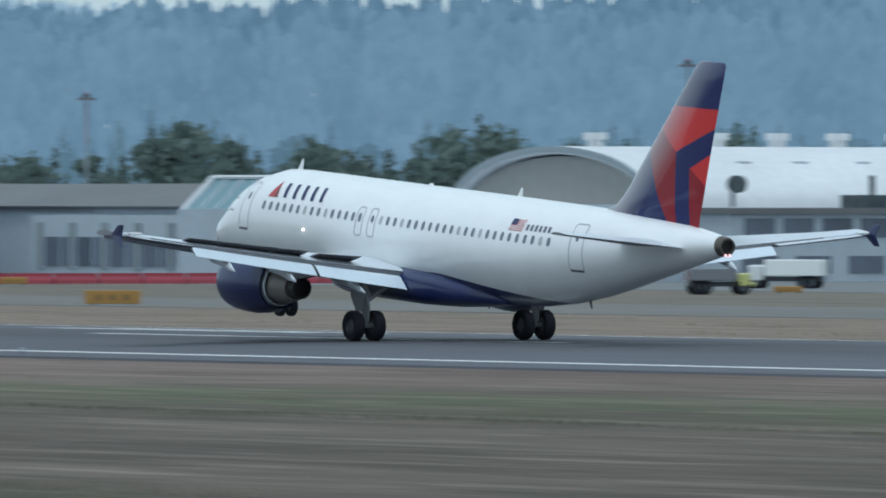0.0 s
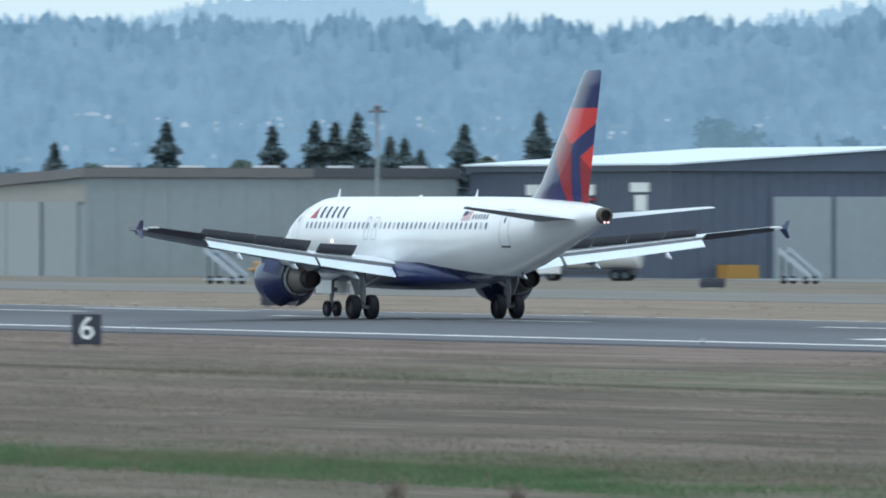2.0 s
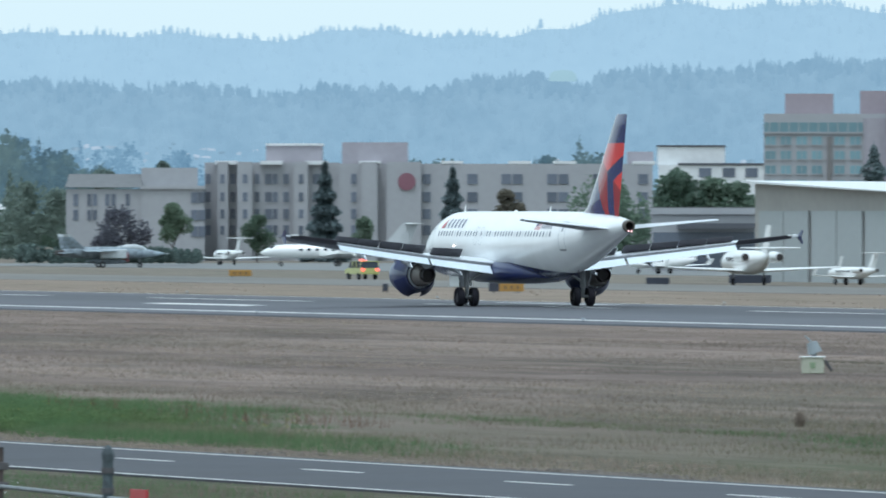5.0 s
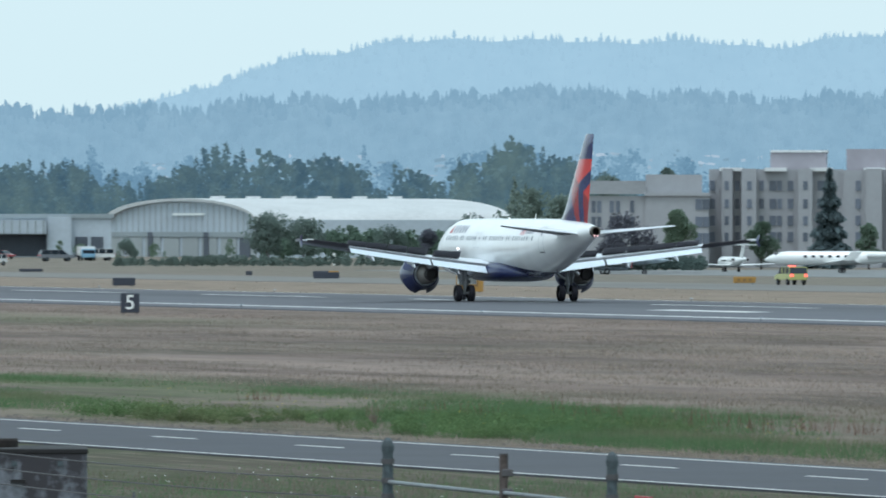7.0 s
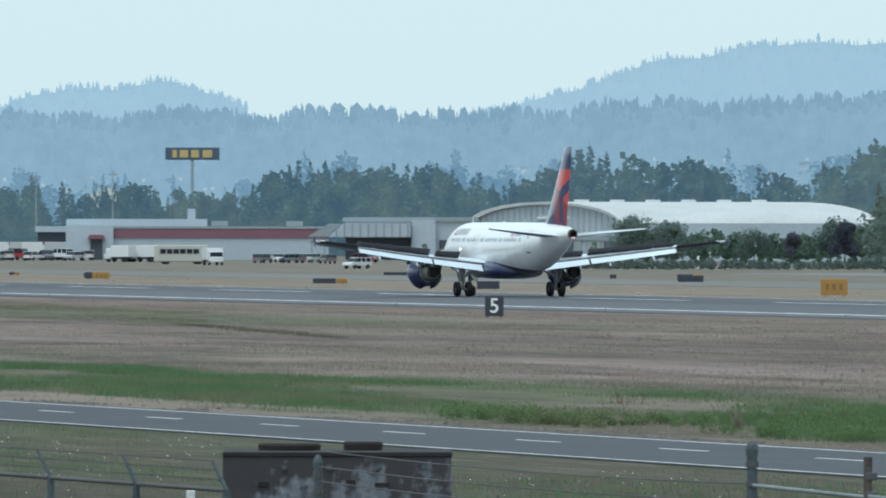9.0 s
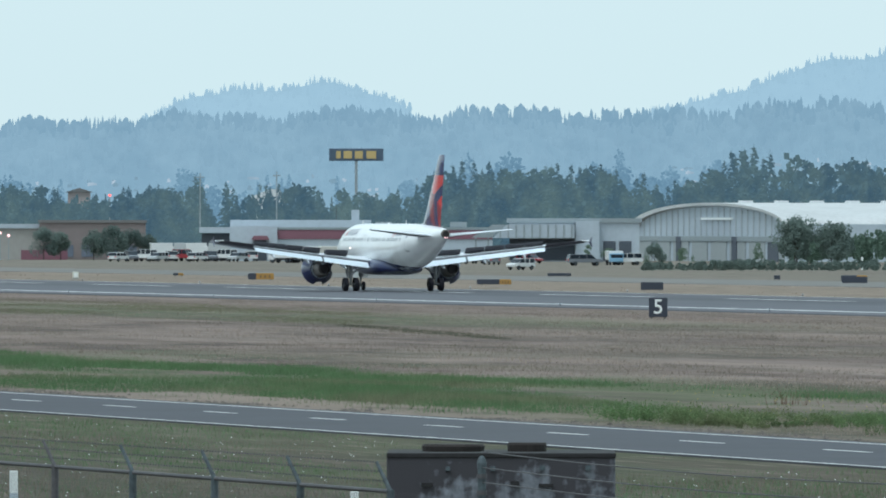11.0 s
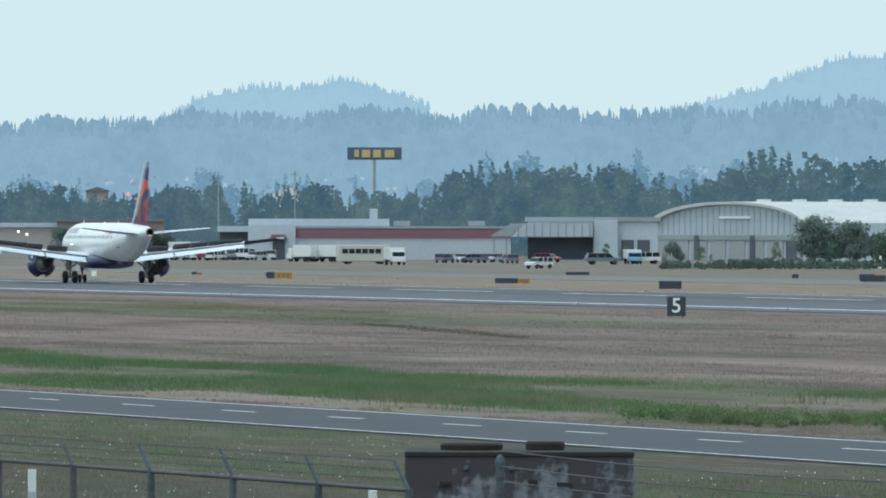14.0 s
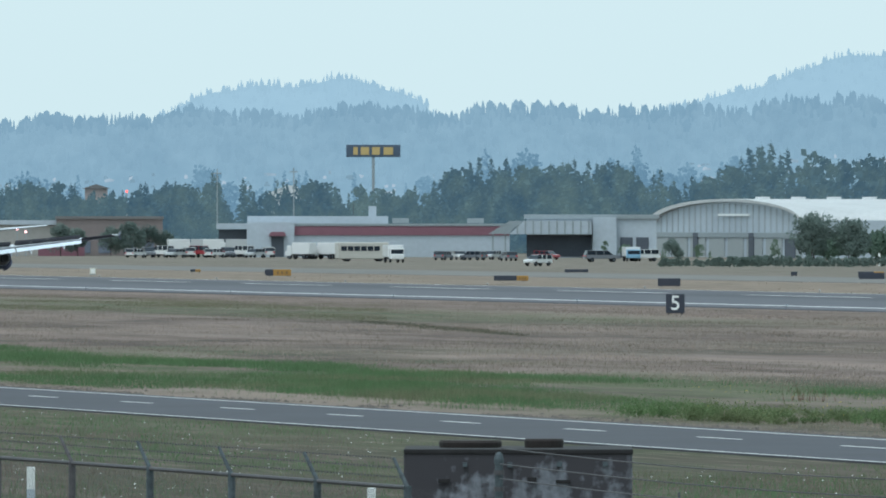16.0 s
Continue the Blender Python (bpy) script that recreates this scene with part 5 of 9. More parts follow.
loft(bm, [[(1.2, -1.2, 8.14), (1.2, WD + 4, 8.14), (-WW - 1, WD + 4, 8.14), (-WW - 1, -1.2, 9.09)],
          [(1.2, -1.2, 8.24), (1.2, WD + 4, 8.24), (-WW - 1, WD + 4, 9.09), (-WW - 1, -1.2, 9.29)]])
part("roof", fix(bm), WHITE_ROOF, h, "thin white roof")
part("end_wall", prism([(-WW, 0), (-0.1, 0), (-0.1, 8.09), (-WW, 8.99)], -0.15, 0.0), TAN_WALL, h, "tan end wall")
n_door = 5
dx = (WW - 2.4) / n_door
pieces("door_panel", [(-1.2 - dx * (k + 0.5), -0.25 - 0.1 * (k % 2), 6.48 / 2, dx * 0.92, 0.15, 6.48) for k in range(n_door)], DOOR_PANEL, h, "grey hangar door leaf")
pieces("wall_rib", [(0.03, 1 + k * 2.4, 8.14 / 2, 0.12, 0.12, 8.14) for k in range(int(WD / 2.4))], SLATE_WALL, h)
part("canopy", box_bm(0, 3.2, 21.24, 29.43, 5.97, 7.08), ORANGE_WOOD, h, "orange-brown entrance canopy")
part("entrance_wall", box_bm(0, 1.2, 23.42, 25.88, 0, 5.97), ORANGE_WOOD, h)
part("entrance_glass", box_bm(0, 0.8, 25.88, 27.79, 0, 5.67), INTERIOR_SHADE, h)

# low beige sheds between the hangars
h = empty("low_shed", facing(70.575, 1330), "low beige flat-roofed building", "building")
part("wall", box_bm(-5.68, 5.92, 0, 18, 0, 6.24), BEIGE_STUCCO, h)
part("parapet", box_bm(-5.80, 6.05, -0.4, 18, 6.24, 6.92), BEIGE_STUCCO, h)
part("awning", box_bm(-2.90, 5.74, -3, 0, 4.70, 5.26), DARK_TRIM, h)
part("shop_front", box_bm(-5.55, 5.55, -0.08, 0, 0.4, 4.27), WINDOW_DARK, h)

# hotel
h = empty("hotel", facing(69.427, 1800), "pinkish concrete hotel with teal windows and slanted glass roof", "hotel")
part("right_wing", box_bm(0.00, 22.88, 0, 18, 0, 21.13), PINK_STUCCO, h)
part("tower", box_bm(-7.52, 0.00, -4, 16, 0, 24.80), PINK_STUCCO, h)
part("left_wing", box_bm(-27.23, -7.52, 2, 18, 0, 21.30), BEIGE_STUCCO, h)
part("penthouse", box_bm(-24.14, -17.04, 5, 14, 21.30, 24.30), RUDDY, h, "ruddy penthouse")
part("penthouse", box_bm(-13.03, -7.85, 5, 14, 21.30, 24.72), RUDDY, h, "ruddy penthouse")
part("parapet", box_bm(0.00, 23.05, -0.08, 18.4, 20.95, 21.46), BEIGE_STUCCO, h)
bm = bmesh.new()
loft(bm, [[(0.08, 1, 21.38), (11.78, 1, 21.38), (11.78, 14, 21.38), (0.08, 14, 21.38)], [(0.08, 8, 24.64), (8.02, 8, 24.64), (8.02, 14, 24.64), (0.08, 14, 24.64)]])
part("slanted_roof", fix(bm), WHITE_ROOF, h, "white slanted glass roof")
HK = 0.0835


def hotel_window(x0, x1, y, z0, z1):
    """A teal pane in a pale surround, standing slightly proud of the wall."""
    w = part("window", box_bm(x0, x1, y - 0.05, y + 0.1, z0, z1), WINDOW_TEAL, h)
    part("mullion", box_bm((x0 + x1) / 2 - 0.05, (x0 + x1) / 2 + 0.05, y - 0.10, y - 0.05, z0, z1), BEIGE_STUCCO, w)
    part("sill", box_bm(x0 - 0.12, x1 + 0.12, y - 0.16, y - 0.002, z0 - 0.16, z0 - 0.004), BEIGE_STUCCO, w)


for x0, x1 in ((1, 25), (31, 64), (71, 104), (109, 142), (148, 179), (188, 219), (225, 258)):
    hotel_window(x0 * HK, x1 * HK, -0.05, 18.72, 20.06)
for k in range(4):
    z1 = 17.92 - 2.15 * k
    for x0, x1 in ((1, 15), (43, 65), (72, 93), (120, 141), (149, 170), (198, 218), (226, 247)):
        hotel_window(x0 * HK, x1 * HK, -0.05, z1 - 1.25, z1)
    for x in (380, 407, 435, 462, 502, 530):
        hotel_window((x - 694 - 9) * HK, (x - 694 + 9) * HK, 1.95, z1 - 1.2, z1)
part("strip_window", box_bm(-27.1, -12.6, 1.88, 2.05, 18.60, 20.00), WINDOW_TEAL, h, "long teal strip window")
pieces("strip_mullion", [(-26.4 + 1.45 * k, 1.86, 19.3, 0.14, 0.1, 1.4) for k in range(10)], BEIGE_STUCCO, h)
part("strip_sill", box_bm(-27.3, -12.4, 1.7, 1.996, 18.36, 18.596), BEIGE_STUCCO, h)
bm = bmesh.new()
loft(bm, [[(-10.0 + 2.5 * math.cos(a), 2.2 + 1.6 * math.sin(a), z) for a in np.linspace(math.pi, 2 * math.pi, 13)] for z in (0, 20.6)])
smooth(part("stair_drum", fix(bm), PINK_STUCCO, h, "rounded stair tower"), 40)
part("wall_pipe", box_bm(-17.9, -17.2, 1.7, 1.98, 0, 17.9), BROWN_TRIM, h, "dark upright duct")
part("roof_sign", box_bm(8.0, 14.0, -0.25, -0.09, 20.85, 21.35), RUDDY, h, "long reddish roof sign")
bm = bmesh.new()
tube(bm, (13.2, 6, 21.4), (13.2, 6, 22.6), 0.9, 0.5, 12)
part("roof_unit", bm, BROWN_TRIM, h)
pieces("pier", [(x * HK, -0.13, 9.0, 1.3, 0.24, 18.0) for x in (29, 106, 184, 262)], PINK_STUCCO, h)

# long clinic block
h = empty("clinic_block", facing(71.865, 1650), "long beige four-storey block with a round red sign", "building")
K5 = 1650 / 21554
part("wall", box_bm(-12.25, 30.24, 0, 16, 0, 13.18), BEIGE_STUCCO, h)
part("left_wall", box_bm(-30.47, -12.25, 1, 17, 0, 13.33), BEIGE_STUCCO, h)
part("penthouse", box_bm(-22.20, -14.55, 4, 14, 13.18, 15.71), PINK_STUCCO, h)
part("penthouse", box_bm(-11.87, -2.91, 3, 14, 13.03, 16.09), PINK_STUCCO, h)
part("penthouse", box_bm(26.95, 30.39, 3, 14, 13.03, 14.86), PINK_STUCCO, h)
part("roof_edge", box_bm(-22.20, -14.39, 3.8, 14.2, 15.63, 15.94), WHITE_ROOF, h)
for x0, x1 in ((385, 404), (420, 446), (520, 545), (640, 668), (684, 745)):
    part("stair_tower", box_bm((x0 - 760) * K5, (x1 - 760) * K5, -1.6, 0.5, 0, 13.41), BEIGE_STUCCO, h)
bm = bmesh.new()
tube(bm, ((720 - 760) * K5, -1.62, 10.73), ((720 - 760) * K5, -1.8, 10.73), 1.2, 1.2, 28)
part("round_sign", bm, RED_BAND, h, "round dark red sign")
floors = (11.11, 8.66, 6.37, 4.15)
pieces("window", [((x - 760) * K5, -0.03, z, w * K5, 0.2, 1.35) for z in floors for x, w in ((626, 9), (755, 14), (836, 18), (896, 17), (916, 17), (977, 17), (997, 17), (1058, 17), (1138, 17))], WINDOW_DARK, h)
pieces("window", [((x - 760) * K5, 0.97, z, w * K5, 0.2, 1.35) for z in floors for x, w in ((348 + 20, 9), (412, 8), (455, 8), (475, 12), (487, 8), (506, 10), (560, 12), (580, 12))], WINDOW_DARK, h)
pieces("stair_window", [((x - 760) * K5, -1.63, z, w * K5, 0.1, 1.2) for z in floors for x, w in ((394, 7), (434, 8), (533, 8))], WINDOW_DARK, h)
pieces("roof_cap", [((x - 760) * K5, 6, 13.30, 3.0, 12, 0.5) for x in (400, 480, 560, 655, 800, 920, 1000, 1140)], WHITE_ROOF, h)

h = empty("old_block", facing(73.247, 1640), "beige three-storey block with a grey roof", "building")
part("wall", box_bm(-9.36, 0.76, 0, 14, 0, 9.68), BEIGE_STUCCO, h)
part("right_wall", box_bm(0.76, 9.28, -0.6, 15, 0, 10.06), BEIGE_STUCCO, h)
bm = bmesh.new()
loft(bm, [[(-9.51, -0.4, 9.91), (0.91, -0.4, 9.91), (0.91, 14, 9.91), (-9.51, 14, 9.91)], [(-8.98, 4, 11.73), (0.91, 4, 11.73), (0.91, 11, 11.73), (-8.98, 11, 11.73)]])
part("roof", fix(bm), GREY_ROOF, h)
part("attic", box_bm(0.76, 8.37, 2, 12, 10.06, 12.57), BEIGE_STUCCO, h)
part("cornice", box_bm(0.61, 9.44, -0.9, 15, 9.68, 10.14), BEIGE_STUCCO, h)
pieces("window", [((x - 240) * 1640 / 21554, -0.02, z, w * 1640 / 21554, 0.2, zh) for z, zh in ((8.23, 1.6), (6.18, 1.4)) for x, w in ((134, 8), (158, 7), (168, 7), (190, 7), (201, 7), (226, 7))], WINDOW_DARK, h)
pieces("window", [((x - 240) * 1640 / 21554, -0.62, z, 0.9, 0.2, 1.4) for z in (8.54, 6.18, 3.98) for x in (344, 357)], WINDOW_DARK, h)

h = empty("white_block", facing(70.536, 1950), "white flat-roofed block with dark trim", "building")
part("wall", box_bm(-8.59, 8.32, 0, 16, 0, 14.38), WHITE_ROOF, h)
part("upper", box_bm(-8.78, 2.08, 2, 14, 14.38, 17.27), WHITE_ROOF, h)
part("trim", box_bm(-8.87, 2.17, 1.8, 14, 17.27, 17.54), DARK_TRIM, h)
part("trim", box_bm(-5.43, 8.41, -0.2, 2, 14.29, 14.65), DARK_TRIM, h)
pieces("window", [((x - 1260) * 1950 / 21554, -0.03, 13.11, 2.0, 0.2, 1.5) for x in (1248, 1290, 1330)], WINDOW_DARK, h)
h = empty("low_beige_wing", facing(70.563, 1560), "low beige flat-roofed wing", "building")
part("wall", box_bm(-7.09, 6.15, 0, 14, 0, 6.87), BEIGE_STUCCO, h)
part("roof_edge", box_bm(-7.24, 6.22, -0.3, 14, 6.87, 7.23), GREY_ROOF, h)

# far arched hangar
h = cornered("far_arched_hangar", -2048.1, 547.3, "pale arched hangar with long white roof", "hangar")
FW, FD = --106.68, 46.07
arch = [(-FW / 2 + FW / 2 * math.cos(a), 6.61 + (10.44 - 6.61) * math.sin(a)) for a in np.linspace(0, math.pi, 21)]
part("wall", prism([(0, 0)] + [(x * 0.98 - 0.2, z - 0.5) for x, z in arch] + [(-FW, 0)], 0, FD), PALE_WALL, h)
bm = bmesh.new()
loft(bm, [[(x, y, z) for x, z in arch] + [(x * 0.97 - 0.3, y, z - 0.5) for x, z in arch[::-1]] for y in (-0.7, FD)])
smooth(part("arched_roof", fix(bm), mat("weathered_pale_roof", (0.50, 0.51, 0.51), 0.6, var=0.14, scale=0.3), h, "white barrel roof"), 30)
part("end_cap", prism([(0, 0), (0, 5.82), (-FW * 0.15, 8.57), (-FW * 0.5, 9.56), (-FW * 0.85, 8.57), (-FW, 5.82), (-FW, 0)], FD, FD + 1), PALE_WALL, h)
part("lintel", box_bm(-FW, 0, -0.3, 0, 3.56, 4.44), GREY_WALL, h)
pieces("door_panel", [(-FW * (k + 0.5) / 8, -0.1, 3.46 / 2, FW / 8 * 0.8, 0.2, 3.46) for k in range(8)], DOOR_PANEL, h)
# dark slabs on the wall give the shade of open doors
pieces("opening_shade", [(-FW * 0.33, -0.25, 2.2, 3.5, 0.2, 4.4), (-FW * 0.7, -0.25, 2.2, 3.5, 0.2, 4.4), (-FW * 0.08, -0.25, 1.7, 7.0, 0.2, 3.4)], INTERIOR_SHADE, h)
part("side_wall", box_bm(0.02, 0.4, 0, FD, 0, 6.61), PALE_WALL, h)
pieces("wall_rib", [(x, -0.08, (4.5 + top) / 2, 0.5, 0.16, top - 4.5) for x, top in
                    [(-FW * (k + 0.5) / 26, round(6.0 + 3.83 * math.sqrt(1 - (2 * (k + 0.5) / 26 - 1) ** 2) - 0.25, 1)) for k in range(26)]], mat("weathered_pale_ribs", (0.37, 0.41, 0.44), 0.6, var=0.12), h)
pieces("roof_hatch", [(-FW / 2, FD * k / 7, 10.59, 2.0, 2.2, 0.5) for k in range(1, 7)], WHITE_ROOF, h)
pieces("roof_hatch", [(-FW * 0.28, FD * (k + 0.4) / 5, 9.66, 1.6, 1.6, 0.5) for k in range(5)], WHITE_ROOF, h)
part("sign_plate", box_bm(-FW * 0.55, -FW * 0.35, -0.3, 0, 7.39, 7.79), SIGN_WHITE, h)

# long workshop with an awning, red band and white blocks
h = empty("workshop", facing(76.172, 2150), "long grey workshop with corrugated awning", "building")
part("wall", box_bm(-6.48, 16.46, 0, 20, 0, 6.93), PALE_WALL, h)
part("roof", box_bm(-6.98, 16.96, -0.3, 20, 6.83, 7.63), GREY_WALL, h)
part("awning", prism([(-9.48, 4.14), (4.99, 4.14), (4.99, 6.53), (-6.98, 6.53)], -5, 0), PALE_WALL, h, "corrugated awning")
part("lean_roof", prism([(-13.2, 4.2), (-9.6, 4.2), (-7.1, 6.5), (-9.4, 6.5)], -4, 6), GREY_WALL, h, "sloping sheet roof")
pieces("roof_post", [(-12.4, -3.6, 2.1, 0.3, 0.3, 4.2), (-10.2, -3.6, 2.1, 0.3, 0.3, 4.2)], GREY_WALL, h)
pieces("awning_rib", [((905 + 14 * k - 1000) * 2150 / 21554, -5.1, 5.34, 0.25, 0.15, 2.3) for k in range(11)], GREY_WALL, h)
# shade under the awning, put in as a dark slab
part("shade_opening", box_bm(-6.48, 4.99, -0.1, 0, 0.2, 3.94), INTERIOR_SHADE, h)
part("wall_panel", box_bm(5.19, 9.38, -2.5, 0, 0, 7.13), PALE_WALL, h)
# doorways are dark slabs too, their shade being the colour
pieces("doorway", [((x - 1000) * 2150 / 21554, -0.05, 1.8, 2.2, 0.2, 3.6) for x in (1112, 1140)], INTERIOR_SHADE, h)
h = empty("red_banded_store", facing(76.969, 2180), "long pale building with a faded red band", "building")
part("wall", box_bm(-18.10, 20.73, 0, 18, 0, 5.61), PALE_WALL, h)
part("band", box_bm(-18.21, 20.73, -0.2, 0, 3.89, 5.51), RED_BAND, h, "faded red band")
part("roof", box_bm(-18.41, 20.84, -0.3, 18, 5.61, 6.01), GREY_WALL, h)
part("upper", box_bm(-26.30, -1.01, 6, 18, 0, 7.33), PALE_WALL, h)
part("corner_block", box_bm(-26.30, -17.80, -1.5, 6, 0, 6.22), PALE_WALL, h)
part("porch", box_bm(-31.76, -26.30, -1, 8, 5.00, 6.01), PALE_WALL, h)
# a solid dark block takes the place of the porch's shade
part("porch_shade", box_bm(-31.35, -26.30, 0.5, 8, 0, 4.90), INTERIOR_SHADE, h)
# the doorway's shade is a dark slab before the wall
part("doorway", box_bm(-21.9, -19.7, -1.65, -1.4, 0, 3.7), INTERIOR_SHADE, h, "dark slab painted as a shaded doorway")
part("door_canopy", prism([(-22.4, 3.75), (-19.2, 3.75), (-19.6, 4.5), (-22.0, 4.5)], -3.2, -1.5), RED_BAND, h, "faded red door canopy")
part("chimney", box_bm(-4.55, -3.14, 8, 9.4, 7.33, 9.15), PALE_WALL, h)
pieces("roof_unit", [((x - 700) * 2180 / 21554, 8, 6.52, 3.0, 2, 0.9) for x in (712, 845)], GREY_WALL, h)
bm = bmesh.new()
tube(bm, (-7.28, 7, 7.33), (-7.28, 7, 9.55), 0.1, 0.06, 8)
part("vent_pipe", bm, STEEL, h)
h = empty("brick_store", facing(78.423, 2250), "low brown flat-roofed store", "building")
# brick colour paled by haze put into it
part("wall", box_bm(-5.22, 14.41, 0, 16, 0, 6.80), mat("brown_brick", (0.225, 0.190, 0.185), 0.85, var=0.12), h)
part("roof_edge", box_bm(-5.43, 14.61, -0.3, 16, 6.80, 7.32), BROWN_TRIM, h)
part("left_wall", box_bm(-19.83, -5.22, 2, 16, 0, 5.75), TAN_WALL, h)
part("left_roof", box_bm(-20.04, -5.01, 1.6, 16, 5.75, 6.59), PALE_WALL, h)
part("red_panel", box_bm(-8.56, 0.00, -12, -11, 0, 1.79), RED_BAND, h, "red low wall")
pieces("shop_window", [((x - 150) * 2250 / 21554, -0.05, 1.6, 2.2, 0.2, 2.2) for x in (120, 150, 185, 230, 262)], WINDOW_DARK, h)
h = empty("far_tent", facing(77.479, 2700), "white domed roof behind trees", "building")
bm = bmesh.new()
loft(bm, [[(-4.38, y, 0), (-4.38, y, 12.42), (-1.88, y, 13.67), (0.63, y, 14.55), (2.51, y, 14.30), (3.76, y, 12.42), (3.76, y, 0)] for y in (0, 14)])
part("dome", fix(bm), WHITE_ROOF, h)
h = empty("far_office", facing(78.369, 2680), "small peach-coloured house behind trees", "house")
part("wall", box_bm(-2.49, 2.49, 0, 10, 0, 13.70), mat("peach_stucco", (0.37, 0.32, 0.31), 0.8, var=0.1), h)
part("roof", prism([(-3.11, 13.70), (3.11, 13.70), (0.00, 14.70)], -0.4, 10.4), BROWN_TRIM, h)

# tall store sign: plain yellow bars on a navy board
h = empty("store_sign", facing(77.067, 2600), "tall navy store sign with yellow lettering bars", "sign")
part("pole", box_bm(-0.25, 0.35, 0.2, 0.8, 0, 20.29), GREY_WALL, h)
# the board's navy is greyed, its haze being in the paint
board = part("board", bevel_box(-5.73, 5.85, 0, 1.0, 20.23, 22.88, 0.08), mat("navy_sign_board", (0.075, 0.105, 0.155), 0.4, var=0.08), h)
pieces("letter_bar", [((x - 663) * 2600 / 21554, -0.06, 21.55, w * 2600 / 21554, 0.12, 1.62) for x, w in ((632, 8), (648.5, 15), (668, 14), (690, 17))], mat("pale_yellow_letters", (0.55, 0.40, 0.16), 0.5, var=0.06), board)

# water tower and reservoir far off on the slope
# tank, legs and dome glow to carry haze, though none is lit
TOWER_WHITE = hill_material("hazy_white_tank", (0.24, 0.27, 0.28), (0.25, 0.28, 0.29), 2.6)
TOWER_LEG = hill_material("hazy_grey_legs", (0.098, 0.143, 0.163), (0.106, 0.151, 0.171), 2.85)
h = empty("water_tower", facing(68.255, 3300, z=0), "white water tower on legs on the hazy hillside", "water tower")
bm = bmesh.new()
loft(bm, [[(r * 2.5 * math.cos(2 * math.pi * i / 20), r * 2.5 * math.sin(2 * math.pi * i / 20), z) for i in range(20)] for r, z in ((0.4, 47.89), (0.95, 48.27), (1.0, 48.66), (1.0, 50.34), (0.85, 50.95), (0.45, 51.29), (0.05, 51.41))])
smooth(part("tank", fix(bm), TOWER_WHITE, h), 50)
for k in range(4):
    a = math.pi / 4 + k * math.pi / 2
    bm = bmesh.new()
    tube(bm, (2.6 * math.cos(a), 2.6 * math.sin(a), 20), (2.2 * math.cos(a), 2.2 * math.sin(a), 48.96), 0.2, n=6)
    part("leg", bm, TOWER_LEG, h)
h = empty("reservoir_dome", facing(71.238, 3890, z=0), "pale green reservoir dome above the hazy woods", "reservoir")
bm = bmesh.new()
loft(bm, [[(r * 4.4 * math.cos(2 * math.pi * i / 20), r * 4.4 * math.sin(2 * math.pi * i / 20), z) for i in range(20)] for r, z in ((1.0, 49.2), (1.0, 50.50), (0.9, 51.76), (0.6, 52.57), (0.05, 52.84))])
smooth(part("tank", fix(bm), hill_material("hazy_green_dome", (0.120, 0.172, 0.178), (0.128, 0.180, 0.186), 2.85), h), 50)


# apron light masts
def light_mast(bearing, rng, height, label="tall apron light mast with a round head"):
    h = empty("light_mast", facing(bearing, rng), label, "light mast", "apron light masts")
    bm = bmesh.new()
    tube(bm, (0, 0, 0), (0, 0, height - 0.6), 0.16, 0.09, 12)
    part("pole", bm, MAST_POLE, h, "red and white striped pole")
    bm = bmesh.new()
    for r, z0, z1 in ((0.75, height - 0.55, height - 0.35), (0.3, height - 0.35, height - 0.05)):
        tube(bm, (0, 0, z0), (0, 0, z1), r, r * 0.85, 16)
    part("head", bm, DARK_TRIM, h)
    bm = bmesh.new()
    bmesh.ops.create_icosphere(bm, subdivisions=1, radius=0.09, matrix=Matrix.Translation((0, 0, height)))
    part("obstruction_lamp", bm, RED, h, "red obstruction lamp")


def striped(name, a, b, step):
    m = mat(name, a, 0.5, var=0.05)
    nt = m.node_tree
    tc, sep = nt.nodes.new("ShaderNodeTexCoord"), nt.nodes.new("ShaderNodeSeparateXYZ")
    nt.links.new(tc.outputs["Object"], sep.inputs[0])
    md = nt.nodes.new("ShaderNodeMath")
    md.operation = "PINGPONG"
    nt.links.new(sep.outputs[2], md.inputs[0])
    md.inputs[1].default_value = step
    gt = nt.nodes.new("ShaderNodeMath")
    gt.operation = "GREATER_THAN"
    nt.links.new(md.outputs[0], gt.inputs[0])
    gt.inputs[1].default_value = step / 2
    mix = nt.nodes.new("ShaderNodeMix")
    mix.data_type = "RGBA"
    nt.links.new(gt.outputs[0], mix.inputs[0])
    mix.inputs[6].default_value, mix.inputs[7].default_value = (*a, 1), (*b, 1)
    nt.links.new(mix.outputs[2], nt.nodes["Principled BSDF"].inputs["Base Color"])
    return m


# both stripe colours are greyed, with haze mixed into them
MAST_POLE = striped("striped_mast_paint", (0.30, 0.35, 0.39), (0.32, 0.27, 0.29), 4.0)
light_mast(57.980, 930, 16.43)
light_mast(60.808, 930, 13.85)
light_mast(63.426, 930, 14.43)
light_mast(65.974, 930, 13.42)


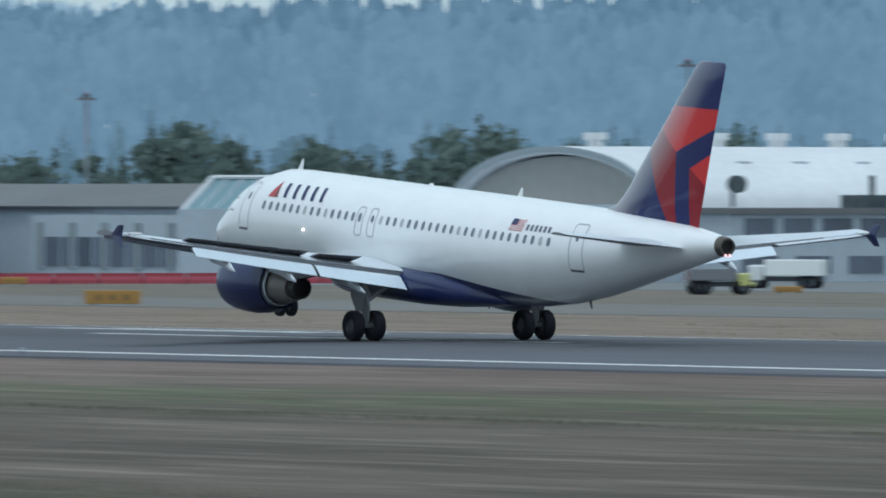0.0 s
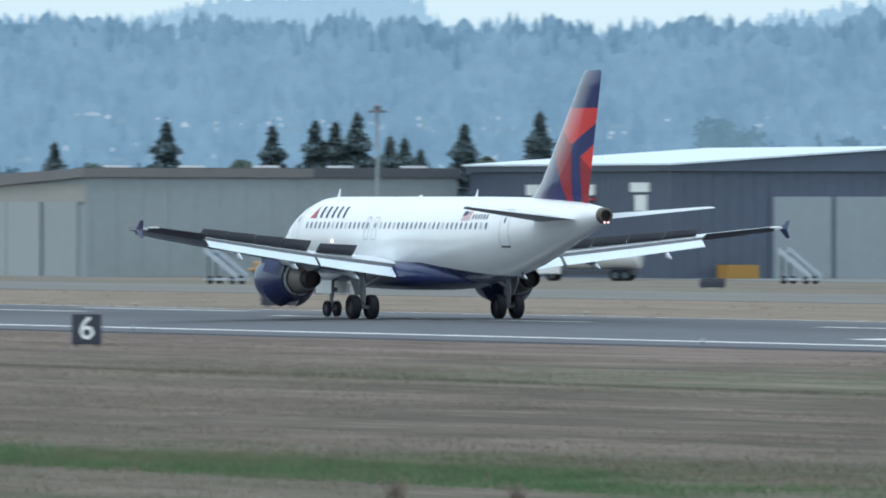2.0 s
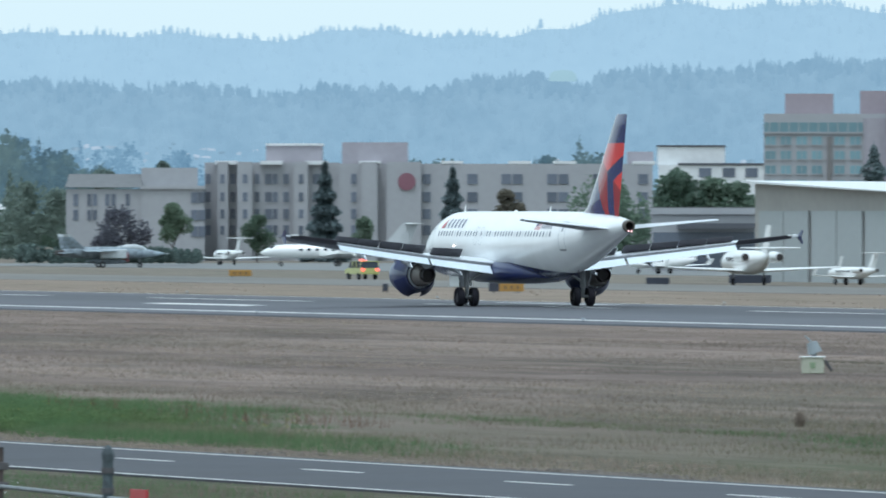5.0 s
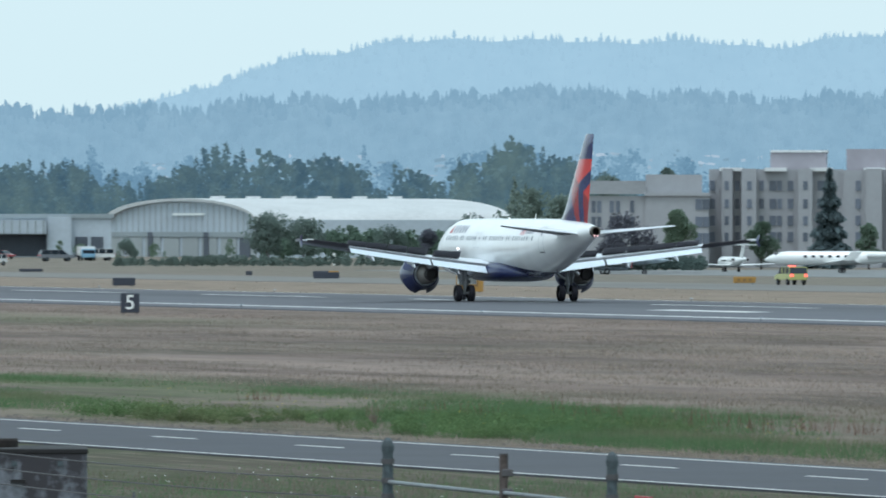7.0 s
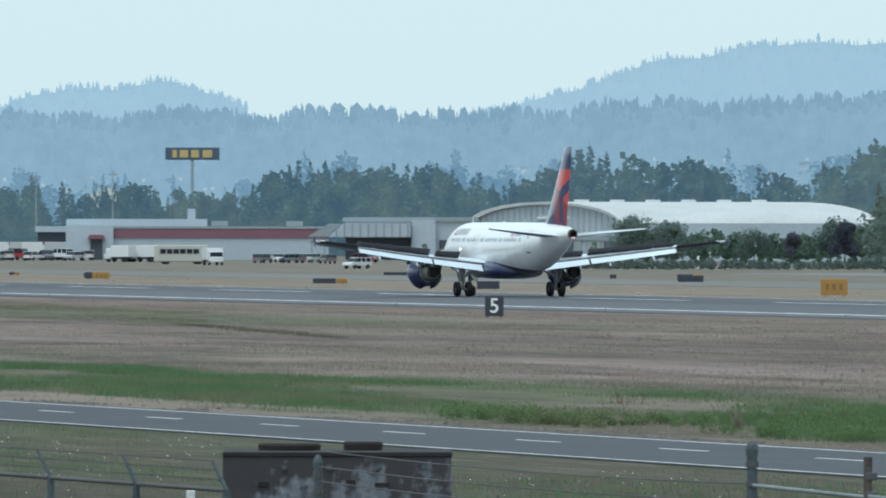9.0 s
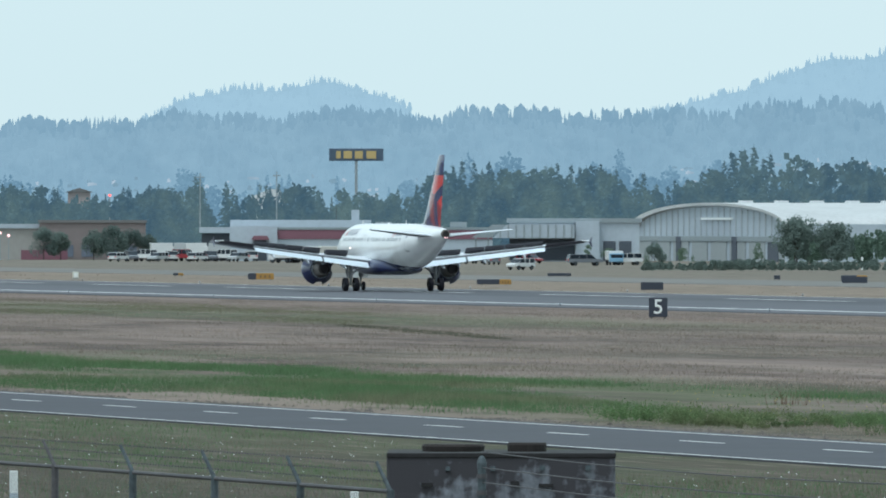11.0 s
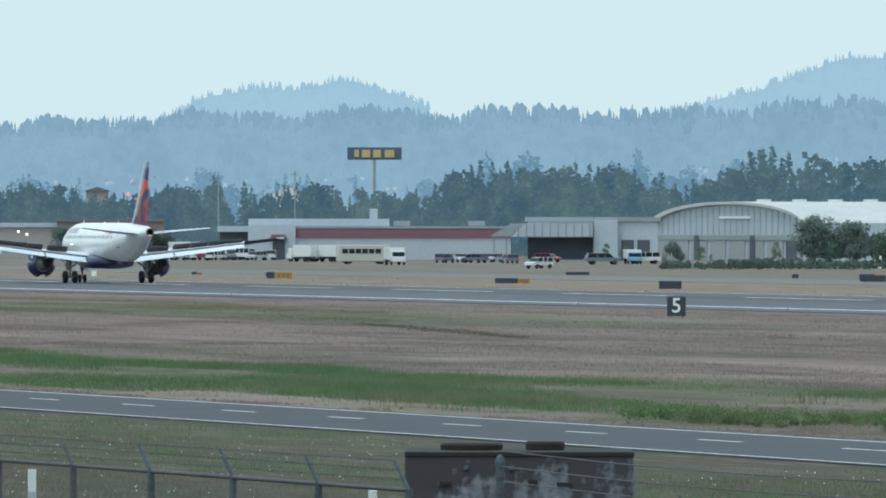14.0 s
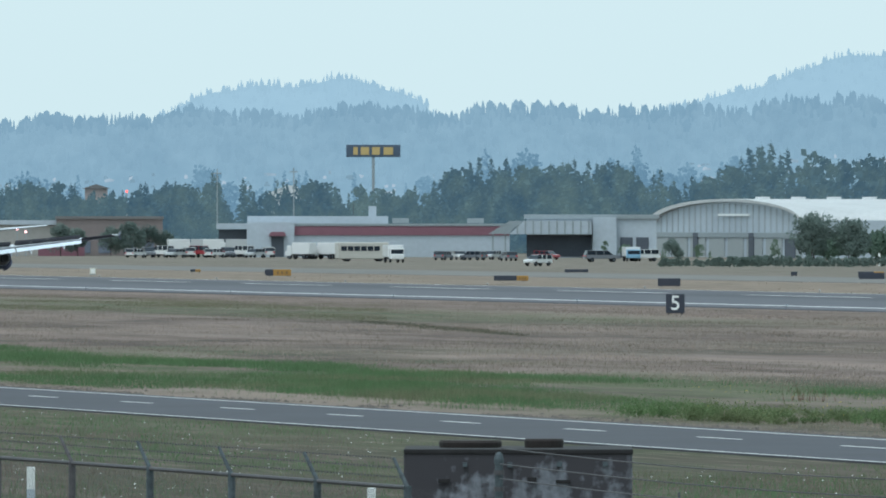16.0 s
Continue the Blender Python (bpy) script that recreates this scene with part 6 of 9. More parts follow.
# ---- trees ----
def leaf_material(name, a, b):
    m = bpy.data.materials.new(name)
    m.use_nodes = True
    nt = m.node_tree
    bs = nt.nodes["Principled BSDF"]
    bs.inputs["Roughness"].default_value = 0.8
    bs.inputs["Specular IOR Level"].default_value = 0.15
    geo, oi = nt.nodes.new("ShaderNodeNewGeometry"), nt.nodes.new("ShaderNodeObjectInfo")
    add = nt.nodes.new("ShaderNodeMath")
    add.operation = "MULTIPLY_ADD"
    add.inputs[1].default_value = 0.55
    nt.links.new(geo.outputs["Random Per Island"], add.inputs[0])
    nt.links.new(oi.outputs["Random"], add.inputs[2])
    half = nt.nodes.new("ShaderNodeMath")
    half.operation = "MULTIPLY"
    half.inputs[1].default_value = 0.65
    nt.links.new(add.outputs[0], half.inputs[0])
    mix = nt.nodes.new("ShaderNodeMix")
    mix.data_type = "RGBA"
    nt.links.new(half.outputs[0], mix.inputs[0])
    mix.inputs[6].default_value, mix.inputs[7].default_value = (*a, 1), (*b, 1)
    nt.links.new(mix.outputs[2], bs.inputs["Base Color"])
    # thin leaves let light through
    thin, both = nt.nodes.new("ShaderNodeBsdfTranslucent"), nt.nodes.new("ShaderNodeMixShader")
    both.inputs[0].default_value = 0.4
    nt.links.new(mix.outputs[2], thin.inputs["Color"])
    nt.links.new(bs.outputs[0], both.inputs[1])
    nt.links.new(thin.outputs[0], both.inputs[2])
    nt.links.new(both.outputs[0], nt.nodes["Material Output"].inputs[0])
    return m


BARK = mat("tree_bark", (0.07, 0.06, 0.055), 0.9, var=0.2, scale=2)
# needle and leaf colours are lifted and blued, haze put into them
LEAF_CONIFER = leaf_material("conifer_needles", (0.126, 0.168, 0.184), (0.172, 0.220, 0.224))
LEAF_GREEN = leaf_material("broad_leaves", (0.120, 0.178, 0.140), (0.185, 0.246, 0.176))
LEAF_DULL = leaf_material("dull_olive_leaves", (0.138, 0.186, 0.178), (0.196, 0.246, 0.210))
LEAF_PLUM = leaf_material("plum_leaves", (0.080, 0.088, 0.115), (0.115, 0.118, 0.142))
LEAF_RUST = leaf_material("rusty_leaves", (0.130, 0.125, 0.105), (0.190, 0.175, 0.135))
# belt woods glow a little: haze is painted into colour and emission
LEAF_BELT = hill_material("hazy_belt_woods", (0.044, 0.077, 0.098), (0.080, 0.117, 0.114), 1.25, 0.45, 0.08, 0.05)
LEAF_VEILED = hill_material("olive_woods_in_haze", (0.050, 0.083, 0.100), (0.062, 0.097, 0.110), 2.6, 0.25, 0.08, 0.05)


def leaf_quads(rnd, verts, faces, c, r, n, size, flat=0.8):
    """Small leaf clumps: tilted four-sided scraps round a centre."""
    for _ in range(n):
        d = Vector((rnd.gauss(0, 1), rnd.gauss(0, 1), rnd.gauss(0, 1) * flat)).normalized() * r * rnd.uniform(0.55, 1.05)
        u = Vector((rnd.gauss(0, 1), rnd.gauss(0, 1), rnd.gauss(0, 1))).normalized()
        v = u.orthogonal().normalized()
        s = size * rnd.uniform(0.6, 1.4)
        o = len(verts)
        p = c + d
        verts.extend([p - u * s, p + v * s * 0.8, p + u * s, p - v * s * 0.7 + Vector((0, 0, s * 0.3))])
        faces.append((o, o + 1, o + 2, o + 3))


def conifer_crown(rnd, verts, faces, base, hgt, width, n, leaf=0.026):
    """Sprays of needles round a tapering axis, drooping outwards, with a ragged edge."""
    for k in range(n):
        f = (k + rnd.random()) / n
        f = 1 - (1 - f) ** 0.75 if k % 3 else f
        whorl = 0.8 + 0.25 * math.sin(f * 40 + base.x)
        rad = (width / 2 * (1 - f) ** 0.85 + 0.01 * hgt) * whorl * rnd.uniform(0.35, 1.1)
        a = rnd.uniform(0, 2 * math.pi)
        out = Vector((math.cos(a), math.sin(a), 0))
        c = base + out * rad + Vector((0, 0, hgt * (0.06 + 0.92 * f) - rad * 0.25))
        u = (out + Vector((rnd.gauss(0, 0.5), rnd.gauss(0, 0.5), rnd.gauss(-0.25, 0.45)))).normalized()
        v = u.orthogonal().normalized() if k % 2 else u.cross(Vector((0, 0, 1))).normalized()
        s = hgt * leaf * rnd.uniform(0.6, 1.5) * (1.2 - 0.7 * f)
        o = len(verts)
        verts.extend([c - u * s * 1.3, c + v * s * 0.8, c + u * s * 1.3, c - v * s * 0.8 - Vector((0, 0, s * 0.3))])
        faces.append((o, o + 1, o + 2, o + 3))
    o = len(verts)
    verts.extend([base + Vector((-0.012 * hgt, 0, hgt * 0.93)), base + Vector((0.012 * hgt, 0, hgt * 0.93)), base + Vector((0, 0, hgt * 1.03))])
    faces.append((o, o + 1, o + 2))


def broad_crown(rnd, verts, faces, base, hgt, width, n, leaf=0.026):
    lumps = []
    for k in range(9):
        a, f = rnd.uniform(0, 2 * math.pi), rnd.uniform(0.28, 0.86)
        spread = width / 2 * math.sin(math.pi * min(1, 0.12 + f * 0.85)) * rnd.uniform(0.35, 0.8)
        lumps.append((base + Vector((spread * math.cos(a), spread * math.sin(a), hgt * f)), width * rnd.uniform(0.15, 0.26)))
    lumps.append((base + Vector((0, 0, hgt * 0.6)), width * 0.32))
    lumps.append((base + Vector((0, 0, hgt * 0.84)), width * 0.19))
    for c, r in lumps:
        leaf_quads(rnd, verts, faces, c, r, n // len(lumps), hgt * leaf)


def tree_mesh(name, seed, kind, hgt, width, leaves):
    rnd = random.Random(seed)
    verts, faces = [], []
    (conifer_crown if kind == "conifer" else broad_crown)(rnd, verts, faces, Vector((0, 0, 0)), hgt, width, leaves)
    me = bpy.data.meshes.new("crown")
    me.from_pydata(verts, [], faces)
    return me


def tree(kind, leaf, bearing, rng, hgt, width, seed, label):
    e = empty("conifer_tree" if kind == "conifer" else "broadleaf_tree", facing(bearing, rng, seed * 37 % 360), label, "tree")
    me = tree_mesh("crown", seed, kind, hgt, width, 2600 if kind == "conifer" else 3000)
    me.materials.append(leaf)
    cr = new("crown", me)
    cr.parent = e
    bm = bmesh.new()
    top = hgt * (0.9 if kind == "conifer" else 0.55)
    tube(bm, (0, 0, -0.3), (0, 0, top), hgt * 0.022, hgt * 0.006, 7)
    if kind != "conifer":
        rnd = random.Random(seed + 5)
        for k in range(5):
            a = k * 1.3 + rnd.random()
            tube(bm, (0, 0, hgt * (0.22 + 0.06 * k)), (width * 0.3 * math.cos(a), width * 0.3 * math.sin(a), hgt * (0.5 + 0.06 * k)), hgt * 0.010, hgt * 0.003, 5)
    part("trunk", fix(bm), BARK, e)
    return e


SEED = [100]


def grove(kind, leaf, label, items):
    """Trees as (bearing, range, height, width)."""
    for b, r, hgt, w in items:
        SEED[0] += 1
        tree(kind, leaf, b, r, hgt, w, SEED[0], label)


grove("conifer", LEAF_CONIFER, "dark pointed conifer behind the hangars", [
    (67.490, 1130, 11.8, 8.5),
    (66.965, 1130, 13.8, 9.9),
    (66.468, 1130, 13.4, 9.6),
    (66.266, 1130, 13.9, 10.0),
    (66.170, 1130, 13.8, 9.9),
    (66.069, 1130, 14.6, 10.5),
    (65.915, 1130, 12.4, 8.9),
    (65.846, 1130, 12.3, 8.9),
    (65.769, 1130, 11.2, 8.1),
    (65.564, 1130, 13.6, 9.8),
    (65.210, 1130, 14.7, 10.6),
    (68.624, 1250, 12.8, 9.2),
    (68.013, 1250, 11.8, 8.5),
    (67.933, 1250, 11.5, 8.3),
    (68.252, 1250, 10.6, 7.6),
    (69.776, 1300, 13.8, 9.9),
    (69.212, 1300, 12.9, 9.3),
    (68.003, 1200, 11.5, 8.3),
    (68.242, 1200, 10.3, 7.4),
])
grove("conifer", LEAF_CONIFER, "dark pointed conifer behind the hangars", [
    (68.149, 1200, 10.2, 7.3),
    (61.917, 1020, 14.6, 10.5),
    (61.957, 1020, 13.2, 9.5),
    (61.837, 1020, 13.2, 9.5),
    (63.262, 1150, 12.5, 9.0),
    (63.156, 1150, 12.6, 9.1),
    (63.023, 1150, 12.1, 8.7),
    (62.903, 1150, 12.5, 9.0),
    (62.717, 1150, 12.0, 8.6),
    (63.342, 1150, 12.2, 8.8),
    (62.987, 1150, 12.6, 9.1),
    (62.900, 1150, 12.7, 9.1),
    (62.714, 1150, 12.2, 8.8),
    (72.356, 1600, 13.4, 5.8),
    (71.753, 1600, 12.7, 5.3),
    (72.357, 1600, 13.5, 5.7),
    (71.759, 1600, 12.8, 5.4),
    (71.333, 1600, 6.2, 2.6),
])
grove("broad", LEAF_DULL, "dull green broadleaf tree behind the terminal", [
    (62.276, 1030, 14.4, 7.6),
    (62.395, 1030, 13.2, 4.8),
    (62.129, 1030, 13.0, 4.3),
    (62.318, 1030, 14.6, 8.1),
    (67.323, 1150, 10.5, 2.7),
    (66.606, 1150, 11.1, 3.2),
    (65.463, 1150, 11.5, 3.7),
    (66.604, 1130, 11.0, 3.4),
    (69.505, 1300, 11.0, 2.7),
    (67.312, 1200, 10.9, 3.3),
    (73.407, 1900, 14.3, 6.2),
    (73.114, 1900, 16.2, 4.4),
])
grove("broad", LEAF_GREEN, "leafy green tree beside low buildings", [
    (71.014, 1500, 10.2, 12.4),
    (73.069, 1580, 8.0, 5.4),
    (72.676, 1580, 6.5, 4.4),
    (70.696, 1700, 13.3, 8.7),
    (70.550, 1700, 12.2, 7.1),
    (70.403, 1700, 11.7, 7.1),
    (72.171, 1580, 6.4, 3.7),
])
grove("broad", LEAF_DULL, "dull green tree beside a pale hangar", [
    (75.003, 1950, 7.6, 8.7),
    (74.830, 1950, 6.7, 7.2),
    (75.661, 1950, 3.6, 4.0),
    (74.994, 1960, 7.7, 6.4),
    (74.807, 1960, 6.3, 6.4),
    (74.422, 1960, 5.4, 7.3),
    (74.064, 1960, 7.2, 7.3),
])
grove("broad", LEAF_PLUM, "dark plum-leaved tree beside low buildings", [
    (73.340, 1590, 7.1, 8.1),
    (73.997, 1955, 6.9, 5.4),
    (74.250, 1955, 5.0, 4.5),
])
grove("broad", LEAF_DULL, "dull green tree before a low brown store", [
    (78.535, 2225, 6.0, 6.2),
    (78.455, 2228, 5.2, 4.6),
    (78.300, 2225, 5.4, 6.0),
    (78.205, 2222, 6.2, 6.4),
    (78.125, 2226, 5.6, 5.8),
    (78.045, 2228, 4.8, 4.6),
])
grove("broad", LEAF_RUST, "thin rusty-brown tree before a beige block", [
    (71.506, 1610, 10.2, 6.0),
    (71.512, 1610, 10.2, 3.0),
])


def belt(name, b0, b1, r0, r1, count, h0, h1, leaf, seed, label, conifers=0.45, dense=1.0):
    """A far belt of wood: real trees, too many to count."""
    rnd = random.Random(seed)
    verts, faces = [], []
    for _ in range(count):
        b, r = rnd.uniform(b0, b1), rnd.uniform(r0, r1)
        hgt = rnd.uniform(h0, h1) * float(np.interp(b, (75.0, 76.2, 77.0, 78.5), (1.16, 1.12, 0.88, 0.86))) * (1 + 0.15 * math.sin(b * 7.0) * math.sin(b * 2.3 + 1))
        base = at(b, r, GROUND_Z)
        if rnd.random() < conifers:
            conifer_crown(rnd, verts, faces, base, hgt, hgt * rnd.uniform(0.26, 0.42), int(360 * dense), 0.026 / dense ** 0.7)
        else:
            broad_crown(rnd, verts, faces, base, hgt, hgt * rnd.uniform(0.42, 0.66), int(520 * dense), 0.026 / dense ** 0.7)
    me = bpy.data.meshes.new(name)
    me.from_pydata(verts, [], faces)
    me.materials.append(leaf)
    tagged(new(name, me), label, "woods", kind="stuff")


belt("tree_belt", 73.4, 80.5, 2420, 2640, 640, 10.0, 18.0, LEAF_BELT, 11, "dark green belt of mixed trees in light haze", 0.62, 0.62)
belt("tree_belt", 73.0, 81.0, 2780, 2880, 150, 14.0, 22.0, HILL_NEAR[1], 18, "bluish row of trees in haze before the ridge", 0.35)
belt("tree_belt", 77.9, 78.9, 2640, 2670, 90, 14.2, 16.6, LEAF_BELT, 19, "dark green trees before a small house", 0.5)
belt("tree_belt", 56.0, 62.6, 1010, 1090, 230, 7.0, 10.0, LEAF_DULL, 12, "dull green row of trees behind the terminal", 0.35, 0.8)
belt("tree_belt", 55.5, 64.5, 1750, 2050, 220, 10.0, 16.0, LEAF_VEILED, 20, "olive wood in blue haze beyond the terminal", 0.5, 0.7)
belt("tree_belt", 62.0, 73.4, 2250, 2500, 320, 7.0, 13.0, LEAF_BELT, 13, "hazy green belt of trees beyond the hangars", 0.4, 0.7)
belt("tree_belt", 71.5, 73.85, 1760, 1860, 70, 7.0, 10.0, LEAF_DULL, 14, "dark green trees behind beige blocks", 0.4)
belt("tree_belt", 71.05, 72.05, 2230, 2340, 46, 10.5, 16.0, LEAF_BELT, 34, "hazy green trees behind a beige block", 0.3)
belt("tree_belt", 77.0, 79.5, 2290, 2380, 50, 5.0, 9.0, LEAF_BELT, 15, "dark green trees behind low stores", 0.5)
belt("shrub_row", 73.2, 75.02, 1975, 2020, 300, 2.2, 5.2, LEAF_GREEN, 16, "green shrubs along an airfield fence", 0.1, 0.3)
belt("shrub_row", 75.02, 76.0, 1980, 2020, 14, 1.5, 3.0, LEAF_GREEN, 17, "low green shrubs along an airfield fence", 0.1)


belt("hedge", 73.7, 75.72, 1612, 1636, 420, 0.9, 1.5, LEAF_DULL, 27, "dark low hedge along an airfield fence", 0.0, 0.22)
belt("hedge", 72.95, 73.80, 1462, 1476, 330, 1.3, 2.2, LEAF_DULL, 28, "dark low hedge behind parked jets", 0.0, 0.22)


# ---- signs and small things on the field ----
def text_mesh(body, size):
    """Letters from the built-in font, as a mesh centred on its origin, upright and facing local -y."""
    cu = bpy.data.curves.new("sign_text", "FONT")
    cu.body, cu.size, cu.align_x, cu.align_y, cu.extrude, cu.offset = body, size, "CENTER", "CENTER", 0.02, 0.012
    ob = bpy.data.objects.new("sign_text", cu)
    me = bpy.data.meshes.new_from_object(ob)
    bpy.data.objects.remove(ob)
    me.transform(pose(0, 0, 0, 90, 0, 0))
    return me


def distance_sign(bearing, rng, digit):
    h = empty("distance_sign", facing(bearing, rng), "black runway distance sign with a white %s" % digit, "sign", "runway distance signs")
    part("panel", bevel_box(-0.6, 0.6, -0.12, 0.22, 0.12, 1.36, 0.03), SIGN_BLACK, h)
    me = text_mesh(digit, 1.32)
    me.materials.append(SIGN_WHITE)
    d = new("digit", me)
    d.parent = h
    d.location = (0.0, -0.135, 0.74)
    tagged(d, "white painted digit")
    for x in (-0.42, 0.42):
        bm = bmesh.new()
        tube(bm, (x, 0.05, 0), (x, 0.05, 0.14), 0.05)
        part("leg", bm, STEEL, h)


distance_sign(67.340, 497, "6")
distance_sign(75.645, 783, "5")


RV_CREAM = mat("cream_door_paint", (0.55, 0.53, 0.45), 0.5, var=0.08)


def field_sign(bearing, rng, w, hgt, split, face):
    """A low airfield sign: split is the share of black panel on its near end."""
    h = empty("taxiway_sign", facing(bearing, rng), "low black airfield sign seen from behind" if face is SIGN_BLACK else "low yellow and black taxiway sign", "sign", "low airfield signs")
    z0 = 0.12
    if split < 1 and face is not SIGN_BLACK:
        part("yellow_panel", bevel_box(-w / 2 + w * split, w / 2, -0.1, 0.15, z0, hgt, 0.03), face, h)
        k = w * (1 - split)
        pieces("legend_bar", [(-w / 2 + w * split + k * f, -0.115, hgt * 0.55, k * 0.12, 0.03, hgt * 0.35) for f in (0.25, 0.5, 0.75)], LEGEND_FAINT, h)
    if split > 0 or face is SIGN_BLACK:
        part("black_panel", bevel_box(-w / 2, -w / 2 + w * (split or 1), -0.1, 0.15, z0, hgt, 0.03), SIGN_BLACK, h)
    for x in (-w * 0.35, w * 0.35):
        part("leg", box_bm(x - 0.04, x + 0.04, -0.02, 0.06, 0, z0 + 0.05), STEEL, h)


for b, r, w, hgt in [
    (75.674, 1130, 2.10, 0.84),
    (76.110, 1459, 2.84, 0.47),
    (74.721, 1282, 2.68, 0.77),
    (70.782, 1065, 1.73, 0.59),
    (72.072, 949, 0.44, 0.70),
    (70.357, 1067, 3.71, 0.84),
    (70.793, 1052, 1.95, 0.68),
    (66.432, 691, 2.02, 0.80),
    (66.188, 787, 2.30, 0.77),
    (69.090, 986, 1.69, 0.59),
    (67.999, 951, 1.94, 0.75),
    (66.433, 693, 2.12, 0.77),
    (64.398, 846, 1.77, 0.59),
    (64.394, 856, 1.75, 0.67),
    (62.677, 676, 2.60, 0.88),
    (75.086, 1368, 0.70, 0.57),
]:
    field_sign(b, r, w, hgt, 1.0, SIGN_BLACK)
for b, r, w, hgt, split in [
    (76.417, 1240, 3.51, 0.63, 0.66),
    (77.515, 1394, 2.97, 0.58, 0.40),
    (77.512, 1355, 2.83, 0.82, 0.30),
    (74.047, 1031, 2.30, 1.48, 0.00),
    (72.755, 1192, 2.21, 0.72, 0.00),
    (71.511, 950, 2.47, 0.71, 0.25),
    (71.503, 944, 2.72, 0.79, 0.30),
    (66.486, 906, 1.60, 0.76, 0.00),
    (60.740, 668, 1.61, 0.74, 0.10),
    (61.151, 811, 1.81, 0.56, 0.00),
    (60.685, 657, 2.99, 0.85, 0.00),
    (57.507, 743, 1.72, 0.48, 0.00),
    (74.724, 1326, 2.83, 0.74, 0.60),
    (77.902, 1467, 1.23, 0.41, 0.50),
]:
    field_sign(b, r, w, hgt, split, SIGN_YELLOW)

h = empty("visibility_sensor", facing(70.062, 455), "white equipment box with a tilted grey sensor hood", "sensor")
part("cabinet", bevel_box(-0.42, 0.42, -0.3, 0.3, 0.0, 0.60, 0.03), mat("cream_cabinet_paint", (0.42, 0.43, 0.34), 0.6, var=0.15, scale=2), h, "weathered cream cabinet")
part("lid", bevel_box(-0.48, 0.48, -0.34, 0.34, 0.60, 0.65, 0.02), SIGN_WHITE, h)
part("plate", box_bm(-0.10, 0.10, -0.33, -0.3, 0.2, 0.42), mat("green_plate", (0.22, 0.30, 0.18), 0.5), h)
bm = bmesh.new()
tube(bm, (0.05, 0, 0.65), (0.05, 0, 0.80), 0.10)
tube(bm, (0.09, 0, 0.76), (-0.04, 0, 1.18), 0.27, 0.20, 14)
tube(bm, (-0.04, 0, 1.18), (-0.30, 0, 1.42), 0.05, 0.02, 8)
part("hood", fix(bm), GREY_WALL, h, "tilted grey sensor hood")
bm = bmesh.new()
tube(bm, (0.45, 0, 0.5), (0.72, 0, 0.1), 0.06)
part("cable_leg", bm, RUST_STEEL, h)


def utility_pole(bearing, rng, hgt):
    """A slim pole with a crossarm, far off above the trees."""
    h = empty("utility_pole", facing(bearing, rng), "slim grey utility pole above the far trees", "pole", "far utility poles")
    bm = bmesh.new()
    tube(bm, (0, 0, 0), (0, 0, hgt), 0.16, 0.10, 8)
    part("pole", bm, GREY_WALL, h)
    part("crossarm", box_bm(-0.8, 0.8, -0.08, 0.08, hgt - 0.9, hgt - 0.72), GREY_WALL, h)


utility_pole(77.800, 2400, 16.7)
utility_pole(77.440, 2400, 17.0)
h = empty("signal_lamp", facing(78.225, 2440), "lit red signal lamp on a slim pole", "light")
bm = bmesh.new()
tube(bm, (0, 0, 0), (0, 0, 12.2), 0.14, 0.09, 8)
part("pole", bm, GREY_WALL, h)
bm = bmesh.new()
bmesh.ops.create_icosphere(bm, subdivisions=2, radius=0.26, matrix=Matrix.Translation((0, 0, 12.4)))
part("lens", bm, LAMP_RED, h, "lit red lens")
for b, hgt in ((78.70, 4.3), (78.74, 4.8)):
    h = empty("street_lamp", facing(b, 2200), "lit street lamp before a low store", "street lamp", "lit street lamps")
    bm = bmesh.new()
    tube(bm, (0, 0, 0), (0, 0, hgt), 0.10, 0.07, 8)
    part("pole", bm, GREY_WALL, h)
    bm = bmesh.new()
    bmesh.ops.create_icosphere(bm, subdivisions=2, radius=0.26, matrix=Matrix.Translation((0, 0, hgt + 0.15)))
    part("lamp_head", bm, LAMP_PINK, h, "lit warm lamp head")
h = empty("equipment_box", facing(78.385, 1403), "small cream equipment box on the grass", "box")
part("housing", bevel_box(-0.36, 0.36, -0.3, 0.3, 0.08, 0.80, 0.04), RV_CREAM, h)
part("plinth", box_bm(-0.4, 0.4, -0.34, 0.34, 0, 0.08), GREY_WALL, h)
part("door", box_bm(-0.24, 0.24, -0.32, -0.302, 0.18, 0.70), SIGN_WHITE, h, "white access door")
h = empty("marker_post", facing(74.686, 1734), "thin white marker post by the fence", "post")
part("stake", bevel_box(-0.16, 0.16, -0.05, 0.05, 0, 1.8, 0.02), SIGN_WHITE, h)


def edge_light(x, y):
    e = empty("edge_light", pose(x, y, -0.3), "small runway edge light", "light", "runway edge lights")
    bm = bmesh.new()
    tube(bm, (0, 0, 0), (0, 0, 0.20), 0.035)
    part("stem", bm, DARK_TRIM, e)
    bm = bmesh.new()
    tube(bm, (0, 0, 0.20), (0, 0, 0.30), 0.06, 0.04, 10)
    part("lens", bm, PALE_WALL, e)
    return e


first_light = edge_light(-330, 215.2)
for k in range(1, 22):
    copy_thing(first_light, pose(-330 - k * 60, 215.2, -0.3))
for k in range(0, 22):
    copy_thing(first_light, pose(-330 - k * 60, 265.9, -0.3))

# red barrier: a line of plastic segments along the apron's edge
barrier = empty("red_barrier", pose(0, 0, 0), "long line of faded red plastic barriers", "barrier")
me = bpy.data.meshes.new("segment")
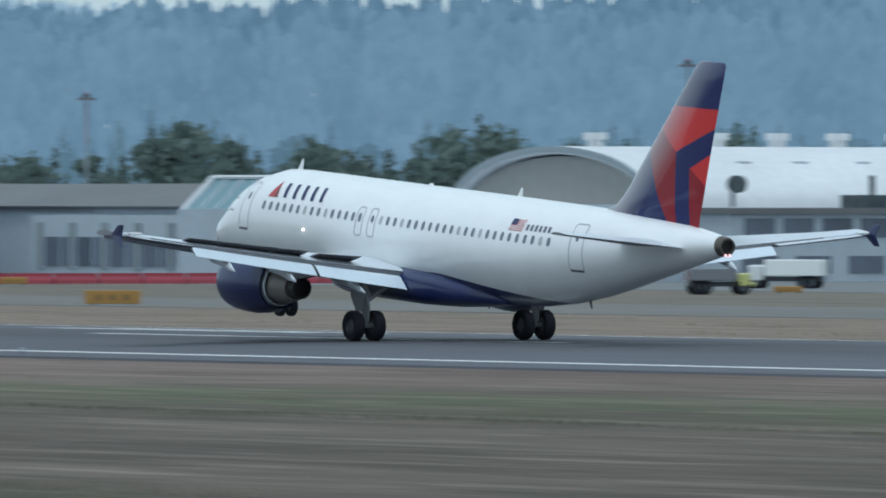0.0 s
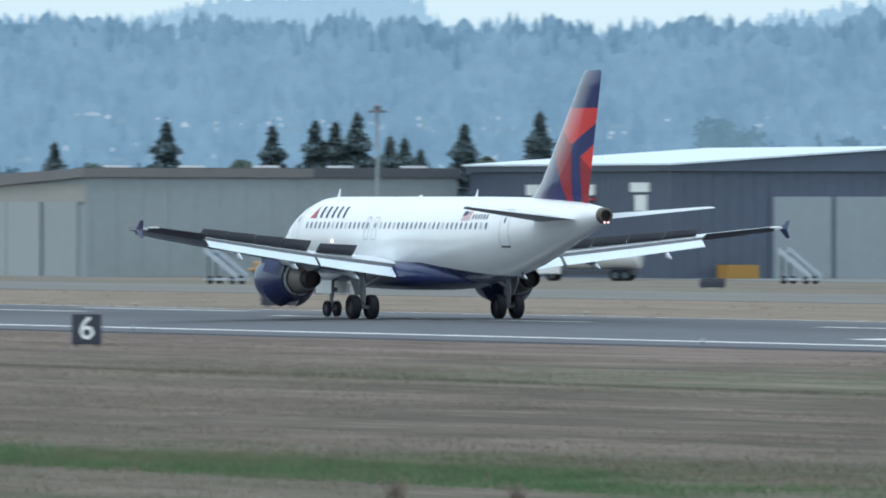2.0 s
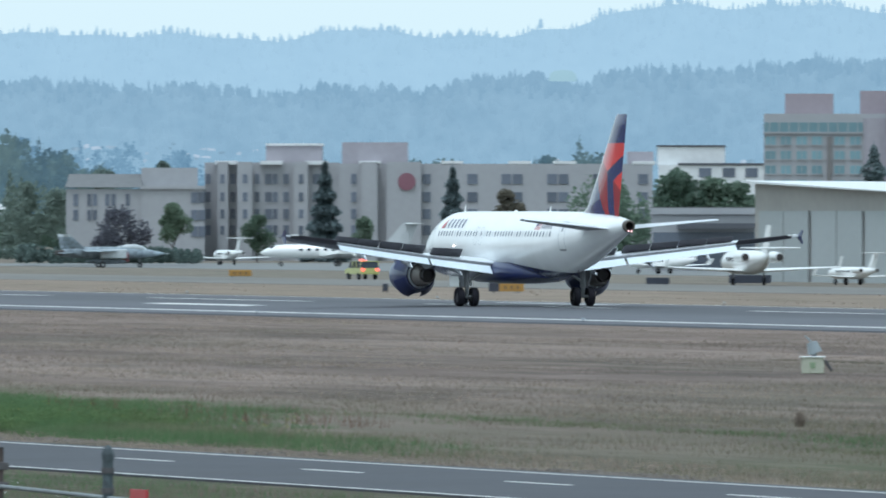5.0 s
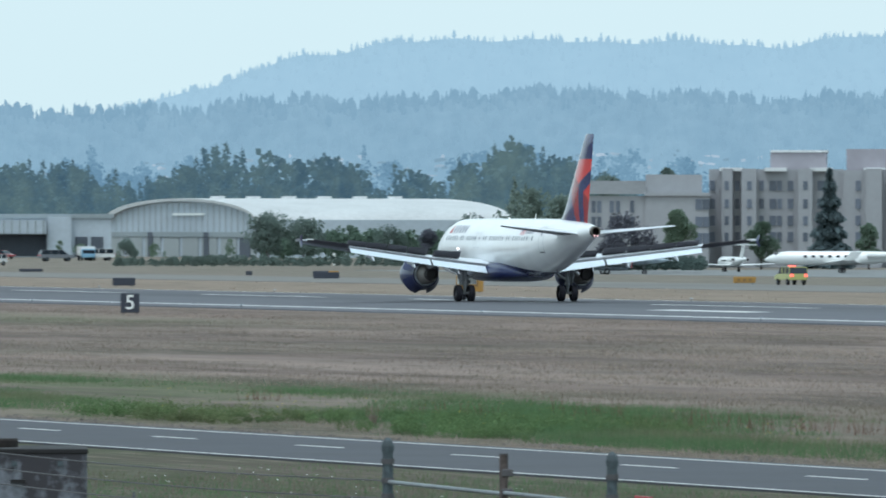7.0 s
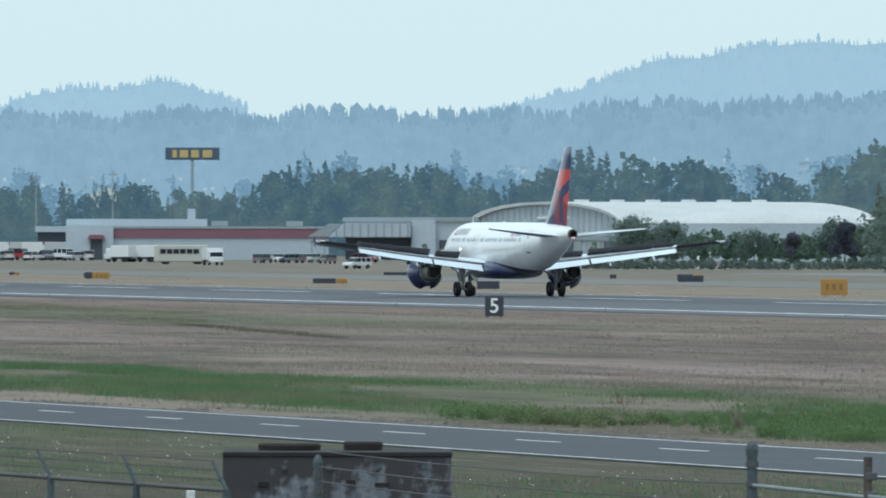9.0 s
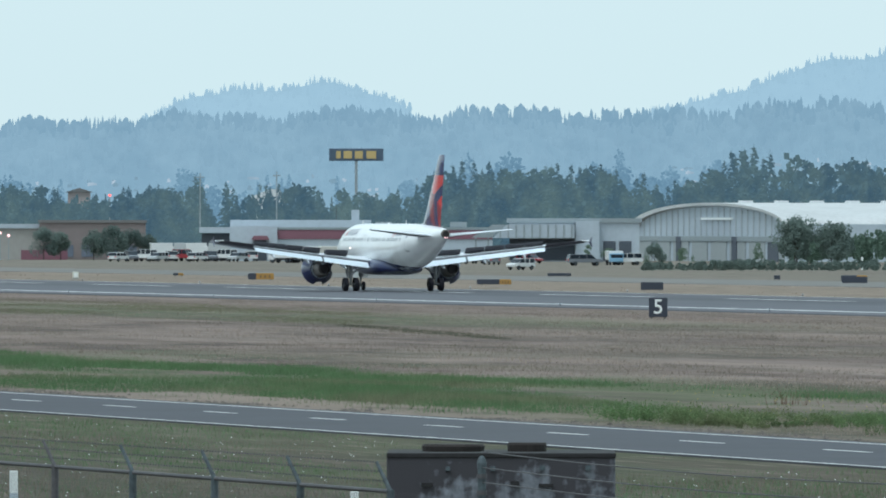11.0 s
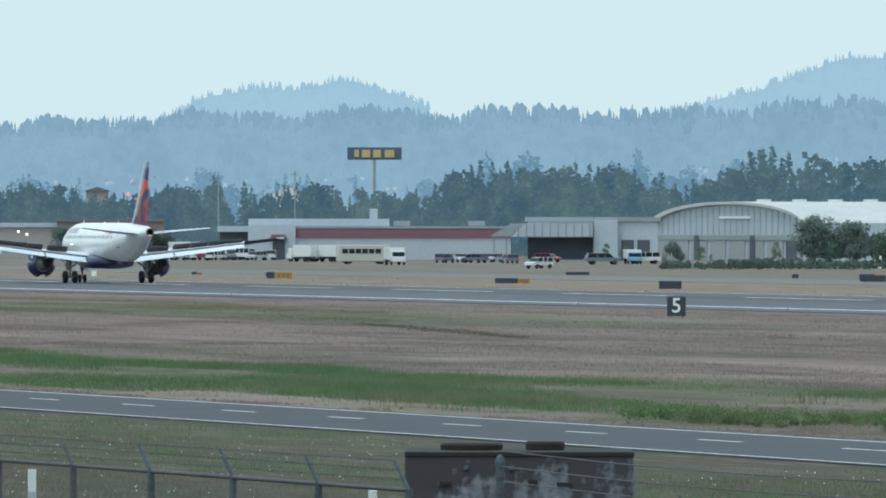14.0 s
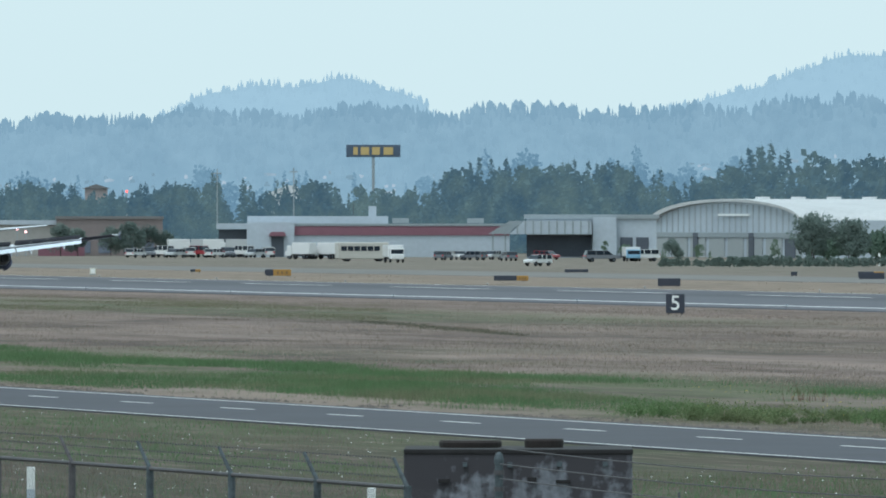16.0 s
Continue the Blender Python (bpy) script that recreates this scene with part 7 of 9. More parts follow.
bm = prism([(-0.28, 0), (0.28, 0), (0.24, 0.25), (0.10, 0.5), (0.09, 0.72), (-0.09, 0.72), (-0.10, 0.5), (-0.24, 0.25)], -1.495, 1.495)
bm.transform(pose(0, 0, 0, 0, 0, 90))
bm.to_mesh(me)
bm.free()
me.materials.append(BARRIER_RED)
BX0, BX1 = (-726.1, 368.8), (-713.7, 420.2)
BA, BB = Vector((*BX0, -0.3)), Vector((*BX1, -0.3))
BN = int((BB - BA).length / 3.0)
for k in range(BN):
    ob = new("segment", me)
    ob.parent = barrier
    ob.location = BA.lerp(BB, (k + 0.5) / BN)
    ob.rotation_euler = (0, 0, math.atan2(BB.y - BA.y, BB.x - BA.x))

# portable toilet
h = empty("portable_toilet", facing(63.130, 820), "teal portable toilet on the apron", "toilet")
TEAL_PLASTIC = mat("teal_plastic", (0.03, 0.30, 0.30), 0.5, var=0.08)
part("cabin", bevel_box(-0.6, 0.6, -0.6, 0.6, 0, 1.95, 0.05), TEAL_PLASTIC, h)
part("roof", bevel_box(-0.63, 0.63, -0.63, 0.63, 1.95, 2.2, 0.1), SIGN_WHITE, h)
part("door", box_bm(-0.42, 0.42, -0.63, -0.6, 0.1, 1.85), TEAL_PLASTIC, h)


# ---- parked aircraft ----
JET_MOTTLED = mat("mottled_military_paint", (0.24, 0.29, 0.33), 0.55, var=0.75, scale=0.5)
JET_PALE = mat("pale_military_paint", (0.46, 0.50, 0.52), 0.55, var=0.3, scale=0.6)
COVER_RED = mat("faded_red_cover", (0.36, 0.12, 0.13), 0.8, var=0.2)
COVER_BLUE = mat("blue_fabric_cover", (0.03, 0.16, 0.45), 0.8, var=0.15, scale=1.5, bump=0.3)


def business_jet(m, L, paint, accent, label, prop=False, slim=0.056, tail=0.185):
    """A small parked aircraft; local x ahead. L: its length in metres."""
    h = empty("parked_aircraft", m, label, "airplane")
    r, zc = L * slim, L * slim + L * 0.055
    bm = bmesh.new()
    prof = [(0.5, 0.02, -0.3), (0.49, 0.25, -0.25), (0.46, 0.55, -0.15), (0.40, 0.88, -0.03), (0.34, 1.0, 0), (-0.15, 1.0, 0), (-0.30, 0.8, 0.15), (-0.42, 0.45, 0.35), (-0.5, 0.12, 0.5)]
    loft(bm, [[(x * L, r * k * math.cos(2 * math.pi * i / 20), zc + dz * r + r * k * math.sin(2 * math.pi * i / 20)) for i in range(20)] for x, k, dz in prof])
    body = smooth(part("fuselage", fix(bm), paint, h), 50)
    for side in (1, -1):
        bm = bmesh.new()
        rings = []
        for y, xle, c, z in ((r * 0.6, 0.10 * L, 0.24 * L, zc - r * 0.7), (L * 0.45, -0.09 * L, 0.08 * L, zc - r * 0.7 + L * 0.02)):
            rings.append([Vector((xle - s * c, y * side, z + t * c)) for s, t in ((0, 0), (0.15, 0.05), (0.5, 0.05), (1, 0), (0.5, -0.04), (0.15, -0.04))])
        loft(bm, rings)
        wing = part("wing", fix(bm), paint, h)
        bm = bmesh.new()
        loft(bm, [[Vector((-0.09 * L - s * 0.08 * L - dx, L * 0.45 * side, zc - r * 0.7 + L * 0.02 + dz + t * 0.02 * L)) for s, t in ((0, 0), (0.3, 0.1), (1, 0), (0.3, -0.1))] for dx, dz in ((0, 0), (0.05 * L, 0.055 * L))])
        part("winglet", fix(bm), paint, wing)
        bm = bmesh.new()
        if prop:
            tube(bm, (0.17 * L, L * 0.15 * side, zc - r * 0.4), (-0.03 * L, L * 0.15 * side, zc - r * 0.4), r * 0.45, r * 0.3, 14)
        else:
            tube(bm, (-0.20 * L, r * 1.45 * side, zc + r * 0.45), (-0.36 * L, r * 1.45 * side, zc + r * 0.45), r * 0.50, r * 0.36, 14)
        eng = smooth(part("engine", fix(bm), paint, h), 50)
        bm = bmesh.new()
        x = -0.361 * L if not prop else 0.172 * L
        yy, zz = (r * 1.45, zc + r * 0.45) if not prop else (L * 0.15, zc - r * 0.4)
        tube(bm, (x, yy * side, zz), (x - 0.01 * L, yy * side, zz), r * 0.3, r * 0.28, 12)
        part("nozzle", bm, SOOT, eng)
        bm = bmesh.new()
        tube(bm, (-0.02 * L, r * 1.3 * side, zc - r * 0.7), (-0.02 * L, r * 1.3 * side, 0.3), 0.08)
        leg = part("gear_leg", bm, STRUT, h)
        part("wheel", tyre(bmesh.new(), -0.02 * L, r * 1.3 * side, 0.32, 0.32, 0.2, 14), RUBBER, leg)
        bm = bmesh.new()
        loft(bm, [[Vector((-0.47 * L - y * 0.35 - s * c, y * side, zc + L * tail + t * c)) for s, t in ((0, 0), (0.3, 0.05), (1, 0), (0.3, -0.05))] for y, c in ((0.05, 0.11 * L), (L * 0.15, 0.06 * L))])
        part("tailplane", fix(bm), paint, h)
    bm = bmesh.new()
    loft(bm, [[Vector((-0.33 * L, 0, zc + r * 0.9)), Vector((-0.40 * L, 0.09 * r, zc + r * 0.8)), Vector((-0.49 * L, 0, zc + r * 0.7)), Vector((-0.40 * L, -0.09 * r, zc + r * 0.8))],
              [Vector((-0.46 * L, 0, zc + L * 0.19)), Vector((-0.51 * L, 0.06 * r, zc + L * 0.19)), Vector((-0.57 * L, 0, zc + L * 0.19)), Vector((-0.51 * L, -0.06 * r, zc + L * 0.19))]])
    part("tail_fin", fix(bm), accent, h)
    pieces("window", [(L * (0.22 - 0.055 * k), sd * r * 0.985, zc + r * 0.25, L * 0.022, 0.08, r * 0.34) for k in range(6) for sd in (1, -1)], GLASS_DARK, body)
    part("windscreen", box_bm(0.385 * L, 0.43 * L, -r * 0.55, r * 0.55, zc + r * 0.35, zc + r * 0.72), GLASS_DARK, body)
    bm = bmesh.new()
    tube(bm, (0.36 * L, 0, zc - r * 0.8), (0.36 * L, 0, 0.25), 0.07)
    leg = part("gear_leg", bm, STRUT, h)
    part("wheel", tyre(bmesh.new(), 0.36 * L, 0, 0.26, 0.26, 0.16, 14), RUBBER, leg)
    return h


def parked(bearing, rng, L, heading, paint, accent, label, prop=False, slim=0.056, tail=0.185):
    """heading: degrees from straight away from the eye, to the left."""
    return business_jet(facing(bearing, rng, 90 + heading), L, paint, accent, label, prop, slim, tail)


parked(70.368, 1053, 17.0, 12, WHITE, WHITE, "white business jet parked beside hangar", False, 0.062, 0.075)
parked(70.767, 1265, 11.0, 40, WHITE, WHITE, "small white propeller aircraft parked on the apron", True)
parked(69.197, 1027, 13.5, 20, WHITE, WHITE, "white business jet parked before dark hangar")
parked(69.877, 1060, 9.5, 25, WHITE, WHITE, "white business jet parked on the apron")
parked(71.546, 1325, 11.0, 75, WHITE, WHITE, "white business jet parked before beige block")
parked(71.360, 1369, 9.5, 70, WHITE, TITLE_NAVY, "white business jet with dark tail")
parked(72.816, 1491, 11.3, 15, WHITE, WHITE, "white business jet seen from behind")
parked(72.311, 1458, 18.0, 82, WHITE, SHADE_PANE, "long white business jet with grey tail", False, 0.046)


def fighter(m, label):
    """A parked twin-finned jet, 13.5 m long; local x ahead."""
    h = empty("military_jet", m, label, "airplane")
    ring = lambda x, w, z0, z1: [(x, w * math.cos(a), (z0 + z1) / 2 + (z1 - z0) / 2 * math.sin(a)) for a in np.linspace(0, 2 * math.pi, 19)[:-1]]
    bm = bmesh.new()
    loft(bm, [ring(*q) for q in ((6.7, 0.03, 1.62, 1.68), (6.0, 0.24, 1.42, 1.86), (4.9, 0.42, 1.26, 2.10), (3.4, 0.55, 1.14, 2.30), (1.6, 0.72, 1.05, 2.42), (-1.5, 0.95, 1.02, 2.46), (-4.2, 0.85, 1.12, 2.36), (-5.6, 0.62, 1.28, 2.16))])
    body = smooth(part("fuselage", fix(bm), JET_MOTTLED, h), 50)
    bm = bmesh.new()
    loft(bm, [ring(*q) for q in ((4.6, 0.05, 2.02, 2.10), (4.0, 0.33, 1.95, 2.52), (3.2, 0.40, 1.95, 2.76), (2.2, 0.36, 2.0, 2.72), (1.0, 0.10, 2.2, 2.48))])
    smooth(part("canopy", fix(bm), JET_PALE, h, "covered pale canopy"), 50)
    bm = bmesh.new()
    tube(bm, (6.6, 0, 1.65), (7.2, 0, 1.63), 0.04, 0.015, 8)
    part("probe", bm, JET_PALE, body)
    for sd in (1, -1):
        inlet = part("air_intake", bevel_box(-1.2, 1.9, sd * 0.95 - 0.32, sd * 0.95 + 0.32, 1.08, 2.15, 0.12), JET_PALE, h, "pale air intake")
        part("intake_cover", bevel_box(1.9, 2.02, sd * 0.95 - 0.28, sd * 0.95 + 0.28, 0.72, 1.75, 0.04), COVER_RED, inlet, "red intake cover")
        bm = bmesh.new()
        loft(bm, [[Vector((x0 - f * c, y * sd, z + t * c)) for f, t in ((0, 0), (0.2, 0.03), (0.6, 0.025), (1, 0), (0.6, -0.02), (0.2, -0.02))] for y, x0, c, z in ((0.8, 1.2, 4.6, 1.98), (4.3, -2.2, 1.3, 1.88))])
        part("wing", fix(bm), JET_MOTTLED, h)
        bm = bmesh.new()
        loft(bm, [[Vector((x0 - f * c, y * sd, z)) if not t else Vector((x0 - f * c, (y + t) * sd, z)) for f, t in ((0, 0), (0.4, 0.06), (1, 0), (0.4, -0.06))] for y, x0, c, z in ((0.85, -3.0, 2.6, 2.2), (1.25, -4.6, 1.2, 3.6))])
        fin = part("tail_fin", fix(bm), JET_MOTTLED, h)
        bm = bmesh.new()
        loft(bm, [[Vector((x0 - f * c, (y + t) * sd, z)) for f, t in ((0, 0), (0.4, 0.06), (1, 0), (0.4, -0.06))] for y, x0, c, z in ((1.25, -4.6, 1.2, 3.6), (1.34, -4.95, 0.9, 3.9))])
        part("fin_tip", fix(bm), JET_PALE, fin, "pale fin tip")
        bm = bmesh.new()
        loft(bm, [[Vector((x0 - f * c, y * sd, z + t)) for f, t in ((0, 0), (0.3, 0.04), (1, 0), (0.3, -0.04))] for y, x0, c, z in ((0.8, -4.2, 1.9, 1.75), (2.6, -5.6, 0.9, 1.65))])
        part("tailplane", fix(bm), JET_MOTTLED, h)
        bm = bmesh.new()
        tube(bm, (-5.5, sd * 0.33, 1.72), (-6.3, sd * 0.33, 1.74), 0.36, 0.27, 14)
        part("nozzle", bm, SOOT, h)
        bm = bmesh.new()
        tube(bm, (-1.0, sd * 1.0, 1.15), (-1.0, sd * 1.15, 0.35), 0.08)
        leg = part("gear_leg", bm, STRUT, h)
        part("wheel", tyre(bmesh.new(), -1.0, sd * 1.2, 0.36, 0.36, 0.22, 14), RUBBER, leg)
    bm = bmesh.new()
    loft(bm, [ring(*q) for q in ((2.0, 0.05, 0.70, 0.80), (1.4, 0.26, 0.46, 0.98), (0.2, 0.32, 0.40, 1.04), (-1.6, 0.28, 0.44, 1.00), (-2.8, 0.05, 0.70, 0.80))])
    smooth(part("drop_tank", fix(bm), JET_MOTTLED, h, "grey belly tank"), 50)
    bm = bmesh.new()
    tube(bm, (3.6, 0, 1.2), (3.7, 0, 0.28), 0.07)
    leg = part("gear_leg", bm, STRUT, h)
    part("wheel", tyre(bmesh.new(), 3.7, 0, 0.28, 0.28, 0.18, 14), RUBBER, leg)


fighter(facing(73.372, 1420, 90 - 78), "grey and white mottled military jet parked beside trees")
parked(69.898, 1263, 9.5, 20, WHITE, WHITE, "white business jet parked before hangar doors")
parked(66.871, 1005, 8.5, 75, WHITE, WHITE, "small white aircraft parked before grey hangar", True)
parked(62.620, 907, 11.5, -72, COVER_BLUE, DARK_TRIM, "small aircraft under a blue fabric cover", True)


# ---- vehicles ----
CAR_WHITE = mat("white_car_paint", (0.70, 0.71, 0.71), 0.25, var=0.04, coat=0.5)
# dark, crate-blue and orange paints are paled by haze put into the colour
CAR_DARK = mat("dark_car_paint", (0.17, 0.185, 0.21), 0.25, var=0.05, coat=0.5)
CRATE_BLUE = mat("hazed_blue_crate", (0.09, 0.16, 0.28), 0.6, var=0.12)
CAR_SKY = mat("pale_blue_cab_paint", (0.20, 0.36, 0.50), 0.35, var=0.06)
CAR_RED = mat("red_car_paint", (0.30, 0.03, 0.04), 0.25, var=0.05, coat=0.5)
CAR_YELLOW = mat("lime_yellow_car_paint", (0.48, 0.50, 0.18), 0.3, var=0.05, coat=0.5)
RV_BEIGE = mat("beige_coach_paint", (0.50, 0.485, 0.44), 0.4, var=0.06)
TUG_ORANGE = mat("orange_vehicle_paint", (0.42, 0.255, 0.11), 0.5, var=0.08)


def wheels(h, xs, half, r):
    for x in xs:
        for s in (1, -1):
            w = part("wheel", tyre(bmesh.new(), x, s * half, r, r, 0.24, 16), RUBBER, h)
            part("rim", rim(bmesh.new(), x, s * half, r, r, 0.22, 12), STEEL, w)


def car(m, paint, label, L=4.6, hgt=1.7, name="car", lamps=False):
    """A car or van; local x ahead."""
    h = empty(name, m, label, "car")
    w = 0.9
    bm = bmesh.new()
    side = [(-0.5, 0.28), (0.5, 0.28), (0.5, 0.5), (0.46, 0.56), (0.28, 0.62), (-0.5, 0.62)]
    rings = [[(x * L, y, z * hgt) for x, z in side] for y in (-w, w)]
    loft(bm, rings)
    fix(bm)
    bmesh.ops.bevel(bm, geom=bm.edges[:], offset=0.06, segments=2, affect="EDGES")
    smooth(part("body", bm, paint, h), 40)
    bm = bmesh.new()
    loft(bm, [[(x * L, y * k, z * hgt) for x, z in ((-0.49, 0.62), (0.29, 0.62), (0.15, 0.98), (-0.44, 0.98))] for y, k in ((-w, 0.96), (-w * 0.8, 1), (w * 0.8, 1), (w, 0.96))])
    cabin = part("cabin", fix(bm), GLASS_DARK, h, "dark glazed cabin")
    part("roof", bevel_box(-0.46 * L, 0.16 * L, -w * 0.9, w * 0.9, hgt * 0.95, hgt, 0.04), paint, h)
    pieces("pillar", [(x * L, s * w * 0.985, hgt * 0.8, 0.09, 0.06, hgt * 0.36) for x in (-0.46, -0.2, 0.02) for s in (1, -1)], paint, cabin)
    wheels(h, (-0.31 * L, 0.31 * L), w - 0.1, 0.34)
    for s in (1, -1):
        part("tail_lamp", box_bm(-0.51 * L, -0.495 * L, s * 0.7 - 0.14, s * 0.7 + 0.14, hgt * 0.46, hgt * 0.60), LAMP_RED if lamps else RED, h, "lit red tail lamp" if lamps else "red tail lamp")
    if lamps:
        part("light_bar", bevel_box(-0.10 * L, -0.02 * L, -0.3, 0.3, hgt, hgt + 0.14, 0.04), LAMP_RED, h, "lit roof light bar")
    return h


def truck(m, paint, cargo, label, L=8.0, hgt=3.0, tank=False):
    h = empty("truck", m, label, "truck")
    part("cab", bevel_box(L * 0.27, L * 0.47, -1.1, 1.1, 0.5, hgt * 0.82, 0.12), paint, h)
    part("windscreen", box_bm(L * 0.45, L * 0.475, -0.95, 0.95, hgt * 0.5, hgt * 0.74), GLASS_DARK, h)
    part("bonnet", bevel_box(L * 0.45, L * 0.56, -1.0, 1.0, 0.5, hgt * 0.48, 0.12), paint, h)
    part("chassis", box_bm(-L * 0.48, L * 0.5, -0.6, 0.6, 0.5, 0.8), DARK_TRIM, h)
    if tank:
        bm = bmesh.new()
        loft(bm, [[(x, 1.15 * k * math.cos(2 * math.pi * i / 20), 1.85 + 0.95 * k * math.sin(2 * math.pi * i / 20)) for i in range(20)] for x, k in ((-L * 0.5, 0.8), (-L * 0.48, 1.0), (L * 0.22, 1.0), (L * 0.24, 0.8))])
        smooth(part("tank", fix(bm), cargo, h, "rounded tank"), 40)
    else:
        part("cargo_box", bevel_box(-L * 0.5, L * 0.25, -1.2, 1.2, 0.85, hgt, 0.06), cargo, h)
    wheels(h, (-0.36 * L, -0.26 * L, 0.36 * L), 0.98, 0.46)
    return h


def coach(m, paint, label, L=9.5, hgt=3.3):
    h = empty("coach", m, label, "bus")
    part("body", bevel_box(-L / 2, L / 2, -1.22, 1.22, 0.4, hgt, 0.14), paint, h)
    pieces("window", [(-L * 0.38 + k * L * 0.13, s * 1.23, hgt * 0.68, L * 0.11, 0.06, hgt * 0.24) for k in range(6) for s in (1, -1)], GLASS_DARK, h)
    part("windscreen", box_bm(L / 2 - 0.04, L / 2 + 0.03, -1.0, 1.0, hgt * 0.42, hgt * 0.85), GLASS_DARK, h)
    wheels(h, (-0.3 * L, 0.33 * L), 1.05, 0.48)
    return h


def steps(m, label, f=0.74):
    """Mobile boarding stairs."""
    h = empty("boarding_stairs", m, label, "stairs")
    pieces("step", [(f * (-2.4 + 0.36 * k), 0, f * (0.6 + 0.19 * k), f * 0.36, f * 1.1, 0.06) for k in range(14)], STEEL, h)
    for s in (1, -1):
        bm = bmesh.new()
        loft(bm, [[(f * -2.7, f * s * 0.6 + d, f * 0.45), (f * 2.6, f * s * 0.6 + d, f * 3.1), (f * 2.6, f * s * 0.6 + d, f * 3.7), (f * -2.7, f * s * 0.6 + d, f * 1.0)] for d in (0, 0.06)])
        part("side_panel", fix(bm), PALE_WALL, h, "white side panel")
    part("base", box_bm(f * -2.6, f * 2.6, f * -0.7, f * 0.7, f * 0.35, f * 0.6), PALE_WALL, h)
    for s in (1, -1):
        bm = bmesh.new()
        tube(bm, (f * 2.2, f * 0.5 * s, f * 0.5), (f * 2.2, f * 0.5 * s, f * 3.1), 0.07)
        part("support", bm, STEEL, h)
    wheels(h, (f * -1.8, f * 1.8), f * 0.6, 0.3)
    return h


car(facing(76.291, 1715, 180 + 48), CAR_WHITE, "white sport utility vehicle parked on the apron road", 4.3, 1.6)
coach(facing(77.120, 1920, 12), RV_BEIGE, "beige motor coach parked before workshop", 8.2, 3.0)
truck(facing(76.969, 1864, 100 + 180), CAR_WHITE, CAR_WHITE, "white box truck beside motor coach", 6.5, 2.7)
truck(facing(77.405, 2044, 150), CAR_WHITE, CAR_WHITE, "white service truck with open top", 4.6, 2.8)
truck(facing(77.285, 2045, 150), CAR_WHITE, CAR_WHITE, "white service truck with open top", 4.6, 2.8)
car(facing(75.991, 1901, 15), CAR_DARK, "dark pickup parked before workshop", 5.6, 1.8)
car(facing(75.797, 1932, 200), CAR_WHITE, "white pickup parked before hangar", 5.2, 1.9)
truck(facing(75.547, 2208, 8), CAR_WHITE, CAR_WHITE, "white tank truck beside hangar", 7.0, 2.6, True)
truck(facing(75.850, 1931, 280), CAR_SKY, CAR_WHITE, "white lorry with a pale blue cab before hangar", 4.2, 2.3)
PARK = [(76.735, 1985), (76.663, 2018), (76.594, 1986), (76.509, 2019), (76.429, 1956), (76.249, 2022)]
for k, (b, r) in enumerate(PARK):
    car(facing(b, r, 68 + 38 * (k % 3) + 180 * (k % 2)), (CAR_DARK, CAR_WHITE, CAR_DARK, SHADE_PANE, CAR_DARK, CAR_RED)[k], "car parked along the pale workshop wall", 4.4, 1.5)
LOT = [(78.184), (78.122), (78.061), (77.998), (77.936), (77.873), (77.812), (77.748), (77.684), (77.623), (77.562)]
for k, b in enumerate(LOT):
    car(facing(b, 2125 + 9 * (k % 3), 60 + 40 * (k % 3) + 180 * (k % 2)), (CAR_WHITE, CAR_DARK, CAR_WHITE, SHADE_PANE, CAR_WHITE, CAR_RED)[k % 6], "car parked in a crowded lot", 4.5, 1.6 + 0.25 * (k % 3))
for k, b in enumerate(((77.966), (77.891), (77.806), (77.727))):
    truck(facing(b, 2165, 10 + 170 * (k % 2)), CAR_WHITE, SHADE_PANE if k % 2 else CAR_WHITE, "pale box truck parked in a crowded lot", 5.0, 3.2)
truck(facing(64.970, 936, 170), CAR_WHITE, CAR_WHITE, "white fuel tank truck beside slate hangar", 8.0, 2.8, True)
car(facing(68.334, 1037, 172), CAR_WHITE, "white sport utility vehicle beside hangar entrance", 4.9, 1.9)
car(facing(68.687, 1111, 172), CAR_WHITE, "white car parked before hangar", 4.4, 1.5)
truck(facing(71.152, 1360, 168), SHADE_PANE, SHADE_PANE, "grey-white tank truck parked beside trees", 8.0, 2.4, True)
truck(facing(65.944, 952, 170), CAR_WHITE, SIGN_WHITE, "white service truck beside slate hangar", 5.5, 2.9)
car(facing(66.210, 1048, 175), TUG_ORANGE, "orange tow tractor on the apron", 4.0, 1.4, "tow_tractor")
truck(facing(57.834, 738, 10), CAR_YELLOW, CAR_DARK, "small yellow airfield truck before arched hangar", 3.8, 1.6)
truck(facing(57.515, 785, 170), CAR_WHITE, SIGN_WHITE, "white van body before arched hangar", 5.0, 1.9)
truck(facing(66.423, 977, 172), TUG_ORANGE, CRATE_BLUE, "orange service truck with blue containers beside hangar", 4.6, 1.6)
truck(facing(66.210, 970, 175), TUG_ORANGE, TUG_ORANGE, "orange belt loader truck beside hangar", 3.8, 1.7)
steps(facing(66.685, 897, 128), "white mobile boarding stairs beside hangar")
steps(facing(63.987, 902, 128), "white mobile boarding stairs beside slate hangar")
steps(facing(60.590, 892, -20), "pale mobile boarding stairs before terminal")
FOLLOW_CAR = car(facing(72.1, 1150, 100), CAR_YELLOW, "lime-yellow airfield car with a lit red roof lamp", 4.9, 1.75, "airfield_car", True)

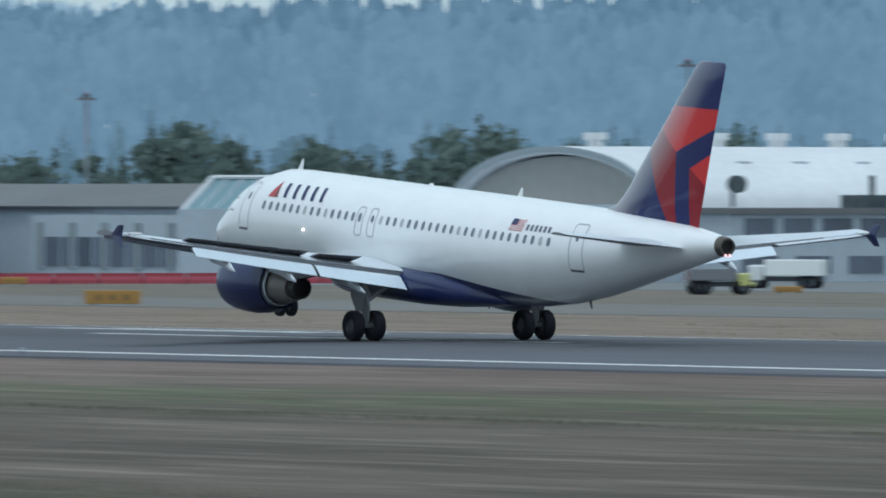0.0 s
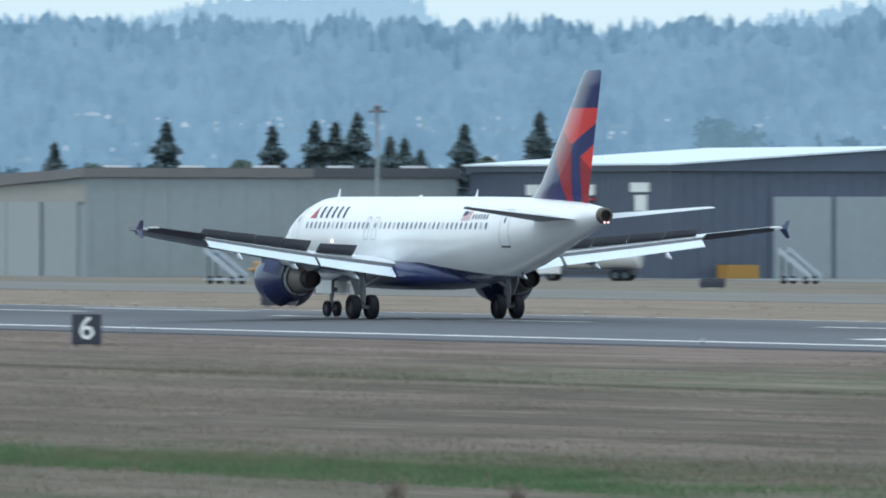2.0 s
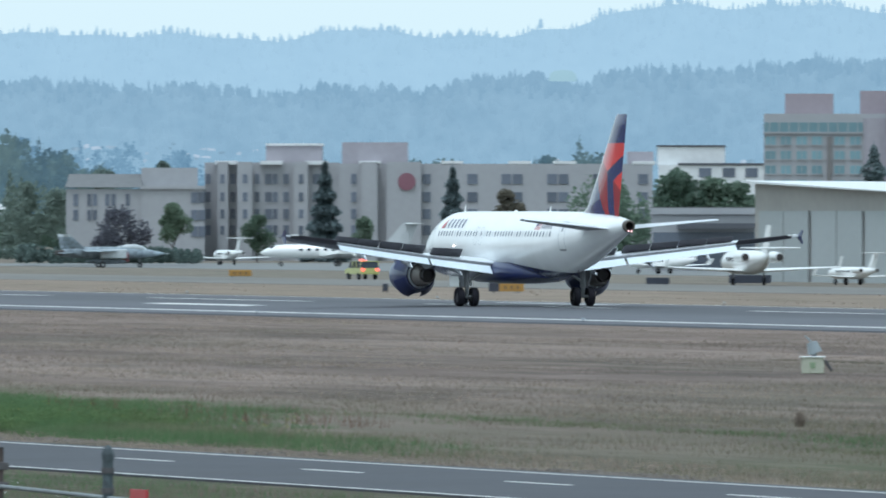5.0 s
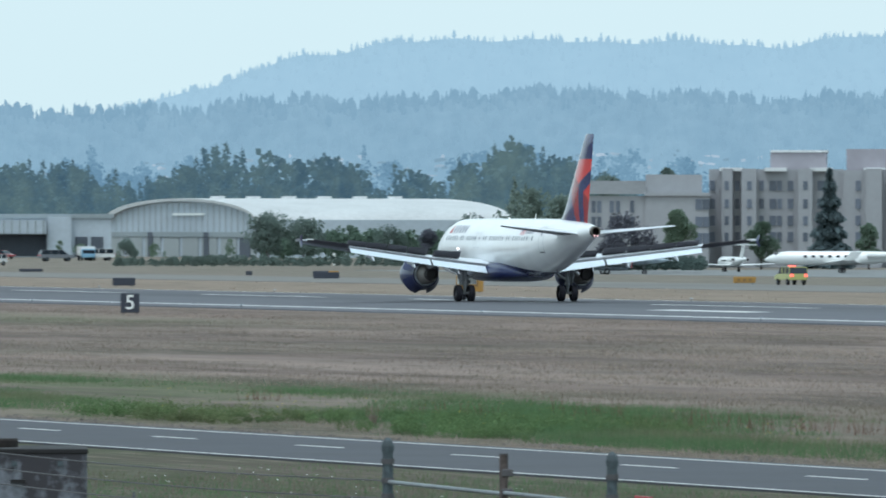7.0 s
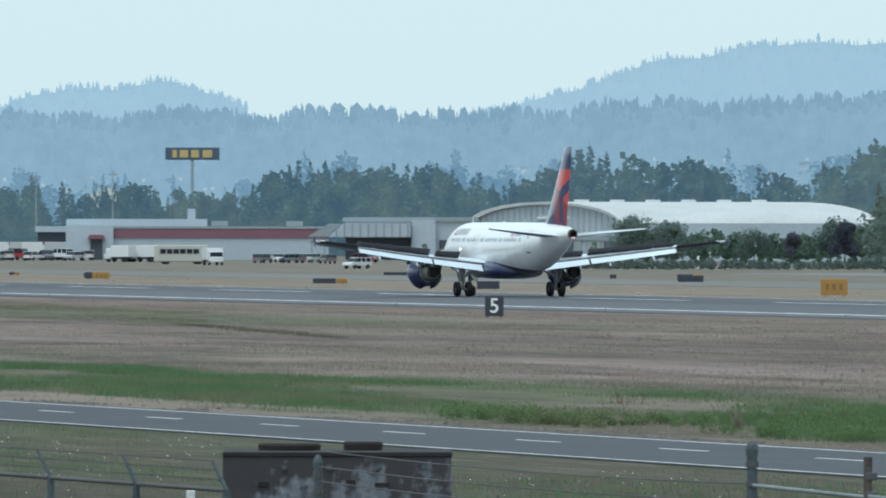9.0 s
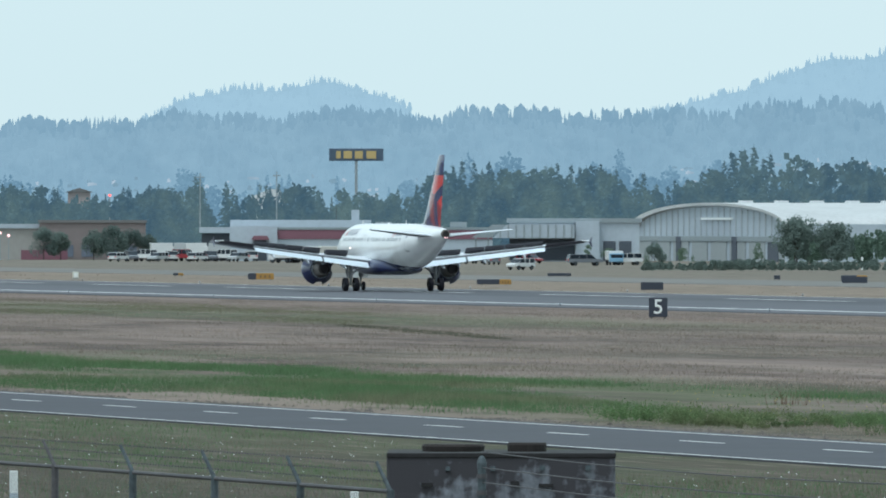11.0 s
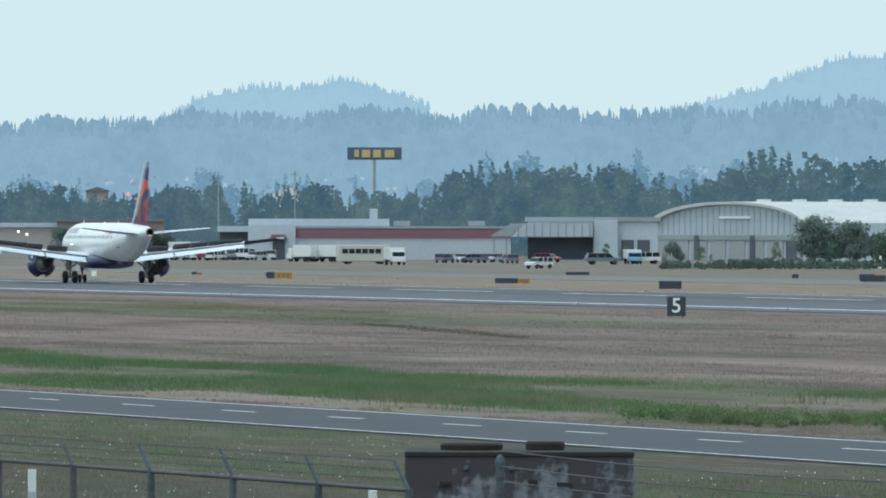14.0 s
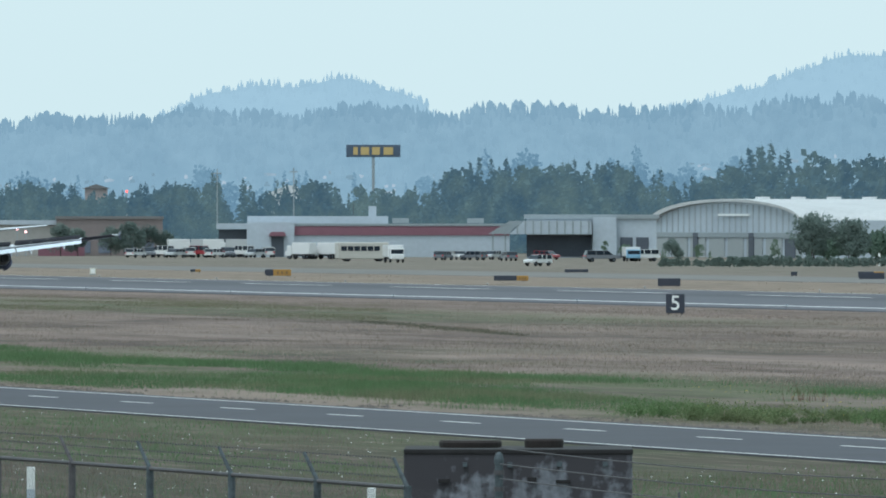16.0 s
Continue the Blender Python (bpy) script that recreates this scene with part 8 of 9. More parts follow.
# ---- foreground: concrete chamber, fence, gate posts ----
def stained_concrete(run):
    """Grey concrete under black algae that has run down from the top in streaks."""
    m = mat("stained_old_concrete", (0.17, 0.18, 0.205), 0.9, var=0.45, scale=2.6, bump=0.5)
    nt = m.node_tree
    bs = nt.nodes["Principled BSDF"]
    tc = nt.nodes.new("ShaderNodeTexCoord")
    masks = []
    for stretch, scale in (((3.0, 3.0, 0.5), 1.4), ((1, 1, 1.4), 1.3), ((1, 1, 1), 7.0)):
        mp, n = nt.nodes.new("ShaderNodeMapping"), nt.nodes.new("ShaderNodeTexNoise")
        mp.inputs["Scale"].default_value = stretch
        n.inputs["Scale"].default_value, n.inputs["Detail"].default_value = scale, 6
        nt.links.new(tc.outputs["Object"], mp.inputs[0])
        nt.links.new(mp.outputs[0], n.inputs["Vector"])
        masks.append(n.outputs[0])
    sep = nt.nodes.new("ShaderNodeSeparateXYZ")
    nt.links.new(tc.outputs["Object"], sep.inputs[0])
    last = None
    for value, gain in ((masks[0], 2.8), (masks[1], 2.4), (masks[2], 2.2), (sep.outputs[2], 1.1)):
        n = nt.nodes.new("ShaderNodeMath")
        n.operation = "MULTIPLY_ADD"
        n.inputs[1].default_value = gain
        nt.links.new(value, n.inputs[0])
        if last:
            nt.links.new(last, n.inputs[2])
        else:
            n.inputs[2].default_value = 0.0
        last = n.outputs[0]
    ramp = nt.nodes.new("ShaderNodeMapRange")
    nt.links.new(last, ramp.inputs[0])
    for i, v in enumerate((3.42 + 1.1 * run - 0.3, 3.42 + 1.1 * run + 0.3, 0.0, 1.0)):
        ramp.inputs[i + 1].default_value = v
    mix = nt.nodes.new("ShaderNodeMix")
    mix.data_type = "RGBA"
    nt.links.new(ramp.outputs[0], mix.inputs[0])
    nt.links.new(bs.inputs["Base Color"].links[0].from_socket, mix.inputs[6])
    mix.inputs[7].default_value = (0.050, 0.047, 0.054, 1)
    nt.links.new(mix.outputs[2], bs.inputs["Base Color"])
    return m


DARK_CAP = mat("blackened_concrete", (0.020, 0.019, 0.020), 0.9, var=0.4, scale=2, bump=0.4)
h = empty("concrete_chamber", facing(76.384, 165), "dark stained concrete chamber with two round lids", "chamber")
part("wall", bevel_box(-1.55, 1.55, 0, 2.6, 0, 2.72, 0.04, 2), stained_concrete(2.31), h)
part("top_slab", bevel_box(-1.55, 1.56, -0.015, 2.63, 2.68, 2.75, 0.012, 1), DARK_CAP, h, "blackened top slab")
for x0, x1, z1 in ((-1.09, -0.21, 2.85), (0.08, 0.63, 2.87)):
    bm = bmesh.new()
    loft(bm, [[((x0 + x1) / 2 + (x1 - x0) / 2 * k * math.cos(2 * math.pi * i / 24), 1.3 + (x1 - x0) / 2 * k * math.sin(2 * math.pi * i / 24), z) for i in range(24)] for k, z in ((0.96, 2.75), (0.98, z1 - 0.03), (0.93, z1))])
    part("lid", fix(bm), mat("rusty_iron_lid", (0.030, 0.024, 0.022), 0.8, 0.3, var=0.3, scale=3), h, "rusty round lid")
# small dark blocks stand in for the shadow inside the tie holes
pieces("tie_hole_shade", [(-0.72, -0.01, 2.54, 0.06, 0.06, 0.06), (-0.11, -0.01, 2.54, 0.07, 0.06, 0.07), (0.56, -0.01, 2.55, 0.07, 0.06, 0.07), (1.18, -0.01, 2.55, 0.07, 0.06, 0.07)], STEEL, h)
pieces("tie_hole_shade", [(0.19, -0.008, 2.34, 0.12, 0.06, 0.06), (0.61, -0.008, 2.31, 0.2, 0.06, 0.05), (-1.00, -0.008, 2.32, 0.16, 0.06, 0.05)], DARK_CAP, h)

FENCE_Y = 31.0
fence = empty("chain_link_fence", pose(-150.16, 34.17, GROUND_Z, 0, 0, 183.4), "weathered chain-link fence with slanted barbed-wire arms", "fence")
RAIL = 2.52
posts = [-2.62 + 4.05 * k for k in range(9)]
for k, x in enumerate(posts):
    bm = bmesh.new()
    tube(bm, (x, 0, 0), (x, 0, RAIL + 0.02), 0.05, n=10)
    arm = bmesh.new()
    tube(arm, (x, 0, RAIL), (x + 0.27, 0.1, RAIL + 0.36), 0.03, 0.022, 8)
    p = part("post", bm, STEEL if k < 4 else RUST_STEEL, fence)
    part("arm", arm, STEEL if k < 4 else RUST_STEEL, p, "slanted barbed-wire arm")
bm = bmesh.new()
tube(bm, (posts[0], 0, RAIL), (posts[-1], 0, RAIL), 0.028, n=8)
part("top_rail", bm, RUST_STEEL, fence, "rusty top rail")
bm = bmesh.new()
for j in (0.35, 0.68, 1.0):
    tube(bm, (posts[0] + 0.27 * j, 0.1 * j, RAIL + 0.36 * j), (posts[-1] + 0.27 * j, 0.1 * j, RAIL + 0.36 * j), 0.004, n=4)
    for k in range(240):
        x = posts[0] + 0.27 * j + k * 0.14
        box(bm, x - 0.018, x + 0.018, 0.1 * j - 0.003, 0.1 * j + 0.003, RAIL + 0.36 * j - 0.014, RAIL + 0.36 * j + 0.014)
part("barbed_wire", bm, RUST_STEEL, fence, "rusty barbed wire")
bm = bmesh.new()
for k in range(int((posts[-1] - posts[0] + 2) / 0.075)):
    x = posts[0] + k * 0.075
    for s in (1, -1):
        a, b = Vector((x, 0.0, 1.3)), Vector((x + s * 1.2, 0.0, RAIL))
        q = (b - a).normalized().cross(Vector((0, 1, 0))) * 0.0022
        bm.faces.new([bm.verts.new(v) for v in (a - q, b - q, b + q, a + q)])
tagged(part("wire_mesh", bm, RUST_STEEL, fence, "grey chain-link wire"), kind="stuff")


def gate_post(bearing, top, r, label, pipe=None):
    d = FENCE_Y / math.cos(radians(bearing))
    h = empty("gate_post", facing(bearing, d), label, "post")
    bm = bmesh.new()
    tube(bm, (0, 0, 0), (0, 0, top), r, n=14)
    part("pipe", bm, pipe or STEEL, h)
    if pipe:
        bm = bmesh.new()
        tube(bm, (0, 0, top), (0, 0, top + 0.012), r * 1.04, n=14)
        part("end_plate", bm, RUST_STEEL, h)
        for z in (0.16, 0.34):
            part("hinge", bevel_box(-r * 0.5, r * 2.2, -r * 1.2, -r * 0.6, top - z - 0.04, top - z + 0.03, 0.008), RUST_STEEL, h)
        return h.matrix_basis.translation
    bm = bmesh.new()
    loft(bm, [[(r * k * math.cos(2 * math.pi * i / 14), r * k * math.sin(2 * math.pi * i / 14), top + z) for i in range(14)] for k, z in ((1.15, -0.03), (1.2, 0.02), (0.9, 0.07), (0.3, 0.10))])
    part("cap", fix(bm), STEEL, h, "rounded cap")
    for z in (0.12, 0.3, 0.45):
        bm = bmesh.new()
        tube(bm, (0, 0, top - z - 0.03), (0, 0, top - z + 0.02), r * 1.25, n=14)
        part("band", bm, RUST_STEEL, h)
    return h.matrix_basis.translation


p0 = gate_post(76.474, 3.22, 0.045, "slim pale fence post with round cap")
p1 = gate_post(74.432, 3.67, 0.051, "thick galvanised gate post with fittings")
p2 = gate_post(73.887, 3.68, 0.040, "rusty flat-topped gate post with hinges", POST_RUST)
p3 = gate_post(73.377, 3.67, 0.047, "galvanised gate post with fittings")
strands = empty("wire_strands", pose(0, 0, 0), "three sagging wire strands between posts", "wire")
for z in (3.03, 3.19, 3.36):
    bm = bmesh.new()
    q = [p0.lerp(p1, f) + Vector((0, 0, z - 0.05 * math.sin(math.pi * f))) for f in np.linspace(0, 1, 9)]
    loft(bm, [[p + Vector((0, 0.007 * math.cos(a), 0.007 * math.sin(a))) for a in np.linspace(0, 2 * math.pi, 6)[:-1]] for p in q])
    part("strand", fix(bm), RUST_STEEL, strands)
gate = empty("pipe_gate", pose(0, 0, 0), "galvanised pipe gate frame", "gate")
for a, b, z in ((p1, p2, 3.35), (p2, p3, 3.33), (p1, p3, 2.6)):
    bm = bmesh.new()
    tube(bm, a + Vector((0, 0, z)), b + Vector((0, 0, z - 0.03)), 0.02, n=10)
    part("rail", bm, RAIL_PALE, gate)
bm = bmesh.new()
tube(bm, p3 + Vector((0, 0, 3.30)), p3 + Vector((9, 0, 3.22)), 0.02, n=10)
part("rail", bm, RAIL_PALE, gate)
part("red_plate", box_bm(p3.x - 0.15 + 1.0, p3.x + 1.35, p3.y - 0.05, p3.y - 0.03, 2.75, 3.05), RED, gate, "small red plate")
for label, (b, r), hgt in (("short white marker post", (78.675, 175), 2.31), ("short white marker post", (77.073, 170), 2.12)):
    h = empty("marker_post", facing(b, r), label, "post")
    part("stake", bevel_box(-0.06, 0.06, -0.03, 0.03, 0, hgt, 0.01), SIGN_WHITE, h)
    part("band", box_bm(-0.062, 0.062, -0.033, 0.033, hgt * 0.78, hgt * 0.86), PALE_WALL, h)
bm = bmesh.new()
stick = empty("leaning_stake", facing(75.600, 128), "thin dark leaning stake", "stake")
tube(bm, (0.1, 0, 0), (-0.06, 0, 2.98), 0.022, 0.012, 7)
part("rod", bm, DARK_TRIM, stick)


# ---- grass that stands up ----
def blade_material(name, a, b, dry, amount):
    """Thin grass: it changes from blade to blade, from tuft to tuft, and dries out in drifts."""
    m = leaf_material(name, a, b)
    nt = m.node_tree
    bs = nt.nodes["Principled BSDF"]
    fresh = bs.inputs["Base Color"].links[0].from_socket
    tc = nt.nodes.new("ShaderNodeTexCoord")
    facs = []
    for scale, stretch, lo, hi in ((0.12, (0.35, 1, 1), 0.48, 0.66), (1.4, (0.5, 1, 1), 0.35, 0.70)):
        mp, n, mr = nt.nodes.new("ShaderNodeMapping"), nt.nodes.new("ShaderNodeTexNoise"), nt.nodes.new("ShaderNodeMapRange")
        mp.inputs["Scale"].default_value = stretch
        n.inputs["Scale"].default_value, n.inputs["Detail"].default_value = scale, 4
        nt.links.new(tc.outputs["Object"], mp.inputs[0])
        nt.links.new(mp.outputs[0], n.inputs["Vector"])
        nt.links.new(n.outputs[0], mr.inputs[0])
        mr.inputs[1].default_value, mr.inputs[2].default_value = lo, hi
        facs.append(mr)
    facs[0].inputs[4].default_value = amount
    facs[1].inputs[3].default_value, facs[1].inputs[4].default_value = 0.72, 1.25
    mix = nt.nodes.new("ShaderNodeMix")
    mix.data_type = "RGBA"
    nt.links.new(facs[0].outputs[0], mix.inputs[0])
    nt.links.new(fresh, mix.inputs[6])
    mix.inputs[7].default_value = (*dry, 1)
    gain = nt.nodes.new("ShaderNodeVectorMath")
    gain.operation = "SCALE"
    nt.links.new(mix.outputs[2], gain.inputs[0])
    nt.links.new(facs[1].outputs[0], gain.inputs["Scale"])
    nt.links.new(gain.outputs[0], bs.inputs["Base Color"])
    nt.links.new(gain.outputs[0], nt.nodes["Translucent BSDF"].inputs["Color"])
    return m


def tufts(name, label, leaf, count, b0, b1, y0, y1, h0, h1, w, seed, clump=1, lo=-0.35):
    """Upright blades scattered between two bearings and two distances from the eye's line."""
    rnd = random.Random(seed)
    verts, faces = [], []
    for _ in range(count // clump):
        b, y = radians(rnd.uniform(b0, b1)), rnd.uniform(y0, y1)
        n = 1.4 * noise.noise(Vector((y * math.tan(b) * 0.022, y * 0.10, seed))) + 0.5 * noise.noise(Vector((y * math.tan(b) * 0.12, y * 0.5, seed)))
        cx, cy = -y * math.tan(b), y
        off = cy - 82.0 - (cx + 305) * 0.028
        if n < rnd.uniform(lo, lo + 0.6) or abs(off) < 6.0:
            continue
        if leaf is BLADE_GREEN and math.degrees(b) - b0 < rnd.random() ** 0.7 * 2.2 and y0 > 80:
            continue
        if leaf is BLADE_GREEN and 0 < off < 8.2 + 2.0 * noise.noise(Vector((cx * 0.06, 3.0, seed))):
            continue
        if -420 < cx < -358 and 86 < cy - (cx + 305) * 0.028 < 93.5 and rnd.random() < 0.92:
            continue
        for _ in range(clump):
            x, yy = cx + rnd.gauss(0, 0.35), cy + rnd.gauss(0, 0.35)
            hgt, a = rnd.uniform(h0, h1) * (1 + 0.7 * n), rnd.uniform(0, math.pi)
            dx, dy = math.cos(a) * w, math.sin(a) * w
            lx, ly = rnd.gauss(0, 0.25) * hgt, rnd.gauss(0, 0.25) * hgt
            o = len(verts)
            verts.extend([(x - dx, yy - dy, GROUND_Z), (x + dx, yy + dy, GROUND_Z), (x + lx, yy + ly, GROUND_Z + hgt)])
            faces.append((o, o + 1, o + 2))
    me = bpy.data.meshes.new(name)
    me.from_pydata(verts, [], faces)
    me.materials.append(leaf)
    tagged(new(name, me), label, "grass", kind="stuff")


BLADE_GREEN = blade_material("green_blades", (0.080, 0.154, 0.068), (0.152, 0.244, 0.116), (0.225, 0.212, 0.140), 0.8)
BLADE_STRAW = blade_material("straw_blades", (0.300, 0.244, 0.202), (0.41, 0.340, 0.284), (0.250, 0.232, 0.165), 0.5)
BLADE_BROWN = blade_material("brown_blades", (0.200, 0.164, 0.136), (0.320, 0.262, 0.218), (0.185, 0.184, 0.122), 0.6)
BLADE_OLIVE = blade_material("olive_blades", (0.130, 0.148, 0.080), (0.200, 0.200, 0.122), (0.210, 0.182, 0.130), 0.8)
WEED_GREEN = blade_material("weed_leaves", (0.098, 0.172, 0.070), (0.168, 0.244, 0.108), (0.205, 0.200, 0.116), 0.7)
DOCK_RUST = blade_material("rust_brown_stalks", (0.130, 0.070, 0.052), (0.180, 0.105, 0.078), (0.150, 0.120, 0.080), 0.5)
tufts("ditch_grass", "tall green grass along a shallow ditch", BLADE_GREEN, 420000, 71.4, 79.2, 87, 112, 0.06, 0.24, 0.008, 21, 5, -0.12)
tufts("ditch_grass", "dense green grass where the ditch nears the road", BLADE_GREEN, 60000, 76.9, 79.2, 85.5, 101, 0.06, 0.22, 0.009, 36, 5, -0.40)
tufts("verge_grass", "mixed green grass beside the perimeter road", BLADE_GREEN, 90000, 71, 79.2, 38, 77, 0.05, 0.15, 0.006, 22, 5)
tufts("straw_grass", "bleached straw grass beside the perimeter road", BLADE_BROWN, 130000, 69, 79.2, 36, 77, 0.05, 0.16, 0.006, 23, 5)
tufts("field_straw", "bleached and brown mown grass on the airfield", BLADE_STRAW, 170000, 66, 79.2, 113, 212, 0.04, 0.13, 0.011, 24, 4)
tufts("field_thatch", "brown grass tussocks on the airfield", BLADE_BROWN, 190000, 62, 79.2, 108, 212, 0.04, 0.13, 0.011, 25, 4, -0.45)
tufts("ditch_grass", "short green grass along a shallow ditch", BLADE_OLIVE, 60000, 62, 72.3, 90, 118, 0.05, 0.15, 0.008, 29, 5, -0.1)
tufts("ditch_thatch", "dull olive and brown grass along a shallow ditch", BLADE_BROWN, 60000, 60, 73.5, 88, 120, 0.05, 0.16, 0.008, 28, 5)
tufts("ditch_grass", "green grass in a damp strip along a ditch", BLADE_GREEN, 75000, 60.2, 71.9, 103, 111, 0.05, 0.16, 0.009, 37, 5, -0.25)
tufts("far_straw", "dry grass strip beyond the runway", BLADE_STRAW, 4000, 57, 79.0, 268, 318, 0.06, 0.16, 0.05, 26, 5)


def weeds(name, label, count, b0, b1, off0, off1, seed):
    """Leafy weeds in low clumps beside the perimeter road."""
    rnd = random.Random(seed)
    verts, faces = [], []
    for _ in range(count):
        b, off = radians(rnd.uniform(b0, b1)), off0 + (off1 - off0) * rnd.random() ** 1.6
        y = (82.8 + 305 * 0.028 + off) / (1 + 0.028 * math.tan(b))
        x = -y * math.tan(b)
        n = noise.noise(Vector((x * 0.035, y * 0.12, seed)))
        if n < rnd.uniform(-0.1, 0.3) or (-420 < x < -358 and off < 11.0):
            continue
        s = rnd.uniform(0.16, 0.42) * (1 + n)
        for _ in range(3):
            c = Vector((x + rnd.gauss(0, 0.5), y + rnd.gauss(0, 0.4), GROUND_Z + s * 0.45))
            leaf_quads(rnd, verts, faces, c, s * 0.70, 120, 0.026, 0.6)
    me = bpy.data.meshes.new(name)
    me.from_pydata(verts, [], faces)
    me.materials.append(WEED_GREEN)
    tagged(new(name, me), label, "weeds", kind="stuff")


weeds("roadside_weeds", "leafy green weeds in clumps beside the perimeter road", 470, 73.0, 76.4, 8.4, 17, 41)


def bank(name, label, a, b, count, seed):
    """A drain's overgrown edge: a line of ranker, darker grass."""
    rnd = random.Random(seed)
    a, b = Vector(a), Vector(b)
    side = Vector((-(b - a).y, (b - a).x)).normalized()
    verts, faces = [], []
    for _ in range(count):
        f = rnd.random()
        thick = max(0.0, 0.7 + noise.noise(Vector((f * 9, seed, 0)))) * math.sin(math.pi * min(1, max(0, f))) ** 0.5
        p = a.lerp(b, f) + side * rnd.gauss(0, 1.1 * thick + 0.1)
        hgt, ang = rnd.uniform(0.05, 0.16) * thick + 0.02, rnd.uniform(0, math.pi)
        dx, dy, o = math.cos(ang) * 0.012, math.sin(ang) * 0.012, len(verts)
        verts.extend([(p.x - dx, p.y - dy, GROUND_Z), (p.x + dx, p.y + dy, GROUND_Z), (p.x + rnd.gauss(0, 0.03), p.y, GROUND_Z + hgt)])
        faces.append((o, o + 1, o + 2))
    me = bpy.data.meshes.new(name)
    me.from_pydata(verts, [], faces)
    me.materials.append(BLADE_DARK)
    tagged(new(name, me), label, "grass", kind="stuff")


BLADE_DARK = leaf_material("dark_rank_blades", (0.105, 0.110, 0.078), (0.165, 0.160, 0.118))
bank("drain_edge", "dark rank grass along a shallow drain", (-232, 163.0), (-470, 168.5), 9000, 61)
bank("drain_edge", "dark rank grass along a shallow drain", (-618, 150.0), (-716, 163.5), 5000, 62)


FLOWER_YELLOW = mat("yellow_petals", (0.55, 0.42, 0.05), 0.7, var=0.1)


def flowers(name, label, count, b0, b1, y0, y1, seed, petal=SIGN_WHITE):
    """Tiny flower heads among the grass, in loose drifts."""
    rnd = random.Random(seed)
    verts, faces = [], []
    for _ in range(count):
        b, y = radians(rnd.uniform(b0, b1)), rnd.uniform(y0, y1)
        x = -y * math.tan(b)
        if noise.noise(Vector((x * 0.05, y * 0.15, seed))) < rnd.uniform(-0.2, 0.3):
            continue
        z, s, o = GROUND_Z + rnd.uniform(0.10, 0.30), rnd.uniform(0.010, 0.022), len(verts)
        verts.extend([(x - s, y, z), (x, y - s, z + s * 0.4), (x + s, y, z), (x, y + s, z + s * 0.4), (x, y, z + s)])
        faces.extend([(o, o + 1, o + 4), (o + 1, o + 2, o + 4), (o + 2, o + 3, o + 4), (o + 3, o, o + 4)])
    me = bpy.data.meshes.new(name)
    me.from_pydata(verts, [], faces)
    me.materials.append(petal)
    tagged(new(name, me), label, "flowers", kind="stuff")


tufts("swale_grass", "short dull green grass in a shallow swale", BLADE_OLIVE, 60000, 77.0, 79.2, 162, 198, 0.03, 0.09, 0.011, 35, 4)
tufts("roadside_straw", "ragged straw and dirt clumps along the road's edge", BLADE_STRAW, 60000, 68.5, 79.2, 84, 95, 0.04, 0.12, 0.008, 33, 6, -0.5)
flowers("white_flowers", "small white flower heads in rough grass", 1700, 73.5, 79.2, 36, 72, 51)
flowers("yellow_flowers", "small yellow flower heads among roadside weeds", 420, 72.4, 75.6, 92, 106, 52, FLOWER_YELLOW)
tufts("dock_stalks", "rust-brown dock stalks among roadside weeds", DOCK_RUST, 1500, 71.8, 76.2, 91, 104, 0.25, 0.50, 0.014, 44, 14, 0.15)


def clods(name, label, count, x0, x1, seed):
    """Crumbled earth and dead turf along the road's outer edge."""
    rnd = random.Random(seed)
    verts, faces = [], []
    for _ in range(count):
        x, off = rnd.uniform(x0, x1), 4.65 + abs(rnd.gauss(0, 0.8))
        n = noise.noise(Vector((x * 0.11, off * 0.3, seed))) + 0.4 * noise.noise(Vector((x * 0.7, off, seed)))
        if n < rnd.uniform(-0.1, 0.35):
            continue
        y = 82.8 + (x + 305) * 0.028 + off
        r, o = rnd.uniform(0.03, 0.10) * (1 + 0.6 * n), len(verts)
        ring = [(x + r * rnd.uniform(0.8, 1.5) * math.cos(a), y + r * rnd.uniform(0.8, 1.3) * math.sin(a), GROUND_Z - 0.02 + rnd.uniform(0, 0.4) * r) for a in np.linspace(0, 2 * math.pi, 7)[:-1]]
        verts.extend(ring + [(x + rnd.gauss(0, 0.3) * r, y, GROUND_Z + r * rnd.uniform(0.4, 0.8))])
        faces.extend([(o + k, o + (k + 1) % 6, o + 6) for k in range(6)])
    me = bpy.data.meshes.new(name)
    me.from_pydata(verts, [], faces)
    me.materials.append(CLOD)
    tagged(new(name, me), label, "soil", kind="stuff")


CLOD = mat("crumbled_earth", (0.120, 0.104, 0.092), 0.95, var=0.5, scale=2)
clods("earth_clods", "crumbled dark earth along the road's edge", 15000, -620, -205, 71)


def shrub(bearing, rng, hgt, w, seed):
    h = empty("dry_shrub", facing(bearing, rng), "dry brown shrub in mown grass", "shrub")
    rnd = random.Random(seed)
    verts, faces = [], []
    for k in range(110):
        a, lean = rnd.uniform(0, 2 * math.pi), w / 2 * rnd.random() ** 0.7
        tip = Vector((lean * math.cos(a), lean * math.sin(a), hgt * rnd.uniform(0.35, 1.1) * (1 - 0.5 * lean / w)))
        s = Vector((-math.sin(a), math.cos(a), 0)) * 0.012
        o = len(verts)
        root = Vector((tip.x * 0.3, tip.y * 0.3, -0.05))
        verts.extend([root - s, root + s, tip])
        faces.append((o, o + 1, o + 2))
        if k % 3 == 0:
            leaf_quads(rnd, verts, faces, tip * 0.9, 0.05, 2, 0.022)
    me = bpy.data.meshes.new("brush")
    me.from_pydata(verts, [], faces)
    me.materials.append(BLADE_BROWN)
    t = new("brush", me)
    t.parent = h


